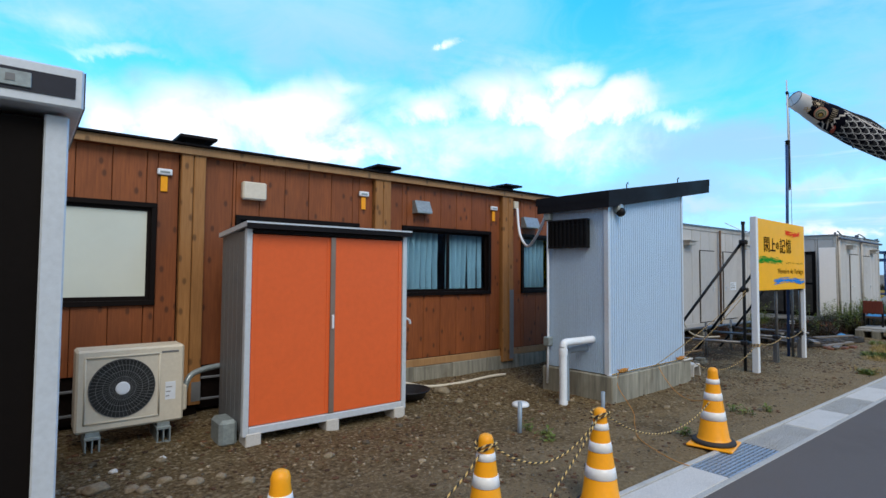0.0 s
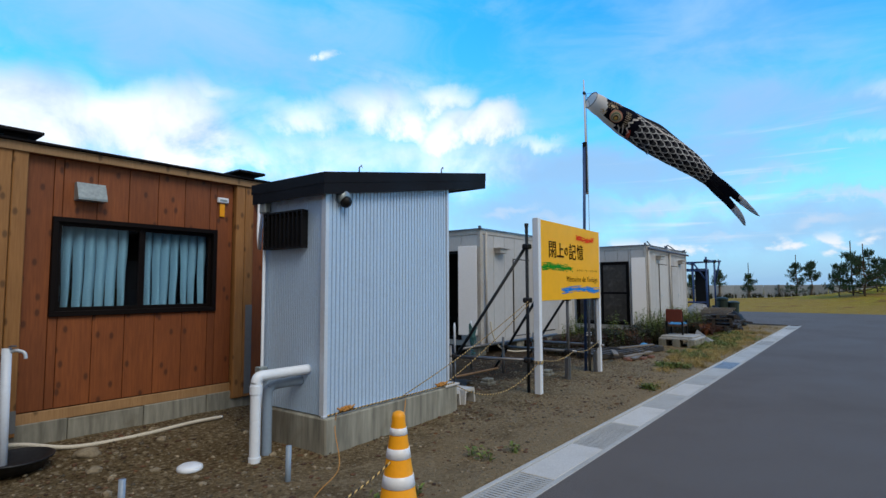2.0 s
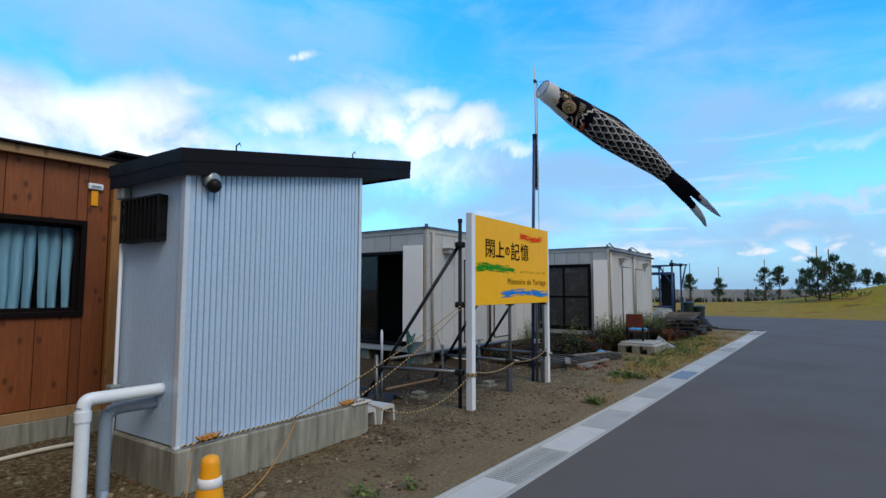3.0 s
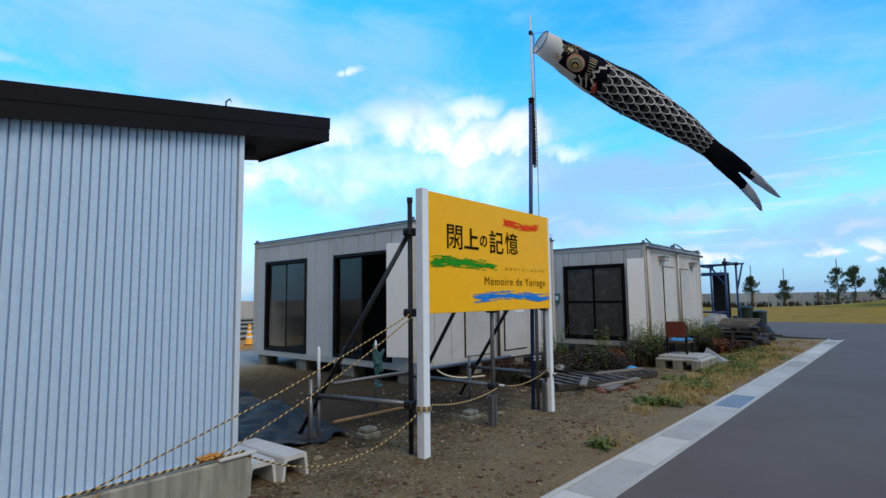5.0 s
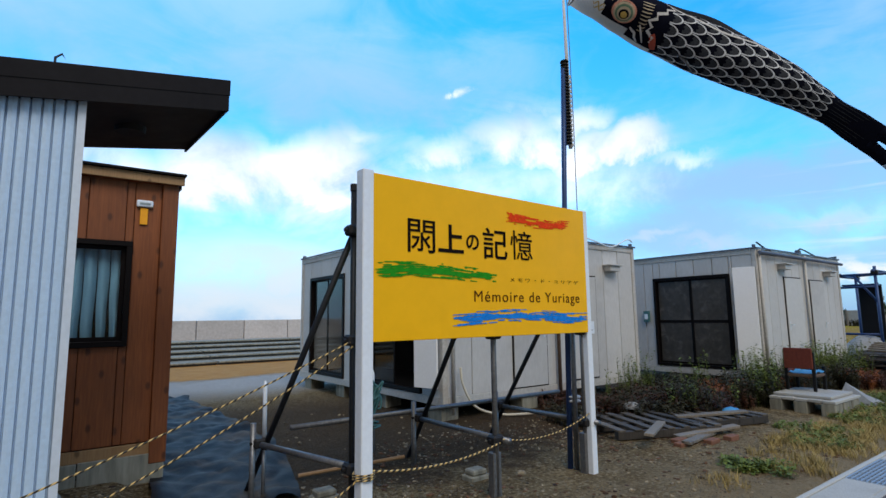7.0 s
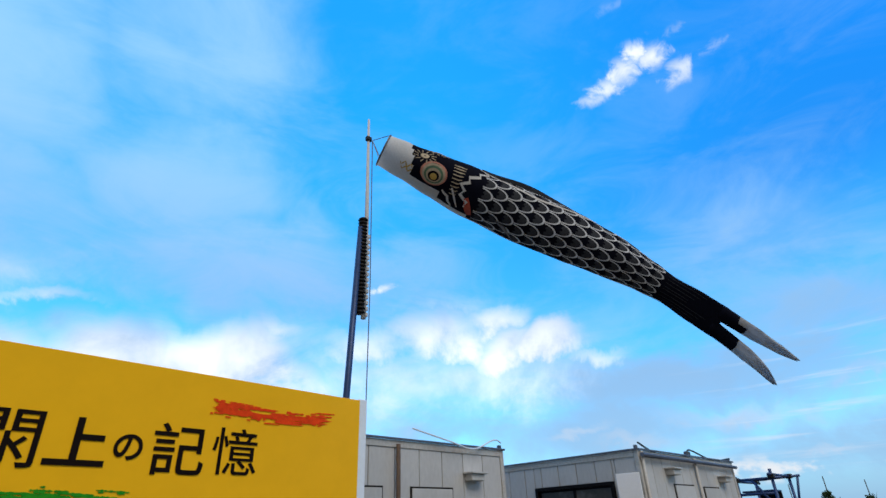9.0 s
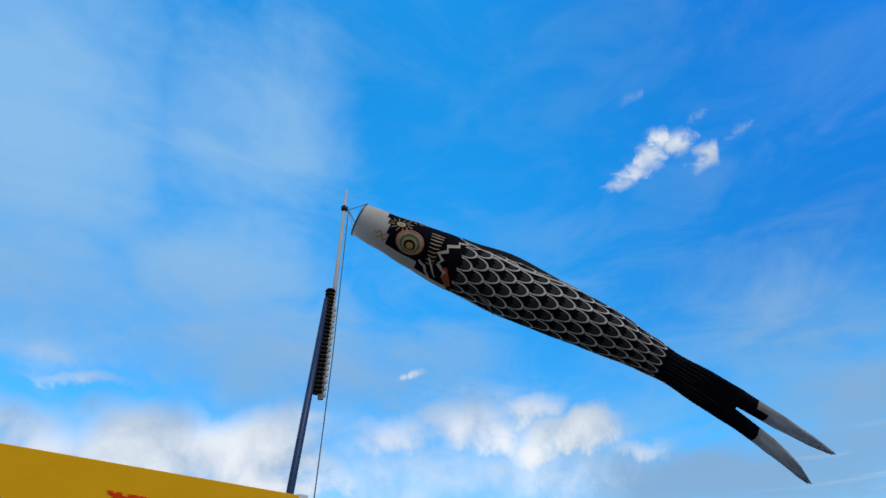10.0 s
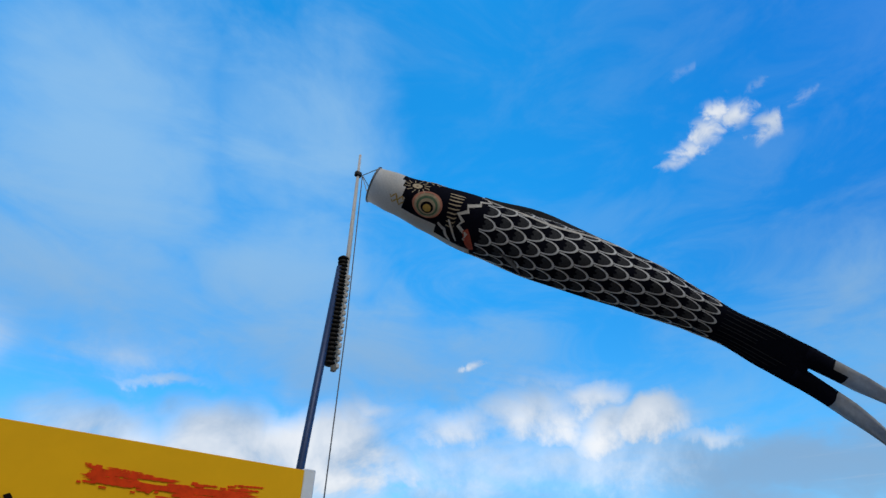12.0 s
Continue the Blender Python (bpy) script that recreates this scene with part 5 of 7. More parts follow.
    while xx < x1 - 0.3:
        part("support_block", box(xx, xx + 0.35, y0 + 0.05, y0 + 0.35, -0.05, z0 - 0.002, 0.01), M_CONCRETE, root)
        xx += 1.5
    return root


def turned(bm, x, y, degrees):
    """Stands a mesh built round the origin at a place, turned about the upright."""
    bmesh.ops.transform(bm, matrix=pose(x, y, 0, 0, 0, degrees), verts=bm.verts[:])
    return bm


def flush_door(root, x0, x1, y, z0, z1, knob_side):
    """A cream steel door, its dark gap showing, with a lever handle."""
    part("door_gap", box(x0 - 0.025, x1 + 0.025, y - 0.012, y - 0.002, z0 - 0.02, z1 + 0.025), M_SHADEDARK, root)
    d = part("door", box(x0, x1, y - 0.03, y - 0.013, z0, z1, 0.005), M_BEIGE, root, "cream steel door")
    kx = x0 + 0.07 if knob_side < 0 else x1 - 0.07
    bm = box(kx - 0.02, kx + 0.02, y - 0.036, y - 0.03, 1.12, 1.28, 0.002)
    tube([(kx, y - 0.036, 1.22), (kx, y - 0.075, 1.22), (kx + 0.1 * -knob_side, y - 0.075, 1.22)], 0.009, 7, bm)
    part("handle", bm, M_ALU, d, "steel lever handle")


def hood_shelf(root, x, y, z):
    bm = box(x - 0.19, x + 0.19, y - 0.2, y, z + 0.1, z + 0.125, 0.004)
    box(x - 0.16, x + 0.14, y - 0.16, y, z, z + 0.1, 0.01, bm)
    part("vent_cowl", bm, M_BEIGE2, root, "cream metal vent cowl")


C1 = cabin(12.35, 17.12, 6.47, 11.75, 0.22, 2.81, [(7.04, 8.69, 0.34, 2.33), (9.62, 11.24, 0.34, 2.33)], [], "weathered cream container cabin with dark glass doors", 0.46, "glass")
part("white_panel", turned(box(-0.015, 0.015, -0.22, 0.22, 0.46, 2.42, 0.004), 12.26, 6.76, 14), M_BRIGHT, C1, "loose white leaning panel")
flush_door(C1, 15.04, 15.84, 6.485, 0.38, 2.16, -1)
part("notice", box(15.38, 15.74, 6.445, 6.452, 1.14, 1.36), M_WHITE, C1, "white paper notice on the door")
for k in range(3):
    part("notice_mark", box(15.42, 15.68 - 0.05 * k, 6.441, 6.445, 1.2 + 0.05 * k, 1.215 + 0.05 * k), M_GREYPAINT, C1)
flush_door(C1, 13.75, 14.5, 6.485, 0.36, 2.16, 1)
hood_shelf(C1, 13.1, 6.485, 2.28)
hood_shelf(C1, 16.3, 6.485, 2.28)
part("downpipe", tube([(12.5, 6.42, 2.72), (12.5, 6.42, 0.1)], 0.028, 8), M_BEIGE2, C1, "", True)
part("downpipe", tube([(14.75, 6.42, 2.72), (14.75, 6.42, 0.1)], 0.03, 8), M_RUST, C1, "brown rusty downpipe", True)
part("hose", tube(smooth_path([(12.62, 6.4, 0.75), (12.63, 6.36, 0.5), (12.8, 6.3, 0.2), (13.2, 6.2, 0.06), (13.7, 6.0, 0.05)]), 0.018, 7), M_ROPEW, C1, "dangling pale hose", True)
part("cable", tube(smooth_path([(15.0, 6.4, 2.95), (15.7, 6.35, 2.82), (16.3, 6.4, 2.75), (16.8, 6.4, 2.92), (17.05, 6.45, 2.9)]), 0.012, 6), M_PVC, C1, "loose pale cable")

C2 = cabin(18.97, 23.5, 4.98, 8.1, 0.2, 2.77, [(5.53, 7.24, 0.34, 2.28)], [], "weathered cream container cabin with film-covered sliding doors", 0.4, "film")
part("white_panel", turned(box(-0.015, 0.015, -0.20, 0.20, 0.36, 2.38, 0.004), 18.88, 5.20, 14), M_BRIGHT, C2, "white door panel standing ajar")
flush_door(C2, 20.2, 21.05, 4.995, 0.3, 2.2, -1)
flush_door(C2, 21.55, 22.33, 4.995, 0.3, 2.18, 1)
hood_shelf(C2, 20.1, 4.995, 2.36)
hood_shelf(C2, 22.6, 4.995, 2.3)
part("downpipe", tube([(19.05, 4.95, 2.72), (19.05, 4.95, 0.1)], 0.03, 8), M_BEIGE2, C2, "", True)
part("downpipe", tube([(21.3, 4.95, 2.72), (21.3, 4.95, 0.1)], 0.03, 8), M_BEIGE2, C2, "", True)
part("gutter", tube([(18.97, 4.91, 2.66), (23.48, 4.91, 2.63)], 0.035, 8), M_ROOFBLUE, C2)
part("meter_box", box(18.92, 18.98, 7.36, 7.50, 1.3, 1.55, 0.008), M_TEAL, C2, "small teal meter box")
part("meter_face", box(18.914, 18.92, 7.39, 7.47, 1.36, 1.48), M_WHITE, C2)
part("cable", tube(smooth_path([(19.0, 4.96, 2.86), (19.8, 5.0, 2.72), (21.0, 5.0, 2.74), (21.3, 5.0, 2.88), (22.4, 5.0, 2.74), (23.4, 4.98, 2.82)]), 0.018, 6), M_PIPEDARK, C2, "sagging roof cable")
part("lifting_lug", box(21.2, 21.38, 5.02, 5.1, 2.77, 2.86, 0.02), M_ROOFBLUE, C2)

# ---- sign board, scaffold props, pole and carp streamer ----
SX0, SX1, SZ0, SZ1, SY = 9.593, 12.008, 1.31, 2.494, 3.592
SIGN_TURN = radians(2.3)  # the sign stands a little askew to the lane


def brush(parent, name, material, u0, u1, v0, v1, seed, label):
    """A dry brush stroke: ragged overlapping bristle lines."""
    rng = random.Random(seed)
    bm = bmesh.new()
    rows = 15
    for k in range(rows):
        c = (k + 0.5) / rows
        core = 1 - abs(c - 0.55) * 2
        a = u0 + (u1 - u0) * (rng.random() ** 2 * 0.16 * (1.3 - core))
        b = u1 - (u1 - u0) * (rng.random() ** 2 * (0.6 - 0.55 * core))
        runs = [(a, b)]
        if core < 0.8:
            cut = sorted(rng.uniform(a, b) for _ in range(6))
            runs = [(a, cut[0]), (cut[1], cut[2]), (cut[3], cut[4]), (cut[5], b)]
        for lo, hi in runs:
            if hi - lo < 0.008:
                continue
            n = 26
            up, dn = [], []
            for i in range(n + 1):
                t = i / n
                u = lo + (hi - lo) * t
                bend = 0.012 * math.sin(u * 9 + seed)
                half = (v1 - v0) / rows * (0.18 + 0.5 * core + 0.6 * rng.random()) * min(1.0, t * 12, (1 - t) * 12 + 0.1)
                v = v0 + (v1 - v0) * c + bend
                up.append(bm.verts.new((SX0 + u * (SX1 - SX0), SY - 0.004 - 0.0001 * k, SZ1 - (v - half) * (SZ1 - SZ0))))
                dn.append(bm.verts.new((SX0 + u * (SX1 - SX0), SY - 0.004 - 0.0001 * k, SZ1 - (v + half) * (SZ1 - SZ0))))
            for i in range(n):
                bm.faces.new((dn[i], dn[i + 1], up[i + 1], up[i]))
    tagged(part(name, bm, material, parent, label), kind="stuff")


def sign_board():
    root = thing("sign_board", (10.8, SY, 0), "large yellow sign board on white posts", "sign")
    board = part("board", box(SX0, SX1, SY, SY + 0.06, SZ0, SZ1, 0.003), M_SIGN, root, "yellow painted sheet")
    for x, y, w in ((SX0 - 0.092, SY - 0.018, 0.088), (SX1 + 0.004, SY + 0.016, 0.076)):
        part("post", box(x, x + w, y, y + 0.093, -0.15, 2.508, 0.006), M_WHITE, root, "white square steel post")
    brush(board, "brush_stroke", M_GREEN, -0.0, 0.50, 0.53, 0.625, 3, "green brush stroke")
    brush(board, "brush_stroke", M_RED, 0.545, 0.91, 0.105, 0.19, 8, "red brush stroke")
    brush(board, "brush_stroke", M_BLUE, 0.29, 1.0, 0.825, 0.912, 12, "blue brush stroke")
    W, H = SX1 - SX0, SZ1 - SZ0
    for ch, u0, u1, v0, v1, bold in (("閖", 0.121, 0.226, 0.250, 0.460, 0.003), ("上", 0.239, 0.345, 0.258, 0.444, 0.018), ("の", 0.357, 0.413, 0.308, 0.412, 0.018), ("記", 0.432, 0.549, 0.245, 0.464, 0.007), ("憶", 0.566, 0.681, 0.240, 0.454, 0.001)):
        letters(ch, (u1 - u0) * W, (v1 - v0) * H, (SX0 + u0 * W, SY - 0.0025, SZ1 - v1 * H), M_INK, board, "character", "black brush-written character", 0.003, bold)
    tagged(letters("メ モ ワ ・ ド ・ ユ リ ア ゲ", 0.384 * W, 0.030 * H, (SX0 + 0.559 * W, SY - 0.0025, SZ1 - 0.617 * H), M_BROWNINK, board, "lettering", "small brown lettering", 0.002, -0.008), kind="stuff")
    tagged(letters("Mémoire de Yuriage", 0.56 * W, 0.098 * H, (SX0 + 0.388 * W, SY - 0.0025, SZ1 - 0.786 * H), M_BROWNINK, board, "lettering", "brown lettering", 0.002, -0.003, 1.16), kind="stuff")
    root.rotation_euler.z = SIGN_TURN


sign_board()


def clamp(bm, at, s=0.055):
    x, y, z = at
    box(x - s, x + s, y - s, y + s, z - s * 0.7, z + s * 0.7, 0.015, bm)
    tube([(x - s * 1.4, y, z), (x + s * 1.4, y, z)], 0.014, 6, bm)


def scaffold():
    """Three tube props behind the sign, each an upright, a raking strut, a tie and a ground pin."""
    for i, (x, dark) in enumerate(((9.545, True), (10.86, False), (12.02, False))):
        root = thing("scaffold_prop", (x, 4.2, 0), "scaffold tube prop bracing the sign from behind", "scaffold prop", "scaffold props behind the sign")
        y = 3.735
        part("upright", tube([(x, y, -0.2), (x, y, 2.42 if i == 0 else 2.2)], 0.0243, 12), M_PIPE if i else M_PIPEDARK, root, "steel upright tube", True)
        foot = {0: (9.27, 5.22), 1: (11.0, 5.32), 2: (12.15, 5.35)}[i]
        part("strut", tube([(x + 0.02, y + 0.03, 2.1), (foot[0], foot[1], -0.06)], 0.0243, 12), M_PIPEDARK, root, "dark raking tube", True)
        k = 0.78
        tie = (x + (foot[0] - x) * k - 0.04, y + (foot[1] - y) * k)
        part("tie", tube([(x + 0.05, y - 0.12, 0.46), (tie[0] - 0.03 * (i == 0), tie[1] + 0.1, 0.45)], 0.0243, 12), M_PIPE, root, "horizontal tie tube", True)
        part("ground_pin", tube([(tie[0] - 0.05, tie[1] + 0.02, -0.25), (tie[0] - 0.05, tie[1] + 0.02, 0.62)], 0.0243, 10), M_PIPE, root, "short driven tube", True)
        for at in ((x, y, 2.1), (x, y, 0.46), (x, y, 1.32), (tie[0], tie[1] + 0.01, 0.46)):
            bm = bmesh.new()
            clamp(bm, at)
            part("clamp", bm, M_CLAMP, root, "black tube clamp")
        if i == 0:
            part("cap", lathe([(0.03, 0.0), (0.03, 0.05)], (x, y, 2.39), 12), M_CLAMP, root)
        else:
            part("sleeve", box(x - 0.045, x + 0.045, y - 0.02, y + 0.05, -0.1, 0.36, 0.006), M_PIPE, root, "steel driven sleeve")
    rail = thing("scaffold_rail", (10.8, 5.1, 0.3), "long scaffold tube lying across the props behind the sign", "scaffold tube")
    part("tube", tube([(9.6, 5.02, 0.52), (13.2, 5.1, 0.5)], 0.0243, 12), M_PIPE, rail, "", True)


scaffold()

PX, PY = 12.205, 3.945


def flag_pole():
    root = thing("flag_pole", (PX, PY, 0), "slim weathered pole with taped joint carrying a streamer", "flag pole")
    part("lower_tube", tube([(PX - 0.19, PY, -0.3), (PX - 0.11, PY, 2.57), (PX - 0.035, PY, 4.15)], 0.027, 12), M_BLUESTEEL, root, "dark blue lower tube", True)
    part("upper_rod", tube([(PX + 0.02, PY - 0.01, 3.26), (PX + 0.02, PY - 0.01, 4.3), (PX + 0.01, PY, 5.48)], [0.022, 0.02, 0.012], 10), M_CARPWHITE, root, "chipped white upper rod", True)
    bm = bmesh.new()
    rng = random.Random(2)
    for k in range(26):
        z = 3.3 + k * 0.037
        lathe([(0.036, 0), (0.043 + 0.006 * rng.random(), 0.008), (0.043, 0.02), (0.036, 0.028)], (PX - 0.012, PY, z), 12, bm)
    tagged(part("tape", bm, M_BLACK, root, "black binding tape", True), kind="stuff")
    bm = bmesh.new()
    for k in range(15):
        z = 3.28 + k * 0.055
        box(PX + 0.026, PX + 0.056, PY - 0.03, PY + 0.005, z, z + 0.04, 0.006, bm)
    part("tie_strip", bm, M_CARPWHITE, root, "pale wound binding strip")
    part("pulley", box(PX - 0.02, PX + 0.045, PY - 0.03, PY + 0.02, 5.19, 5.25, 0.012), M_CLAMP, root, "dark pulley block")
    part("halyard", tube([(PX + 0.05, PY - 0.02, 5.2), (PX + 0.075, PY - 0.02, 3.6), (PX + 0.06, PY - 0.02, 0.9)], 0.005, 6), M_PIPE, root, "thin hoisting cord")
    part("second_tube", tube([(PX - 0.17, PY - 0.07, -0.2), (PX - 0.13, PY - 0.06, 2.3)], 0.0243, 10), M_PIPE, root, "steel support tube", True)
    bm = bmesh.new()
    for z in (0.62, 0.66, 1.9):
        lathe([(0.06, 0), (0.066, 0.01), (0.06, 0.02)], (PX - 0.12, PY - 0.03, z), 12, bm)
    part("wire_tie", bm, M_CARPWHITE, root)


flag_pole()

# the streamer: a cloth tube that tapers to a forked tail
CA, CT, ROLL = Vector((12.35, 3.87, 5.11)), Vector((15.75, 1.88, 3.22)), 0.72
RAD = [(0.0, 0.165), (0.06, 0.185), (0.14, 0.23), (0.25, 0.265), (0.42, 0.275), (0.58, 0.235), (0.70, 0.17), (0.76, 0.15), (0.84, 0.165), (0.90, 0.175), (1.0, 0.17)]


def carp_line(s):
    return CA.lerp(CT, s) + Vector((0, 0, 0.10 * math.sin(math.pi * max(s, 0.0) ** 0.85))) + Vector((0.03, 0.05, 0)) * math.sin(7 * s)


def carp_axes(s):
    t = (carp_line(min(s + 0.01, 1.02)) - carp_line(s - 0.01)).normalized()
    side = t.cross(Vector((0, 0, 1))).normalized()
    up = side.cross(t)
    return t, side * math.cos(ROLL) - up * math.sin(ROLL), up * math.cos(ROLL) + side * math.sin(ROLL)


def carp_rad(s):
    for (a, ra), (b, rb) in zip(RAD, RAD[1:]):
        if s <= b:
            k = (s - a) / (b - a)
            k = k * k * (3 - 2 * k)
            return ra + (rb - ra) * k
    return RAD[-1][1]


def carp(s, ang, out=0.0):
    """A place on the streamer's skin: s along it, ang in degrees from the back, out above the cloth."""
    t, side, up = carp_axes(s)
    r = carp_rad(s)
    flat = 0.86 if s < 0.68 else max(0.12, 0.86 - (s - 0.68) * 6.0)
    a = math.radians(ang)
    fold = 1 + 0.025 * math.sin(5 * a + 14 * s) * min(1, s * 4) + 0.02 * math.sin(40 * s + 2 * a)
    return carp_line(s) + side * (math.sin(a) * (r * flat * fold + out)) + up * (math.cos(a) * (r * fold + out))


def skin(s0, s1, n, m, pick, name, mats, parent, label, a0=-180, a1=180):
    bm = bmesh.new()
    rows = [[bm.verts.new(carp(s0 + (s1 - s0) * i / n, a0 + (a1 - a0) * k / m)) for k in range(m if a1 - a0 == 360 else m + 1)] for i in range(n + 1)]
    w = len(rows[0])
    for i in range(n):
        for k in range(m):
            f = bm.faces.new((rows[i][k], rows[i][(k + 1) % w], rows[i + 1][(k + 1) % w], rows[i + 1][k]))
            f.material_index = pick(s0 + (s1 - s0) * (i + 0.5) / n, a0 + (a1 - a0) * (k + 0.5) / m)
    return part(name, bm, mats, parent, label, True)


def oval(bm, s, ang, rs, ra, out, seg=24, hole=0.0, arc=(0, 360), turn=0.0):
    """An oval printed on the skin, or a ring or arc of one. rs in lengths of s, ra in degrees."""
    n = max(3, int(seg * (arc[1] - arc[0]) / 360))
    outer, inner = [], []
    for i in range(n + 1):
        a = math.radians(arc[0] + (arc[1] - arc[0]) * i / n)
        for k, ring in ((1.0, outer), (hole, inner)):
            u, v = math.cos(a) * k, math.sin(a) * k
            cu, cv = u * math.cos(turn) - v * math.sin(turn), u * math.sin(turn) + v * math.cos(turn)
            ring.append(bm.verts.new(carp(s + cu * rs, ang + cv * ra, out)))
    for i in range(n):
        bm.faces.new((outer[i], outer[i + 1], inner[i + 1], inner[i]))


def stroke(bm, pts, w, out):
    """A tapering line printed on the skin through (s, ang) places; w in metres."""
    n = len(pts)
    pa, pb = [], []
    for i, (s, a) in enumerate(pts):
        s2, a2 = pts[min(i + 1, n - 1)]
        s1, a1 = pts[max(i - 1, 0)]
        ds, da = (s2 - s1) * 4.2, math.radians(a2 - a1) * 0.22
        ln = math.hypot(ds, da) or 1
        h = w * (0.35 + 0.65 * math.sin(math.pi * (0.15 + 0.7 * i / max(1, n - 1))))
        os_, oa = -da / ln * h / 4.2, math.degrees(ds / ln * h / 0.22)
        pa.append(bm.verts.new(carp(s + os_, a + oa, out)))
        pb.append(bm.verts.new(carp(s - os_, a - oa, out)))
    for i in range(n - 1):
        bm.faces.new((pa[i], pa[i + 1], pb[i + 1], pb[i]))


def streamer():
    root = thing("carp_streamer", CA, "black carp-shaped cloth streamer with silver scales flying from a pole", "streamer")

    def tone(s, a):
        a = abs(a)
        if s < 0.055 + 0.05 * (a / 180) or a > 162 - 22 * (s < 0.25):
            return 1
        if s < 0.24 and a > 118 and s < 0.17:
            return 1
        return 0

    body = skin(0.0, 0.76, 100, 48, tone, "body", [M_CARPBLACK, M_CARPWHITE], root, "black cloth tube with white lip and belly")
    tail = skin(0.76, 0.90, 24, 48, lambda s, a: 0, "tail", [M_CARPBLACK, M_CARPWHITE], root, "black flattened tail")
    # forked fins at the end of the tail
    for sgn in (1, -1):
        bm = bmesh.new()
        n = 22
        rows = []
        for i in range(n + 1):
            k = i / n
            s = 0.885 + 0.20 * k
            t, side, up = carp_axes(min(s, 1.0))
            mid = carp_line(s) + up * sgn * (0.087 + 0.02 * k + 0.06 * k * k) + side * (0.10 * math.sin(5 * k + 1.3 * sgn) * k) - Vector((0, 0, 0.10 * k * k))
            half = 0.085 * (1 - k) ** 1.6 + 0.044 * min(1.0, k * 2) * min(1.0, (1 - k) * 5 + 0.12) ** 0.5
            rows.append([bm.verts.new(mid + up * half * c + side * (0.02 * (1 - k) + 0.012) * (1 - c * c) * q + side * 0.03 * math.sin(7 * k + 4 * c) * k) for c, q in ((-1, 0), (-0.6, 1), (0.0, 1), (0.6, 1), (1, 0), (0.6, -1), (0.0, -1), (-0.6, -1))])
        for i in range(n):
            for c in range(8):
                f = bm.faces.new((rows[i][c], rows[i][(c + 1) % 8], rows[i + 1][(c + 1) % 8], rows[i + 1][c]))
                f.material_index = 1 if i > 7 - 3 * (c in (2, 3, 4) and sgn > 0) else 0
        bm.faces.new(rows[-1])
        bm.faces.new(rows[0])
        part("tail_fin", bm, [M_CARPBLACK, M_HAZE], tail, "tail fin with pale grey tip", True)
    part("mouth_ring", tube([carp(0.002, a, 0.004) for a in range(0, 361, 10)], 0.009, 7), M_PIPE, root, "dark mouth ring", True)
    bm = bmesh.new()
    knot = Vector((PX + 0.05, PY - 0.02, 5.215))
    for a in (0, 120, 240):
        tube([knot, carp(0.0, a)], 0.004, 5, bm)
    part("bridle", bm, M_PIPE, root, "three bridle cords")
    # scales
    rim, fan = bmesh.new(), bmesh.new()
    rows = 14
    for i in range(rows):
        s = 0.262 + 0.0335 * i
        per = 11
        for k in range(per):
            a = -156 + (k + 0.5 * (i % 2)) * 312 / per + 312 / per / 4
            if abs(a) < 5 or abs(a) > 158:
                continue
            dx = s - 0.003 * math.cos(math.radians(a))
            oval(rim, dx, a, 0.030, 13.6, 0.003, 30, 0.83, (-96, 96))
            oval(fan, dx, a, 0.0236, 10.6, 0.003, 24, 0.3, (-78, 78))
    tagged(part("scale_rim", rim, M_CARPGREY, body, "silver scale outlines"), kind="stuff")
    tagged(part("scale_fan", fan, M_CARPDARK, body, "charcoal scale fans"), kind="stuff")
    # eyes, brow, gills
    for sg in (1, -1):
        eye = None
        for rs, ra, mt, out, nm in ((0.034, 30, M_CARPPINK, 0.004, "eye"), (0.029, 26, M_CARPTAN, 0.005, "eye_ring"), (0.024, 21.5, M_CARPGREEN, 0.006, "eye_ring"), (0.019, 17, M_CARPTAN, 0.007, "eye_ring"), (0.014, 12, M_CARPBLACK, 0.008, "pupil"), (0.009, 8, M_CARPGOLD, 0.009, "glint")):
            bm = bmesh.new()
            oval(bm, 0.135 + (0.034 - rs) * 0.1, sg * (84 + (30 - ra) * 0.35), rs, ra, out)
            ob = part(nm, bm, mt, eye or body, "ringed painted eye" if eye is None else "")
            eye = eye or ob
        bm = bmesh.new()
        stroke(bm, [(0.228 + 0.022 * math.cos(k * 0.5) + 0.014 * (k % 2), sg * (12 + 11 * k)) for k in range(11)], 0.018, 0.004)
        stroke(bm, [(0.17 + 0.006 * k, sg * (112 + 4.5 * k - 0.7 * k * k * (k < 4))) for k in range(7)], 0.014, 0.004)
        stroke(bm, [(0.19 + 0.005 * k, sg * (96 + 6 * k)) for k in range(7)], 0.010, 0.0045)
        part("gill_line", bm, M_CARPWHITE, body, "pale gill outline")
        bm = bmesh.new()
        stroke(bm, [(0.232 + 0.004 * k, sg * (102 + 6 * k)) for k in range(7)], 0.035, 0.0035)
        part("gill_patch", bm, M_CARPRED, body, "red gill patch")
        bm = bmesh.new()
        stroke(bm, [(0.05 + 0.004 * k, sg * (96 + 7 * math.sin(k * 1.6))) for k in range(9)], 0.008, 0.004)
        stroke(bm, [(0.056 + 0.004 * k, sg * (108 + 6 * math.sin(k * 1.6))) for k in range(8)], 0.008, 0.004)
        part("nostril_mark", bm, M_CARPGOLD, body, "gold wavy snout marks")
        bm = bmesh.new()
        oval(bm, 0.098, sg * 47, 0.011, 9, 0.004, 16, 0.2)
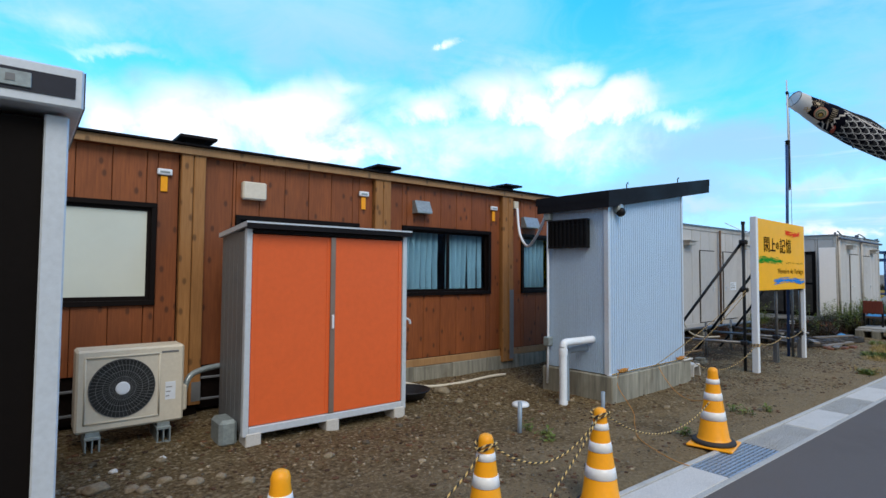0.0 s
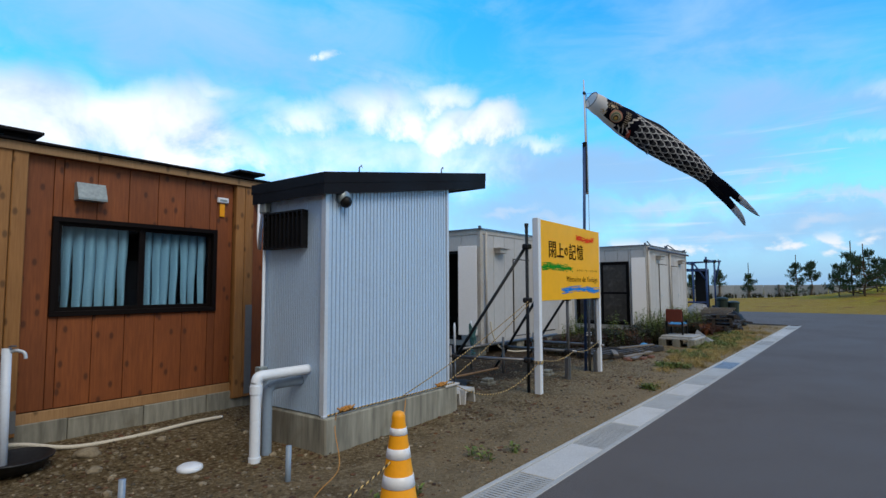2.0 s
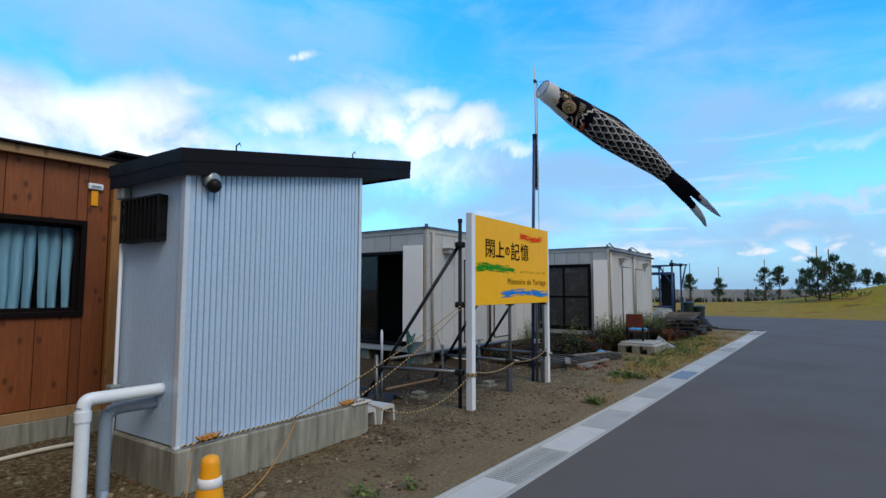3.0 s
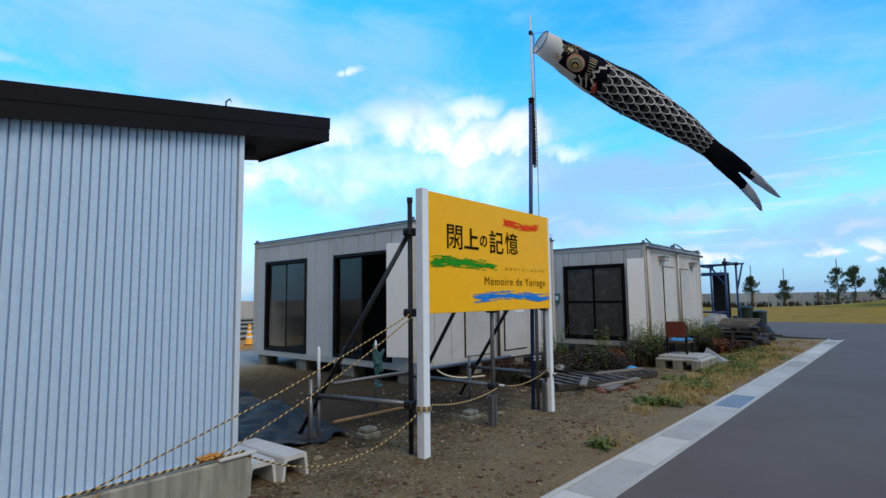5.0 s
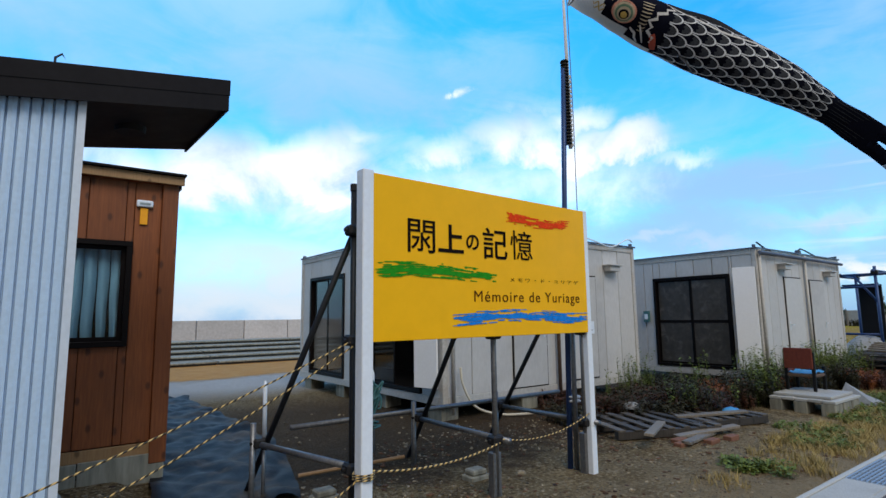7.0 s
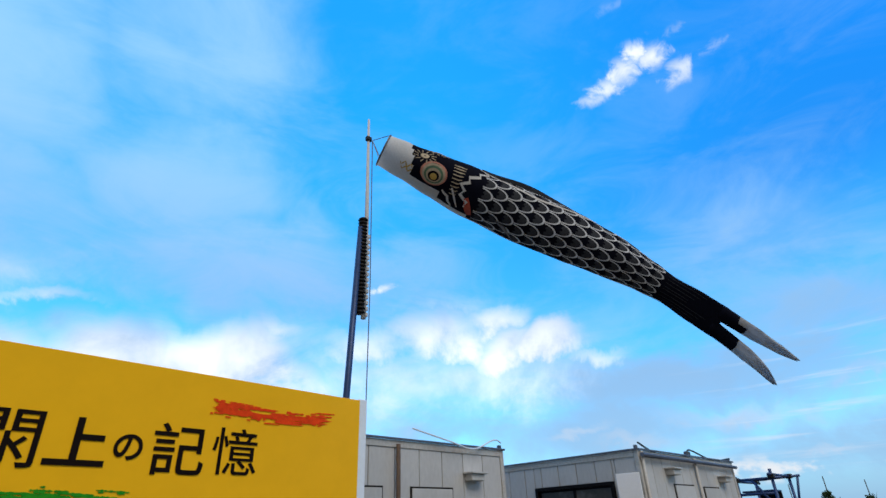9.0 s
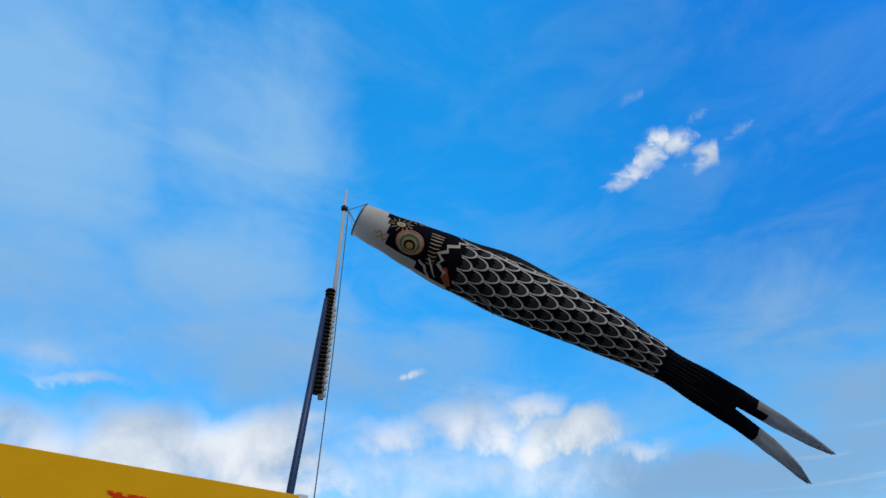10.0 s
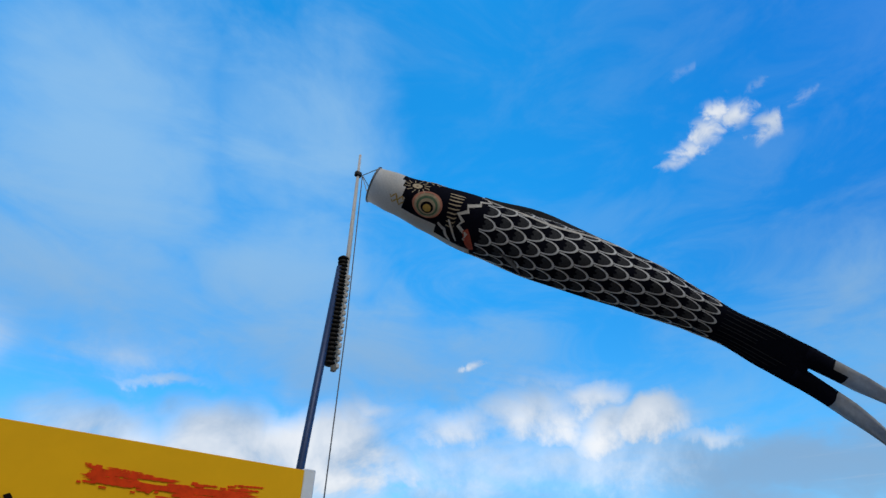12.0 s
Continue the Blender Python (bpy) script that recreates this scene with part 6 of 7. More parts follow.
        for k in range(12):
            a = k * math.tau / 12
            stroke(bm, [(0.098 + 0.016 * math.cos(a), sg * 47 + 13 * math.sin(a)), (0.098 + 0.029 * math.cos(a + 0.15), sg * 47 + 24 * math.sin(a + 0.15))], 0.006, 0.004)
        for k in range(9):
            stroke(bm, [(0.172 + 0.002 * k, sg * (38 + 9 * k)), (0.188 + 0.002 * k, sg * (37 + 9 * k)), (0.205, sg * (36 + 8.5 * k))], 0.006, 0.004)
        tagged(part("motif", bm, M_CARPTAN, body, "pale radiating motif"), kind="stuff")
        # breast fin
        bm = bmesh.new()
        pts = [carp(0.31, sg * 118), carp(0.345, sg * 122), carp(0.37, sg * 128, 0.12), carp(0.375, sg * 122, 0.17), carp(0.345, sg * 117, 0.12)]
        f = bm.faces.new([bm.verts.new(p) for p in pts])
        ex = bmesh.ops.extrude_face_region(bm, geom=[f])
        bmesh.ops.translate(bm, vec=(0.004, 0.006, 0.0), verts=[v for v in ex["geom"] if isinstance(v, bmesh.types.BMVert)])
        part("breast_fin", bm, M_CARPDARK, root, "small loose fin")
    bm = bmesh.new()
    oval(bm, 0.125, 0, 0.013, 10, 0.004, 20, 0.35)
    part("crown_mark", bm, M_CARPGOLD, body, "gold crown mark")
    bm = bmesh.new()
    for k in range(14):
        a = k * math.tau / 14
        stroke(bm, [(0.125 + 0.018 * math.cos(a), 14 * math.sin(a)), (0.125 + 0.026 * math.cos(a + 0.3), 20 * math.sin(a + 0.3)), (0.125 + 0.034 * math.cos(a + 0.1), 26 * math.sin(a + 0.1))], 0.006, 0.004)
    part("crown_rays", bm, M_CARPTAN, body, "pale wavy rays")
    bm = bmesh.new()
    line = [(0.24 + 0.02 * k, 7 * math.sin(0.5 * k)) for k in range(14)]
    for (s, a), (s2, a2) in zip(line, line[1:]):
        k = (s - 0.24) / 0.26
        hgt = 0.05 * math.sin(math.pi * min(1, k * 0.95 + 0.08))
        k2 = (s2 - 0.24) / 0.26
        hgt2 = 0.05 * math.sin(math.pi * min(1, k2 * 0.95 + 0.08))
        bm.faces.new([bm.verts.new(p) for p in (carp(s, a - 4), carp(s2, a2 - 4), carp(s2, a2, hgt2), carp(s, a, hgt))])
        bm.faces.new([bm.verts.new(p) for p in (carp(s, a, hgt), carp(s2, a2, hgt2), carp(s2, a2 + 4), carp(s, a + 4))])
    bmesh.ops.remove_doubles(bm, verts=bm.verts[:], dist=0.001)
    part("back_fin", bm, M_CARPDARK, body, "long low back fin")
    bm = bmesh.new()
    stroke(bm, [(0.235 + 0.02 * k, 26 * math.sin(math.pi * k / 15) + 6) for k in range(16)], 0.011, 0.0045)
    stroke(bm, [(0.235 + 0.02 * k, -26 * math.sin(math.pi * k / 15) - 6) for k in range(16)], 0.011, 0.0045)
    part("fin_outline", bm, M_CARPWHITE, body, "pale fin outline")
    bm = bmesh.new()
    for k in range(13):
        a = -85 + k * 14.2
        for off in (0, 180):
            stroke(bm, [(0.735 + 0.012 * j, a + off) for j in range(7 + (k * 5) % 6)], 0.0045, 0.003)
    part("tail_lines", bm, M_CARPDARK, tail, "grey streaked tail lines")


streamer()

# ---- cones, ropes, small yard things ----


def cone():
    root = thing("traffic_cone", (0, 0, 0), "amber traffic cone with white bands and black weight ring", "traffic cone", "traffic cones along the verge")
    bm = box(-0.19, 0.19, -0.19, 0.19, 0.0, 0.022, 0.008)
    part("base", bm, M_CONE, root, "square amber base")
    part("weight_ring", lathe([(0.18, 0.023), (0.186, 0.028), (0.183, 0.046), (0.168, 0.056), (0.13, 0.06)], seg=28), M_RUBBER, root, "black rubber weight ring", True)

    def r(z):
        return 0.135 - (z - 0.05) * 0.155

    part("body", lathe([(0.15, 0.05), (0.143, 0.06), (r(0.08), 0.08), (r(0.64), 0.64), (0.044, 0.665), (0.036, 0.69), (0.018, 0.7)], seg=28), M_CONE, root, "tapered amber body", True)
    for z0, z1 in ((0.235, 0.31), (0.41, 0.475), (0.555, 0.60)):
        part("band", lathe([(r(z0) - 0.002, z0), (r(z0) + 0.003, z0 + 0.002), (r(z1) + 0.003, z1 - 0.002), (r(z1) - 0.002, z1)], seg=28), M_REFLECT, root, "white reflective band", True)
    return root


first = cone()
CONES = [(5.30, 2.30), (3.46, 2.22), (2.42, 2.26), (1.22, 2.30)]
first.matrix_basis = pose(*CONES[0], 0.015, 0, 0, 12)
for i, (x, y) in enumerate(CONES[1:]):
    copy_thing(first, pose(x, y, ground_height(x, y) - 0.005, 0, 0, 40 * i + 5))
far_cone = copy_thing(first, pose(14.75, 16.3, -0.0, 0, 0, 20))
tagged(far_cone, "small faded traffic cone standing by the gravel strip")


def rope(name, pts, r, material, label, bunch=()):
    bm = tube(pts, r, 7, None, True, True)
    return tagged(new(name, mesh_of(bm, name, material, True)), label, "rope", "guard ropes")


RL = "black and yellow twisted guard rope strung between cones"
rope("guard_rope", sag((5.27, 2.30, 0.43), (3.50, 2.22, 0.60), 0.22), 0.0065, M_ROPE, RL)
rope("guard_rope", sag((3.44, 2.22, 0.585), (2.46, 2.26, 0.58), 0.2), 0.0065, M_ROPE, RL)
rope("guard_rope", sag((3.42, 2.20, 0.6), (2.05, 2.0, 0.03), 0.1), 0.0065, M_ROPE, RL)
rope("guard_rope", sag((2.4, 2.26, 0.56), (1.24, 2.3, 0.57), 0.3), 0.0065, M_ROPE, RL)
for (x, y), z in zip(CONES[:3], (0.43, 0.6, 0.58)):
    rope("rope_loop", [(x + 0.062 * math.cos(k * 0.5), y + 0.062 * math.sin(k * 0.5), z + 0.02 * math.sin(k * 0.9)) for k in range(30)], 0.007, M_ROPE, "guard rope wound round the cone")
rope("guard_rope", sag((5.30, 2.34, 0.42), (7.0, front(7.0, 3.78), 0.33), 0.16), 0.005, M_ROPEO, "thin faded orange cord to the plinth")
rope("guard_rope", smooth_path([(6.02, 3.76, 0.36), (6.0, 3.75, 0.2), (5.75, 3.4, 0.02), (5.3, 3.1, 0.02), (4.9, 2.8, 0.02), (4.6, 2.35, 0.03), (4.55, 2.15, 0.03)]), 0.004, M_ROPEO, "thin faded orange cord lying on the soil")
rope("plinth_rope", smooth_path([(x, front(x, y), z) for x, y, z in ((5.95, 3.825, 0.345), (6.5, 3.822, 0.348), (7.1, 3.824, 0.345), (7.6, 3.82, 0.35), (7.95, 3.81, 0.356))]), 0.008, M_ROPE, "faded orange rope along the plinth ledge")
for cx in (6.1, 7.62):
    rope("rope_knot", [(cx + 0.05 * math.sin(k * 1.7) + 0.004 * k, front(cx, 3.81) + 0.015 * math.cos(k * 2.3), 0.375 + 0.02 * math.sin(k * 2.9)) for k in range(34)], 0.009, M_ROPEO, "tangled orange rope knot on the plinth")
rope("guard_rope", sag((6.94, front(6.94, 3.80), 0.35), (9.52, 3.69, 1.32), 0.05), 0.0055, M_ROPE, "black and yellow guard rope tied to the sign prop")
rope("guard_rope", sag((7.74, front(7.74, 3.80), 0.37), (9.52, 3.69, 1.28), 0.05), 0.0055, M_ROPE, "black and yellow guard rope tied to the sign prop")
rope("guard_rope", sag((7.95, front(7.95, 3.8), 0.33), (9.53, 3.56, 0.45), 0.26), 0.006, M_ROPE, "slack guard rope from hut plinth to sign post")
rope("guard_rope", sag((9.6, 3.55, 0.47), (10.84, 3.66, 0.45), 0.06), 0.008, M_ROPE, "guard rope running along the sign posts")
rope("guard_rope", sag((10.88, 3.66, 0.47), (12.02, 3.68, 0.55), 0.08), 0.006, M_ROPE, "guard rope running along the sign posts")
for k in range(3):
    rope("rope_loop", [(9.548 + 0.07 * math.cos(j * 0.4), 3.575 + 0.07 * math.sin(j * 0.4), 0.43 + 0.016 * k) for j in range(17)], 0.006, M_ROPE, "guard rope wound round the sign post")


def standpipe():
    root = thing("water_standpipe", (3.98, 5.5, 0), "white plastic standpipe with a metal tap", "standpipe")
    part("pipe", tube([(3.98, 5.5, -0.1), (3.97, 5.5, 1.02)], 0.036, 14), M_PVC, root, "white plastic pipe", True)
    tap = part("tap", tube(smooth_path([(3.97, 5.5, 0.98), (4.02, 5.46, 1.0), (4.07, 5.42, 0.98), (4.08, 5.41, 0.93)]), 0.014, 8), M_ALU, root, "metal tap", True)
    part("tap_wheel", lathe([(0.028, 0), (0.03, 0.008), (0.02, 0.014)], (4.0, 5.46, 1.03), 12), M_PIPE, tap)
    tub = lathe([(0.20, 0.02), (0.25, 0.09), (0.275, 0.12), (0.285, 0.12), (0.28, 0.105), (0.255, 0.1), (0.2, 0.045), (0.05, 0.04)], (4.02, 5.38, 0.03), 28)
    tagged(new("wash_basin", mesh_of(tub, "wash_basin", M_PIPEDARK, True)), "shallow dark plastic basin under the tap", "basin")


standpipe()
hose = tube(smooth_path([(3.55, 5.65, 0.2), (4.1, 5.75, 0.16), (4.5, 5.62, 0.075), (5.0, 5.55, 0.07), (5.6, 5.6, 0.08), (5.95, 5.62, 0.07)]), 0.019, 8)
tagged(new("garden_hose", mesh_of(hose, "garden_hose", M_ROPEW, True)), "dirty white hose lying along the footing", "hose")
lid = lathe([(0.10, 0.0), (0.105, 0.012), (0.1, 0.035), (0.07, 0.05), (0.02, 0.052)], (5.0, 4.42, ground_height(5.0, 4.42)), 20)
tagged(new("drain_cap", mesh_of(lid, "drain_cap", M_PVC, True)), "white plastic drain cap on the soil", "drain cap")
for x, y, h in ((4.18, 3.66, 0.3), (5.31, 3.49, 0.28)):
    tagged(new("marker_stake", mesh_of(tube([(x, y, -0.1), (x + 0.006, y, h)], 0.022, 10), "marker_stake", M_PVCGREY, True)), "short grey plastic pipe stake in the soil", "stake", "marker stakes")
for x, y, h, m in ((9.33, 4.9, 0.96, M_WHITE), (10.75, 5.6, 0.9, M_WHITE)):
    st = thing("marker_post", (x, y, 0), "slim stake with white painted top in the soil", "stake", "marker stakes")
    part("lower_stake", tube([(x, y, -0.1), (x, y, 0.5)], 0.018, 8), M_PIPE, st, "", True)
    part("upper_stake", tube([(x, y, 0.5), (x - 0.005, y, h - 0.04), (x - 0.005, y, h)], [0.019, 0.018, 0.006], 8), m, st, "white painted tip", True)
tagged(new("air_unit_cover", mesh_of(box(1.72, 1.88, 4.98, 5.28, -0.02, 0.22, 0.03), "air_unit_cover", M_PLATE)), "small weathered grey box beside the shed", "box")


def tarp():
    """Wrinkled weed sheet pegged over the soil beside the building."""
    bm = bmesh.new()
    nx, ny = 46, 120
    rows = []
    for j in range(ny + 1):
        v = j / ny
        row = []
        for i in range(nx + 1):
            u = i / nx
            x = 8.75 + u * (1.05 + 0.2 * math.sin(5 * v)) + 0.5 * v - 0.25 * (1 - v) ** 3 + 0.16 * noise.noise(Vector((v * 11, u * 2, 1)))
            y = 4.62 + v * 7.0 + 0.25 * (1 - u) + 0.2 * noise.noise(Vector((u * 5, v, 4)))
            z = 0.004 + max(ground_height(x, y), 0.0) + 0.09 * abs(noise.noise(Vector((x * 2.6, y * 2.2, 2)))) + 0.02 * abs(noise.noise(Vector((x * 7, y * 7, 6))))
            row.append(bm.verts.new((x, y, z)))
        rows.append(row)
    for j in range(ny):
        for i in range(nx):
            bm.faces.new((rows[j][i], rows[j][i + 1], rows[j + 1][i + 1], rows[j + 1][i]))
    tagged(new("weed_sheet", mesh_of(bm, "weed_sheet", M_TARP, True)), "crumpled black plastic weed sheet on soil", "ground sheet")


tarp()
for x, y, s in ((9.72, 4.55, 0.11), (11.05, 4.22, 0.11)):
    bm = box(x - s, x + s, y - s * 0.75, y + s * 0.75, -0.02, 0.05, 0.012)
    box(x - s * 0.8, x + s * 0.7, y - s * 0.6, y + s * 0.6, 0.05, 0.1, 0.012, bm)
    tagged(new("paving_block", mesh_of(bm, "paving_block", M_CONCRETE)), "two stacked grey concrete paving blocks", "block", "loose blocks")
bm = tube([(9.75, 5.2, 0.05), (10.8, 5.05, 0.08)], 0.018, 7)
tagged(new("timber_stick", mesh_of(bm, "timber_stick", M_TRIM)), "pale bamboo stick lying on soil", "stick")
NET = random.Random(12)
cord = tube(smooth_path([(10.77 + NET.uniform(-0.08, 0.08), 5.58 + NET.uniform(-0.05, 0.02), NET.uniform(0.42, 0.86) if k < 26 else 0.42 - 0.016 * (k - 26)) for k in range(36)]), 0.011, 5)
tagged(new("net_bundle", mesh_of(cord, "net_bundle", M_TEAL, True)), "knotted pale teal net hung on a stake", "net")


def pallet(name, x, y, z, lx, ly, turn, material, label, slats=7, rng=None):
    root = thing(name, (0, 0, 0), label, "pallet", "stacked pallets")
    # bearers darker than the slats: shade beneath the pallet is in their colour
    for k in range(3):
        part("bearer", box(-lx / 2, lx / 2, -ly / 2 + k * (ly - 0.09) / 2, -ly / 2 + k * (ly - 0.09) / 2 + 0.09, 0.0, 0.09, 0.004), M_WOODDARK, root)
    for k in range(slats):
        xx = -lx / 2 + k * (lx - 0.1) / (slats - 1)
        part("slat", box(xx, xx + 0.1, -ly / 2 - 0.01 * (k % 2), ly / 2 + 0.015 * (k % 3), 0.09, 0.112, 0.003), material, root)
    root.matrix_basis = pose(x, y, z, 0, 0, turn)
    return root


pallet("wooden_pallet", 14.1, 4.45, 0.02, 1.4, 1.05, -24, M_WOODOLD, "broken greyed wooden pallet lying on soil")
pallet("wooden_pallet", 15.1, 4.25, 0.03, 1.3, 1.0, -16, M_WOODOLD, "greyed wooden pallet lying among weeds")
for i, z in enumerate((0.0, 0.115, 0.23, 0.345, 0.46)):
    pallet("wooden_pallet", 22.5 + 0.06 * i, 3.95 + 0.07 * (i % 2), z, 1.3, 1.1, 5 * i, M_WOODDARK, "dark weathered wooden pallet in a stack")
pallet("wooden_pallet", 23.4, 3.75, 0.0, 1.2, 1.0, 12, M_WOODDARK, "dark weathered wooden pallet in a stack")
pallet("wooden_pallet", 23.3, 3.8, 0.116, 1.2, 1.0, 4, M_WOODDARK, "dark weathered wooden pallet in a stack")
for k, (x, y, z, r) in enumerate(((14.05, 3.7, 0.03, 10), (14.3, 3.75, 0.055, -14), (13.6, 4.0, 0.14, 24), (14.9, 4.0, 0.15, -30))):
    bm = box(-0.5, 0.5, -0.05, 0.05, 0, 0.03, 0.003)
    ob = tagged(new("loose_plank", mesh_of(bm, "loose_plank", M_WOODGREY)), "loose greyed plank by the pallets", "plank", "loose planks")
    ob.matrix_world = pose(x, y, z, 3, 2 * (-1) ** k, r)
for x, y in ((14.35, 3.5), (13.6, 3.68), (14.0, 3.55), (13.75, 3.8), (14.2, 3.9)):
    tagged(new("brick", mesh_of(box(x - 0.1, x + 0.1, y - 0.05, y + 0.05, -0.01, 0.055, 0.008), "brick", M_BRICK)), "weathered red brick under the pallet", "brick", "loose bricks")


def slab_table():
    root = thing("stone_slab_bench", (16.75, 3.6, 0), "pale slabs on concrete blocks beside the weeds", "bench")
    for x, y in ((16.95, 3.3), (17.65, 3.3), (16.95, 3.98), (17.65, 3.98), (16.95, 3.65), (17.3, 3.3)):
        part("block", box(x - 0.15, x + 0.15, y - 0.09, y + 0.09, -0.03, 0.17, 0.012), M_CONCRETE, root)
    for k in range(5):
        y = 3.2 + k * 0.175
        part("slab", box(16.8, 17.85, y, y + 0.165, 0.172 + 0.004 * (k % 2), 0.215 + 0.004 * (k % 2), 0.006), M_GUTTER, root)
    part("upper_slab", box(16.9, 17.8, 3.28, 4.04, 0.22, 0.262, 0.008), M_GUTTER, root)


slab_table()


def red_chair():
    root = thing("old_chair", (17.5, 3.9, 0.26), "worn black-framed chair with red-orange back", "chair")
    for x, y, h in ((17.35, 3.62, 0.86), (17.75, 3.62, 0.62), (17.35, 4.0, 0.88), (17.75, 4.0, 0.62)):
        part("leg", box(x - 0.022, x + 0.022, y - 0.022, y + 0.022, 0.26, h, 0.005), M_BLACK, root)
    part("seat", box(17.33, 17.78, 3.6, 4.02, 0.47, 0.52, 0.012), M_RUST, root)
    part("backrest", box(17.3, 17.326, 3.61, 4.01, 0.6, 0.92, 0.01), M_REDCLOTH, root, "red-orange back panel")
    part("side_panel", box(17.38, 17.74, 4.022, 4.04, 0.53, 0.7, 0.008), M_REDCLOTH, root, "red-brown side panel")
    bm = bmesh.new()
    bmesh.ops.create_grid(bm, x_segments=14, y_segments=10, size=0.5, matrix=Matrix.LocRotScale((17.56, 3.8, 0.545), None, (0.4, 0.4, 1)))
    for v in bm.verts:
        v.co.z += 0.05 * noise.noise(v.co * 6)
    tagged(new("blue_cloth", mesh_of(bm, "blue_cloth", M_BLUECLOTH, True)), "crumpled bright blue cloth on the chair seat", "cloth")


red_chair()
bm = bmesh.new()
v = [bm.verts.new(p) for p in ((17.98, 2.95, -0.03), (18.7, 3.0, -0.03), (18.7, 3.6, -0.03), (17.98, 3.6, -0.03), (18.1, 3.45, 0.36), (18.5, 3.3, 0.14))]
for f in ((0, 1, 5, 4), (1, 2, 5), (2, 3, 4, 5), (3, 0, 4), (0, 3, 2, 1)):
    bm.faces.new([v[i] for i in f])
tagged(new("folded_sheet", mesh_of(bm, "folded_sheet", M_HAZE)), "grey folded sheet propped behind the slabs", "sheet")


def lump(name, at, size, material, label, cat, seed):
    bm = bmesh.new()
    bmesh.ops.create_icosphere(bm, subdivisions=3, radius=1)
    for w in bm.verts:
        k = 1 + 0.35 * noise.noise(w.co * 1.6 + Vector((seed, 1, 0))) + 0.15 * noise.noise(w.co * 5 + Vector((seed, 3, 0)))
        w.co = Vector((w.co.x * size[0] * k, w.co.y * size[1] * k, max(-0.2, w.co.z) * size[2] * k)) + Vector(at)
    tagged(new(name, mesh_of(bm, name, material, True)), label, cat, "dumped junk")


lump("blue_bag", (15.35, 3.95, 0.05), (0.16, 0.13, 0.17), M_BLUECLOTH, "crumpled light blue plastic bag in weeds", "bag", 2)
lump("white_bag", (14.6, 5.0, 0.16), (0.12, 0.1, 0.08), M_HAZE, "pale crumpled bag on the pallet", "bag", 5)
lump("junk_bag", (24.6, 4.9, 0.3), (0.6, 0.5, 0.55), M_HAZE, "grey plastic bundle beside the cabin", "bag", 8)
lump("junk_bag", (25.2, 3.7, 0.12), (0.4, 0.3, 0.4), M_BLACK, "black plastic bundle of junk", "bag", 14)
lump("junk_bag", (24.2, 4.15, 0.15), (0.35, 0.3, 0.6), M_BLACK, "black plastic bundle of junk", "bag", 17)
for i, (x, y, h) in enumerate(((25.9, 4.3, 1.05), (26.1, 3.95, 0.9))):
    bin_ = thing("waste_bin", (x, y, 0), "tall dark green plastic bin among junk", "bin", "bins beside the frame")
    part("bin_body", lathe([(0.16, -0.06), (0.17, 0.0), (0.2, h * 0.9), (0.22, h * 0.92), (0.22, h * 0.96)], (x, y, 0), 14), M_BIN, bin_, "", False)
    part("bin_lid", lathe([(0.225, h * 0.96), (0.22, h * 0.99), (0.12, h * 1.03), (0.02, h * 1.04)], (x, y, 0), 14), M_BIN, bin_)
for k in range(9):
    bm = box(-0.45, 0.45, -0.04, 0.04, 0, 0.05, 0.004)
    ob = tagged(new("timber_offcut", mesh_of(bm, "timber_offcut", M_WOODDARK)), "dark timber offcut heaped by the pallets", "timber", "dumped timber")
    ob.matrix_world = pose(23.6 + 0.13 * k, 3.55 + 0.09 * (k % 4), 0.12 + 0.05 * (k % 3), 6 * (k % 3), -22 + 9 * (k % 5), 37 * k)


def blue_frame():
    root = thing("tube_frame", (25.2, 4.6, 0), "dark blue steel tube frame with a black panel", "frame")
    for x, y, h in ((24.6, 4.55, 2.62), (24.6, 5.35, 2.5), (26.0, 4.55, 2.55), (26.0, 5.35, 2.5)):
        part("upright", tube([(x, y, -0.2), (x, y, h)], 0.035, 10), M_BLUESTEEL, root, "", True)
    for a, b in (((24.6, 4.35, 2.42), (24.6, 5.6, 2.42)), ((26.0, 4.3, 2.5), (26.0, 5.6, 2.45)), ((24.4, 4.55, 2.5), (26.3, 4.55, 2.5)), ((24.4, 5.35, 2.4), (26.3, 5.35, 2.4)), ((24.6, 4.55, 1.7), (24.6, 5.0, 2.4)), ((26.0, 4.55, 1.6), (26.0, 4.35, 2.5)), ((24.6, 4.55, 2.1), (24.6, 5.35, 2.1)), ((24.6, 4.55, 0.9), (24.6, 5.35, 0.9))):
        part("rail", tube([a, b], 0.03, 8), M_BLUESTEEL, root, "", True)
    for at in ((24.6, 4.55, 2.46), (26.0, 4.55, 2.5), (24.6, 5.35, 2.42), (26.0, 5.35, 2.44)):
        bm = bmesh.new()
        clamp(bm, at, 0.075)
        part("clamp", bm, M_CLAMP, root)
    part("panel", box(25.2, 25.25, 4.6, 5.1, 0.5, 2.18, 0.01), M_BLACK, root, "black upright panel")
    part("awning", box(24.65, 25.2, 4.6, 5.3, 2.14, 2.18, 0.01), M_BLUESTEEL, root)


blue_frame()
for k in range(5):
    bm = box(-0.5, 0.5, -0.06, 0.06, 0, 0.035, 0.004)
    ob = tagged(new("loose_plank", mesh_of(bm, "loose_plank", M_WOODGREY)), "greyed plank laid across the pallet stack", "plank", "loose planks")
    ob.matrix_world = pose(22.7 + 0.22 * k, 3.95, 0.575 + 0.036 * k, 0, 0, 65 + 8 * k)

# ---- weeds and grass ----


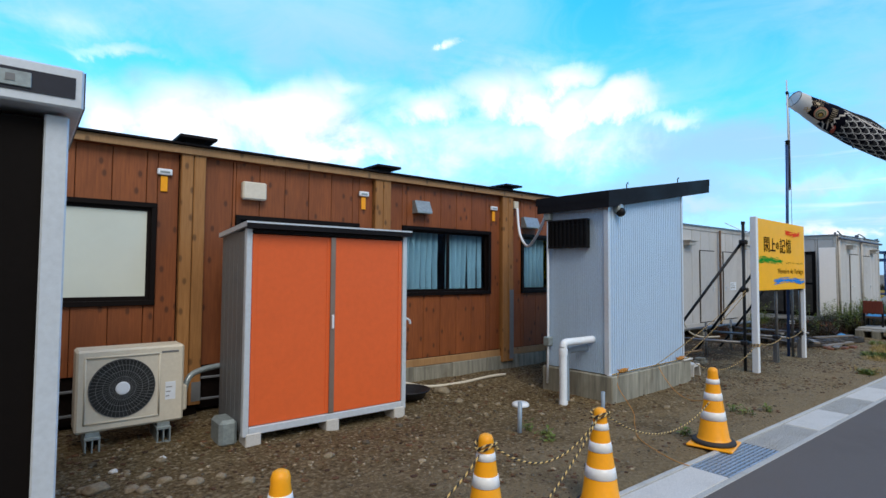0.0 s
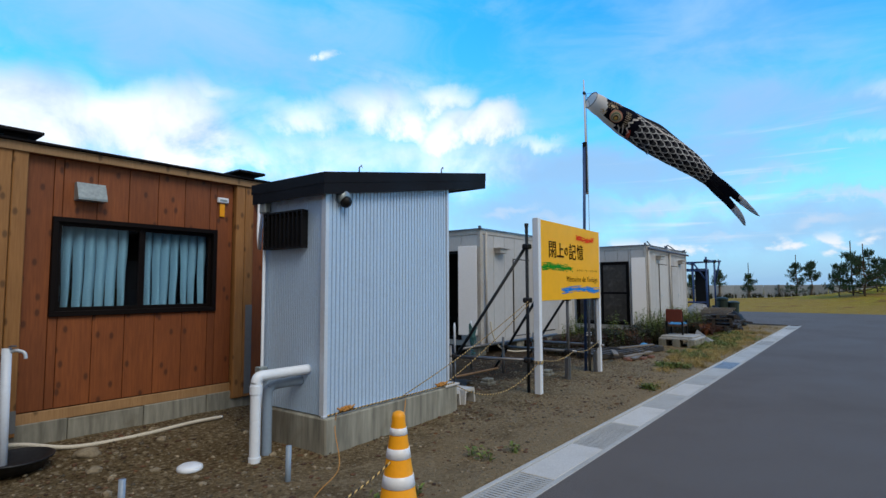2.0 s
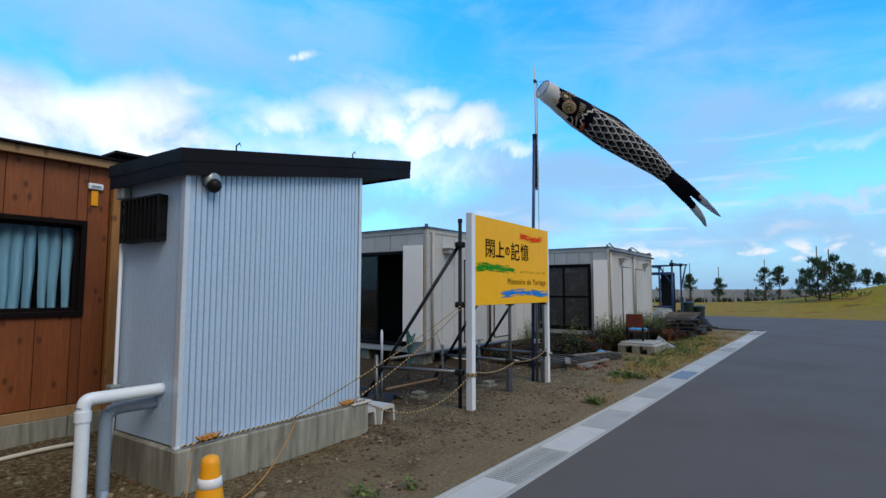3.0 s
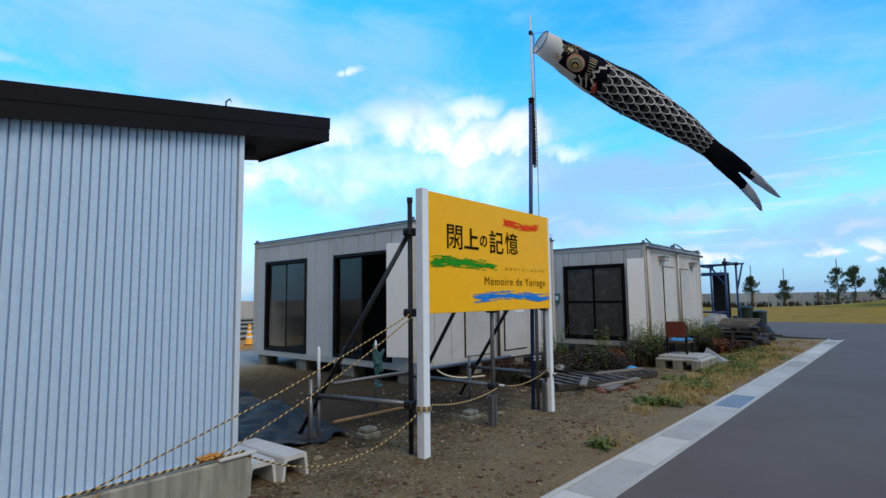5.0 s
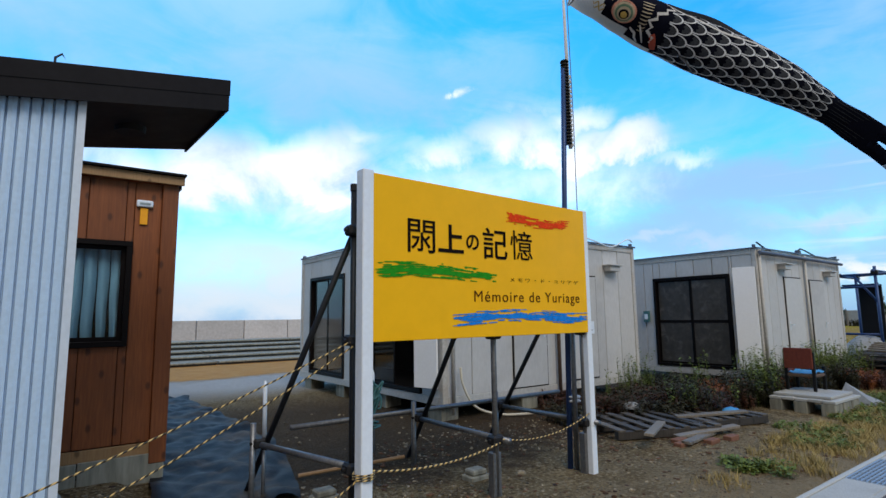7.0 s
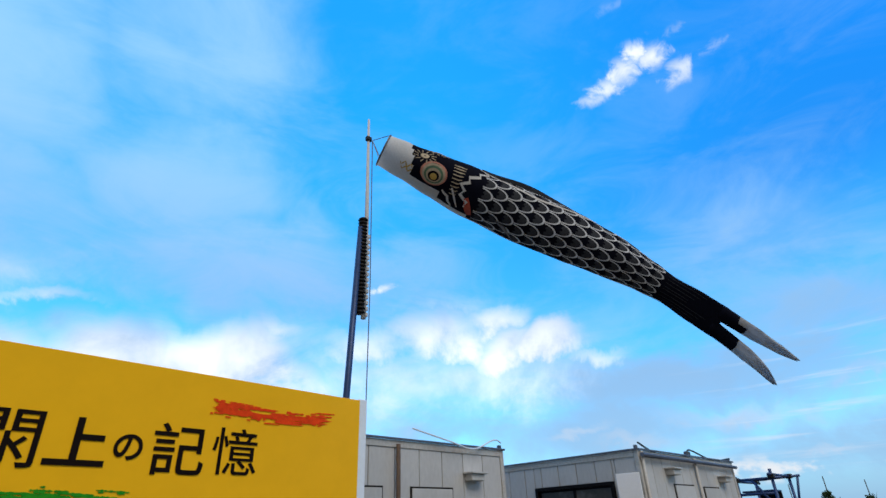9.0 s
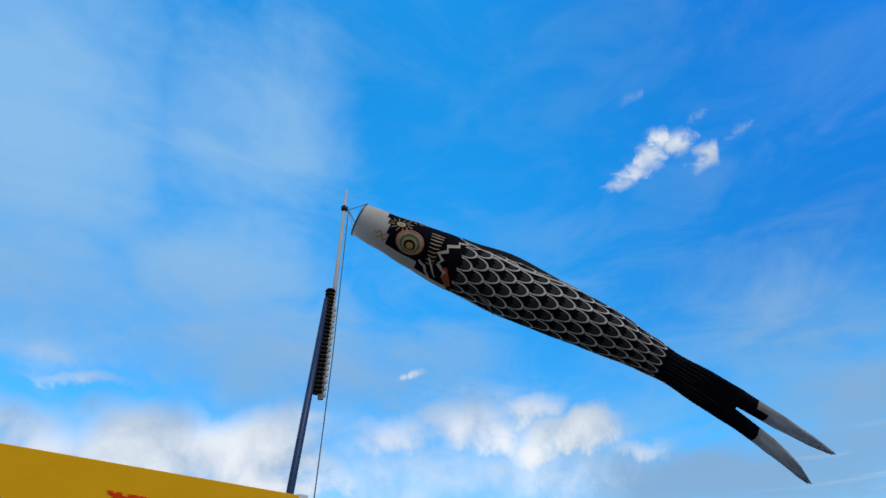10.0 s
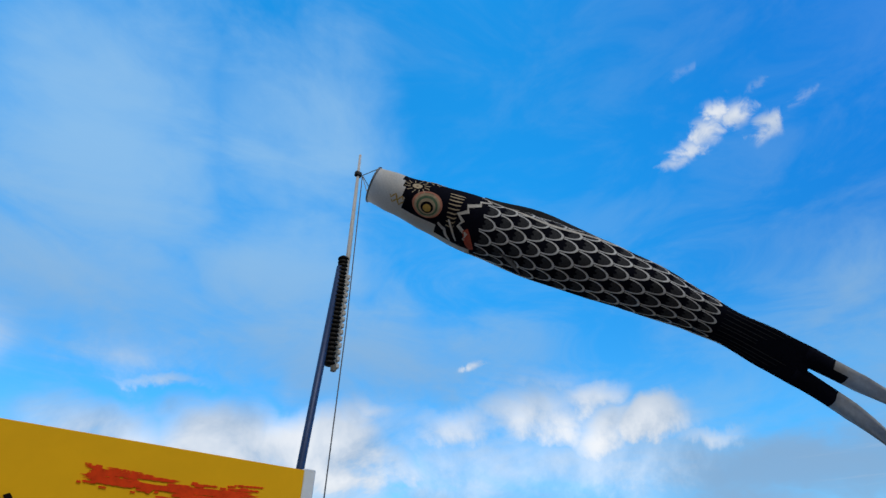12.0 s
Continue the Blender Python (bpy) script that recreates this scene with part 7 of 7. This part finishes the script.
def tufts(name, spots, material, label, blades, hgt, lean, wid, seed, leafy=0):
    """Clumps of tapering blades, some with small leaves, strewn round the spots (x, y, radius, clumps)."""
    rng = random.Random(seed)
    verts, faces = [], []
    for x, y, rad, n in spots:
        for _ in range(n):
            a, d = rng.uniform(0, 6.28), rad * math.sqrt(rng.random())
            px, py = x + d * math.cos(a), y + d * math.sin(a)
            pz = ground_height(px, py) - 0.01
            for _ in range(blades):
                a2, h = rng.uniform(0, 6.28), hgt * rng.uniform(0.45, 1.15)
                lx, ly = math.cos(a2) * lean * h * rng.uniform(0.2, 1.0), math.sin(a2) * lean * h * rng.uniform(0.2, 1.0)
                bx, by = px + rng.uniform(-0.05, 0.05), py + rng.uniform(-0.05, 0.05)
                w = wid * rng.uniform(0.6, 1.2)
                sx, sy = -math.sin(a2) * w, math.cos(a2) * w
                k = len(verts)
                verts += [(bx - sx, by - sy, pz), (bx + sx, by + sy, pz), (bx + lx * 0.45 + sx * 0.7, by + ly * 0.45 + sy * 0.7, pz + h * 0.62), (bx + lx * 0.45 - sx * 0.7, by + ly * 0.45 - sy * 0.7, pz + h * 0.62), (bx + lx, by + ly, pz + h)]
                faces += [(k, k + 1, k + 2, k + 3), (k + 3, k + 2, k + 4)]
                for _ in range(leafy):
                    t = rng.uniform(0.25, 1.0)
                    qx, qy, qz = bx + lx * t * t, by + ly * t * t, pz + h * t
                    b3, ln = rng.uniform(0, 6.28), rng.uniform(0.03, 0.075)
                    ux, uy, uz = math.cos(b3) * ln, math.sin(b3) * ln, rng.uniform(-0.02, 0.03)
                    k = len(verts)
                    verts += [(qx, qy, qz), (qx + ux * 0.5 - uy * 0.28, qy + uy * 0.5 + ux * 0.28, qz + uz), (qx + ux, qy + uy, qz + uz * 1.2), (qx + ux * 0.5 + uy * 0.28, qy + uy * 0.5 - ux * 0.28, qz + uz)]
                    faces.append((k, k + 1, k + 2, k + 3))
    me = bpy.data.meshes.new(name)
    me.from_pydata(verts, [], faces)
    me.materials.append(material)
    tagged(new(name, me), label, "weeds", "", "stuff")


GRASS = random.Random(31)
tufts("dry_grass", [(GRASS.uniform(13.6, 22.5), GRASS.uniform(2.4, 3.2), 0.13, 9) for _ in range(70)] + [(13.6, 2.6, 0.35, 40), (14.8, 2.75, 0.5, 90), (16.0, 2.7, 0.5, 110), (17.2, 2.65, 0.45, 90), (18.6, 2.6, 0.5, 70), (20.5, 2.6, 0.7, 80), (22.5, 2.7, 0.8, 70), (12.6, 2.8, 0.25, 16), (11.2, 2.5, 0.3, 10), (24.5, 2.7, 0.8, 50), (19.5, 3.4, 0.8, 60)], M_STRAW, "dry straw-coloured grass tufts along the verge", 12, 0.105, 1.3, 0.003, 5)
tufts("green_grass", [(18.1, 3.0, 0.5, 90), (16.9, 2.85, 0.4, 50), (14.9, 2.8, 0.35, 36), (13.3, 2.7, 0.25, 30), (20.0, 2.9, 0.6, 60), (16.4, 5.9, 0.5, 40), (13.3, 2.9, 0.22, 14), (15.6, 3.0, 0.5, 34), (17.6, 2.9, 0.5, 50), (19.2, 3.2, 0.7, 60), (21.5, 3.3, 0.8, 60), (10.9, 2.45, 0.12, 8), (6.9, 2.6, 0.2, 3), (4.3, 3.5, 0.2, 3), (5.6, 2.75, 0.25, 2)], M_WEED, "short green grass and clover in the soil", 10, 0.08, 0.9, 0.004, 6, 2)
tufts("tall_weeds", [(18.75, 4.85, 0.25, 7), (18.0, 4.9, 0.4, 4), (20.6, 4.6, 0.35, 26), (16.7, 6.25, 0.25, 10), (17.1, 4.3, 0.25, 8), (21.8, 4.6, 0.4, 18), (18.3, 4.75, 0.2, 5), (16.2, 4.5, 0.3, 2), (17.6, 4.45, 0.4, 3), (19.1, 4.7, 0.2, 8), (20.1, 4.5, 0.45, 20), (21.4, 4.4, 0.6, 26), (15.2, 4.6, 0.3, 3), (17.6, 5.6, 0.4, 4), (15.6, 6.1, 0.3, 3), (23.2, 4.4, 0.4, 10), (18.5, 5.2, 0.15, 3)], M_WEED, "tall leafy green weeds along the cabin", 3, 0.8, 0.22, 0.006, 8, 22)
tufts("russet_weeds", [(15.6, 4.7, 0.6, 120), (16.5, 4.8, 0.55, 110), (18.0, 4.5, 0.5, 70), (14.8, 5.3, 0.5, 40), (16.0, 5.7, 0.6, 50), (20.6, 4.1, 0.5, 60), (21.3, 4.0, 0.5, 60), (14.4, 6.1, 0.4, 26)], M_WEEDRED, "russet dead weeds heaped beside the pallets", 6, 0.27, 0.5, 0.006, 9, 8)
tufts("dark_weeds", [(15.0, 5.0, 0.7, 110), (16.2, 5.2, 0.9, 190), (17.4, 5.1, 0.8, 200), (18.4, 4.8, 0.5, 110), (19.6, 4.6, 0.5, 90), (20.8, 4.5, 0.5, 90), (13.9, 5.4, 0.4, 24), (17.9, 6.2, 0.7, 40)], M_WEEDDARK, "dark olive weeds below the cabin", 6, 0.27, 0.5, 0.006, 10, 9)

tufts("rusty_weeds", [(17.2, 4.85, 0.4, 44), (20.5, 4.15, 0.45, 60), (18.3, 4.35, 0.3, 16), (16.6, 4.6, 0.3, 14)], M_WEEDORANGE, "rusty orange dying weeds beside the cabin", 6, 0.34, 0.5, 0.006, 15, 10)
tufts("shade_weeds", [(17.0, 4.5, 0.45, 50), (18.2, 4.5, 0.5, 70), (18.9, 4.4, 0.4, 50), (19.9, 4.2, 0.4, 50), (15.4, 4.5, 0.4, 30), (22.0, 4.6, 0.5, 60)], M_WEEDDARK, "dark tangled weeds around the old chair", 7, 0.5, 0.45, 0.006, 16, 10)

# ---- distance: sea wall, stepped bank, pines ----


def sea_wall():
    root = thing("sea_wall", (40, 38, 0), "long low grey concrete sea wall on the horizon", "wall", kind="structure")
    for k in range(34):
        x = -30 + k * 3.05
        part("panel", box(x, x + 3.0, 38.0, 38.4, -0.1, 1.42, 0.02), M_SEAWALL, root)
    for k in range(50):
        y = -38 + k * 1.52
        part("panel", box(74.0, 74.35, y, y + 1.46, -0.1, 1.62, 0.03), M_SEAWALL, root)
        if k % 2 == 0:
            part("pilaster", box(73.85, 74.0, y - 0.12, y + 0.08, -0.1, 1.66, 0.02), M_BANK, root)


sea_wall()


def stepped_bank():
    root = thing("stepped_bank", (10, 20, 0), "low bank of long concrete steps beyond the yard", "bank", kind="structure")
    for k in range(5):
        y = 19.0 + k * 1.1
        z = 0.10 + 0.125 * k
        for j in range(16):
            x = -24 + j * 4.05
            step = part("step", box(x, x + 4.0, y, y + 1.2, -0.1, z - 0.03, 0.01), M_BANK, root)
            part("nosing", box(x, x + 4.0, y - 0.12, y + 1.2, z - 0.03, z + 0.02, 0.008), M_CONCRETE, step, "pale step nosing")


stepped_bank()


def pine(x, y, h, spread, seed, low=0.3, pole=0.0):
    """A young black pine: bent trunk, rising limbs that end in upright needle tufts; some have a support pole."""
    rng = random.Random(seed)
    z0 = ground_height(x, y) - 0.1
    root = thing("pine_tree", (x, y, z0), "young dark green black pine with open tufted crown", "tree", "pines by the sea wall")
    trunk = [(x, y, z0)]
    for k in range(1, 7):
        trunk.append((x + 0.03 * h * math.sin(k * 1.3 + seed), y + 0.03 * h * math.cos(k * 1.7 + seed), z0 + h * k / 6))
    part("trunk", tube(trunk, [0.02 * h * (1 - 0.13 * k) for k in range(7)], 7), M_BARK, root, "", True)
    limbs, verts, faces = bmesh.new(), [], []
    tiers = max(3, int(h * 2.2))
    for k in range(tiers + 1):
        f = low + (1 - low) * k / tiers
        base = Vector(trunk[min(6, int(f * 6))])
        base.z = z0 + h * min(f, 0.97)
        for j in range(5):
            a = rng.uniform(0, 6.28)
            ln = spread * (1.05 - 0.8 * (f - low) / (1 - low)) * rng.uniform(0.45, 1.1)
            tip = base + Vector((math.cos(a) * ln, math.sin(a) * ln, ln * rng.uniform(0.1, 0.6)))
            tube([base, base.lerp(tip, 0.6) - Vector((0, 0, 0.08 * ln)), tip], [0.03, 0.02, 0.012], 5, limbs, False)
            for q in (0.5, 0.8, 1.0):
                c = base.lerp(tip, q)
                for _ in range(4):
                    p = c + Vector((rng.gauss(0, 0.10), rng.gauss(0, 0.10), rng.gauss(0.03, 0.05)))
                    top_ = Vector((rng.gauss(0, 0.09), rng.gauss(0, 0.09), rng.uniform(0.12, 0.34)))
                    for n_ in range(16):
                        o = p + top_ * rng.random()
                        d = (Vector((rng.gauss(0, 1), rng.gauss(0, 1), 0.5)).normalized() * 0.8 + Vector((0, 0, 0.6))) * rng.uniform(0.07, 0.15)
                        sd = d.cross(Vector((rng.gauss(0, 1), rng.gauss(0, 1), 0.3))).normalized() * 0.016
                        i0 = len(verts)
                        verts += [tuple(o - sd), tuple(o + sd), tuple(o + d)]
                        faces.append((i0, i0 + 1, i0 + 2))
    tagged(part("limb", limbs, M_BARK, root), kind="stuff")
    me = bpy.data.meshes.new("crown")
    me.from_pydata(verts, [], faces)
    me.materials.append(M_PINE)
    part("crown", me, None, root, "open dark green needle crown")
    if pole:
        part("support_pole", tube([(x + 0.15, y, z0), (x + 0.15, y, z0 + pole)], 0.04, 6), M_BARK, root, "bare support pole")


E0 = Vector((3.84, -0.16))
for azim, dist, h, sp, low, pole in ((11.2, 66, 3.1, 0.8, 0.5, 4.6), (8.7, 66, 2.5, 0.9, 0.35, 4.1), (4.9, 67, 3.6, 1.7, 0.14, 4.8), (3.8, 66, 3.6, 0.8, 0.5, 0), (0.9, 49, 2.9, 1.8, 0.1, 4.2), (0.05, 48, 3.0, 1.9, 0.08, 3.9), (1.8, 48.5, 2.2, 1.3, 0.2, 0), (-0.8, 50, 2.2, 1.3, 0.15, 0), (-1.3, 60, 2.3, 0.9, 0.3, 0), (-2.5, 60, 1.6, 0.8, 0.3, 0), (-3.3, 60, 1.0, 0.6, 0.3, 0), (-7, 58, 1.4, 0.8, 0.3, 0), (13.6, 67, 2.6, 0.8, 0.45, 4.2), (16.5, 70, 2.4, 0.8, 0.4, 0)):
    a = math.radians(azim)
    pine(E0.x + dist * math.cos(a), E0.y + dist * math.sin(a), h, sp, int(azim * 10) + 200, low, pole)
tufts("hedge", [(72.0, y, 1.2, 16) for y in range(-10, 26, 2)], M_WEEDDARK, "low dark hedge below the sea wall", 8, 0.7, 0.6, 0.05, 21, 6)
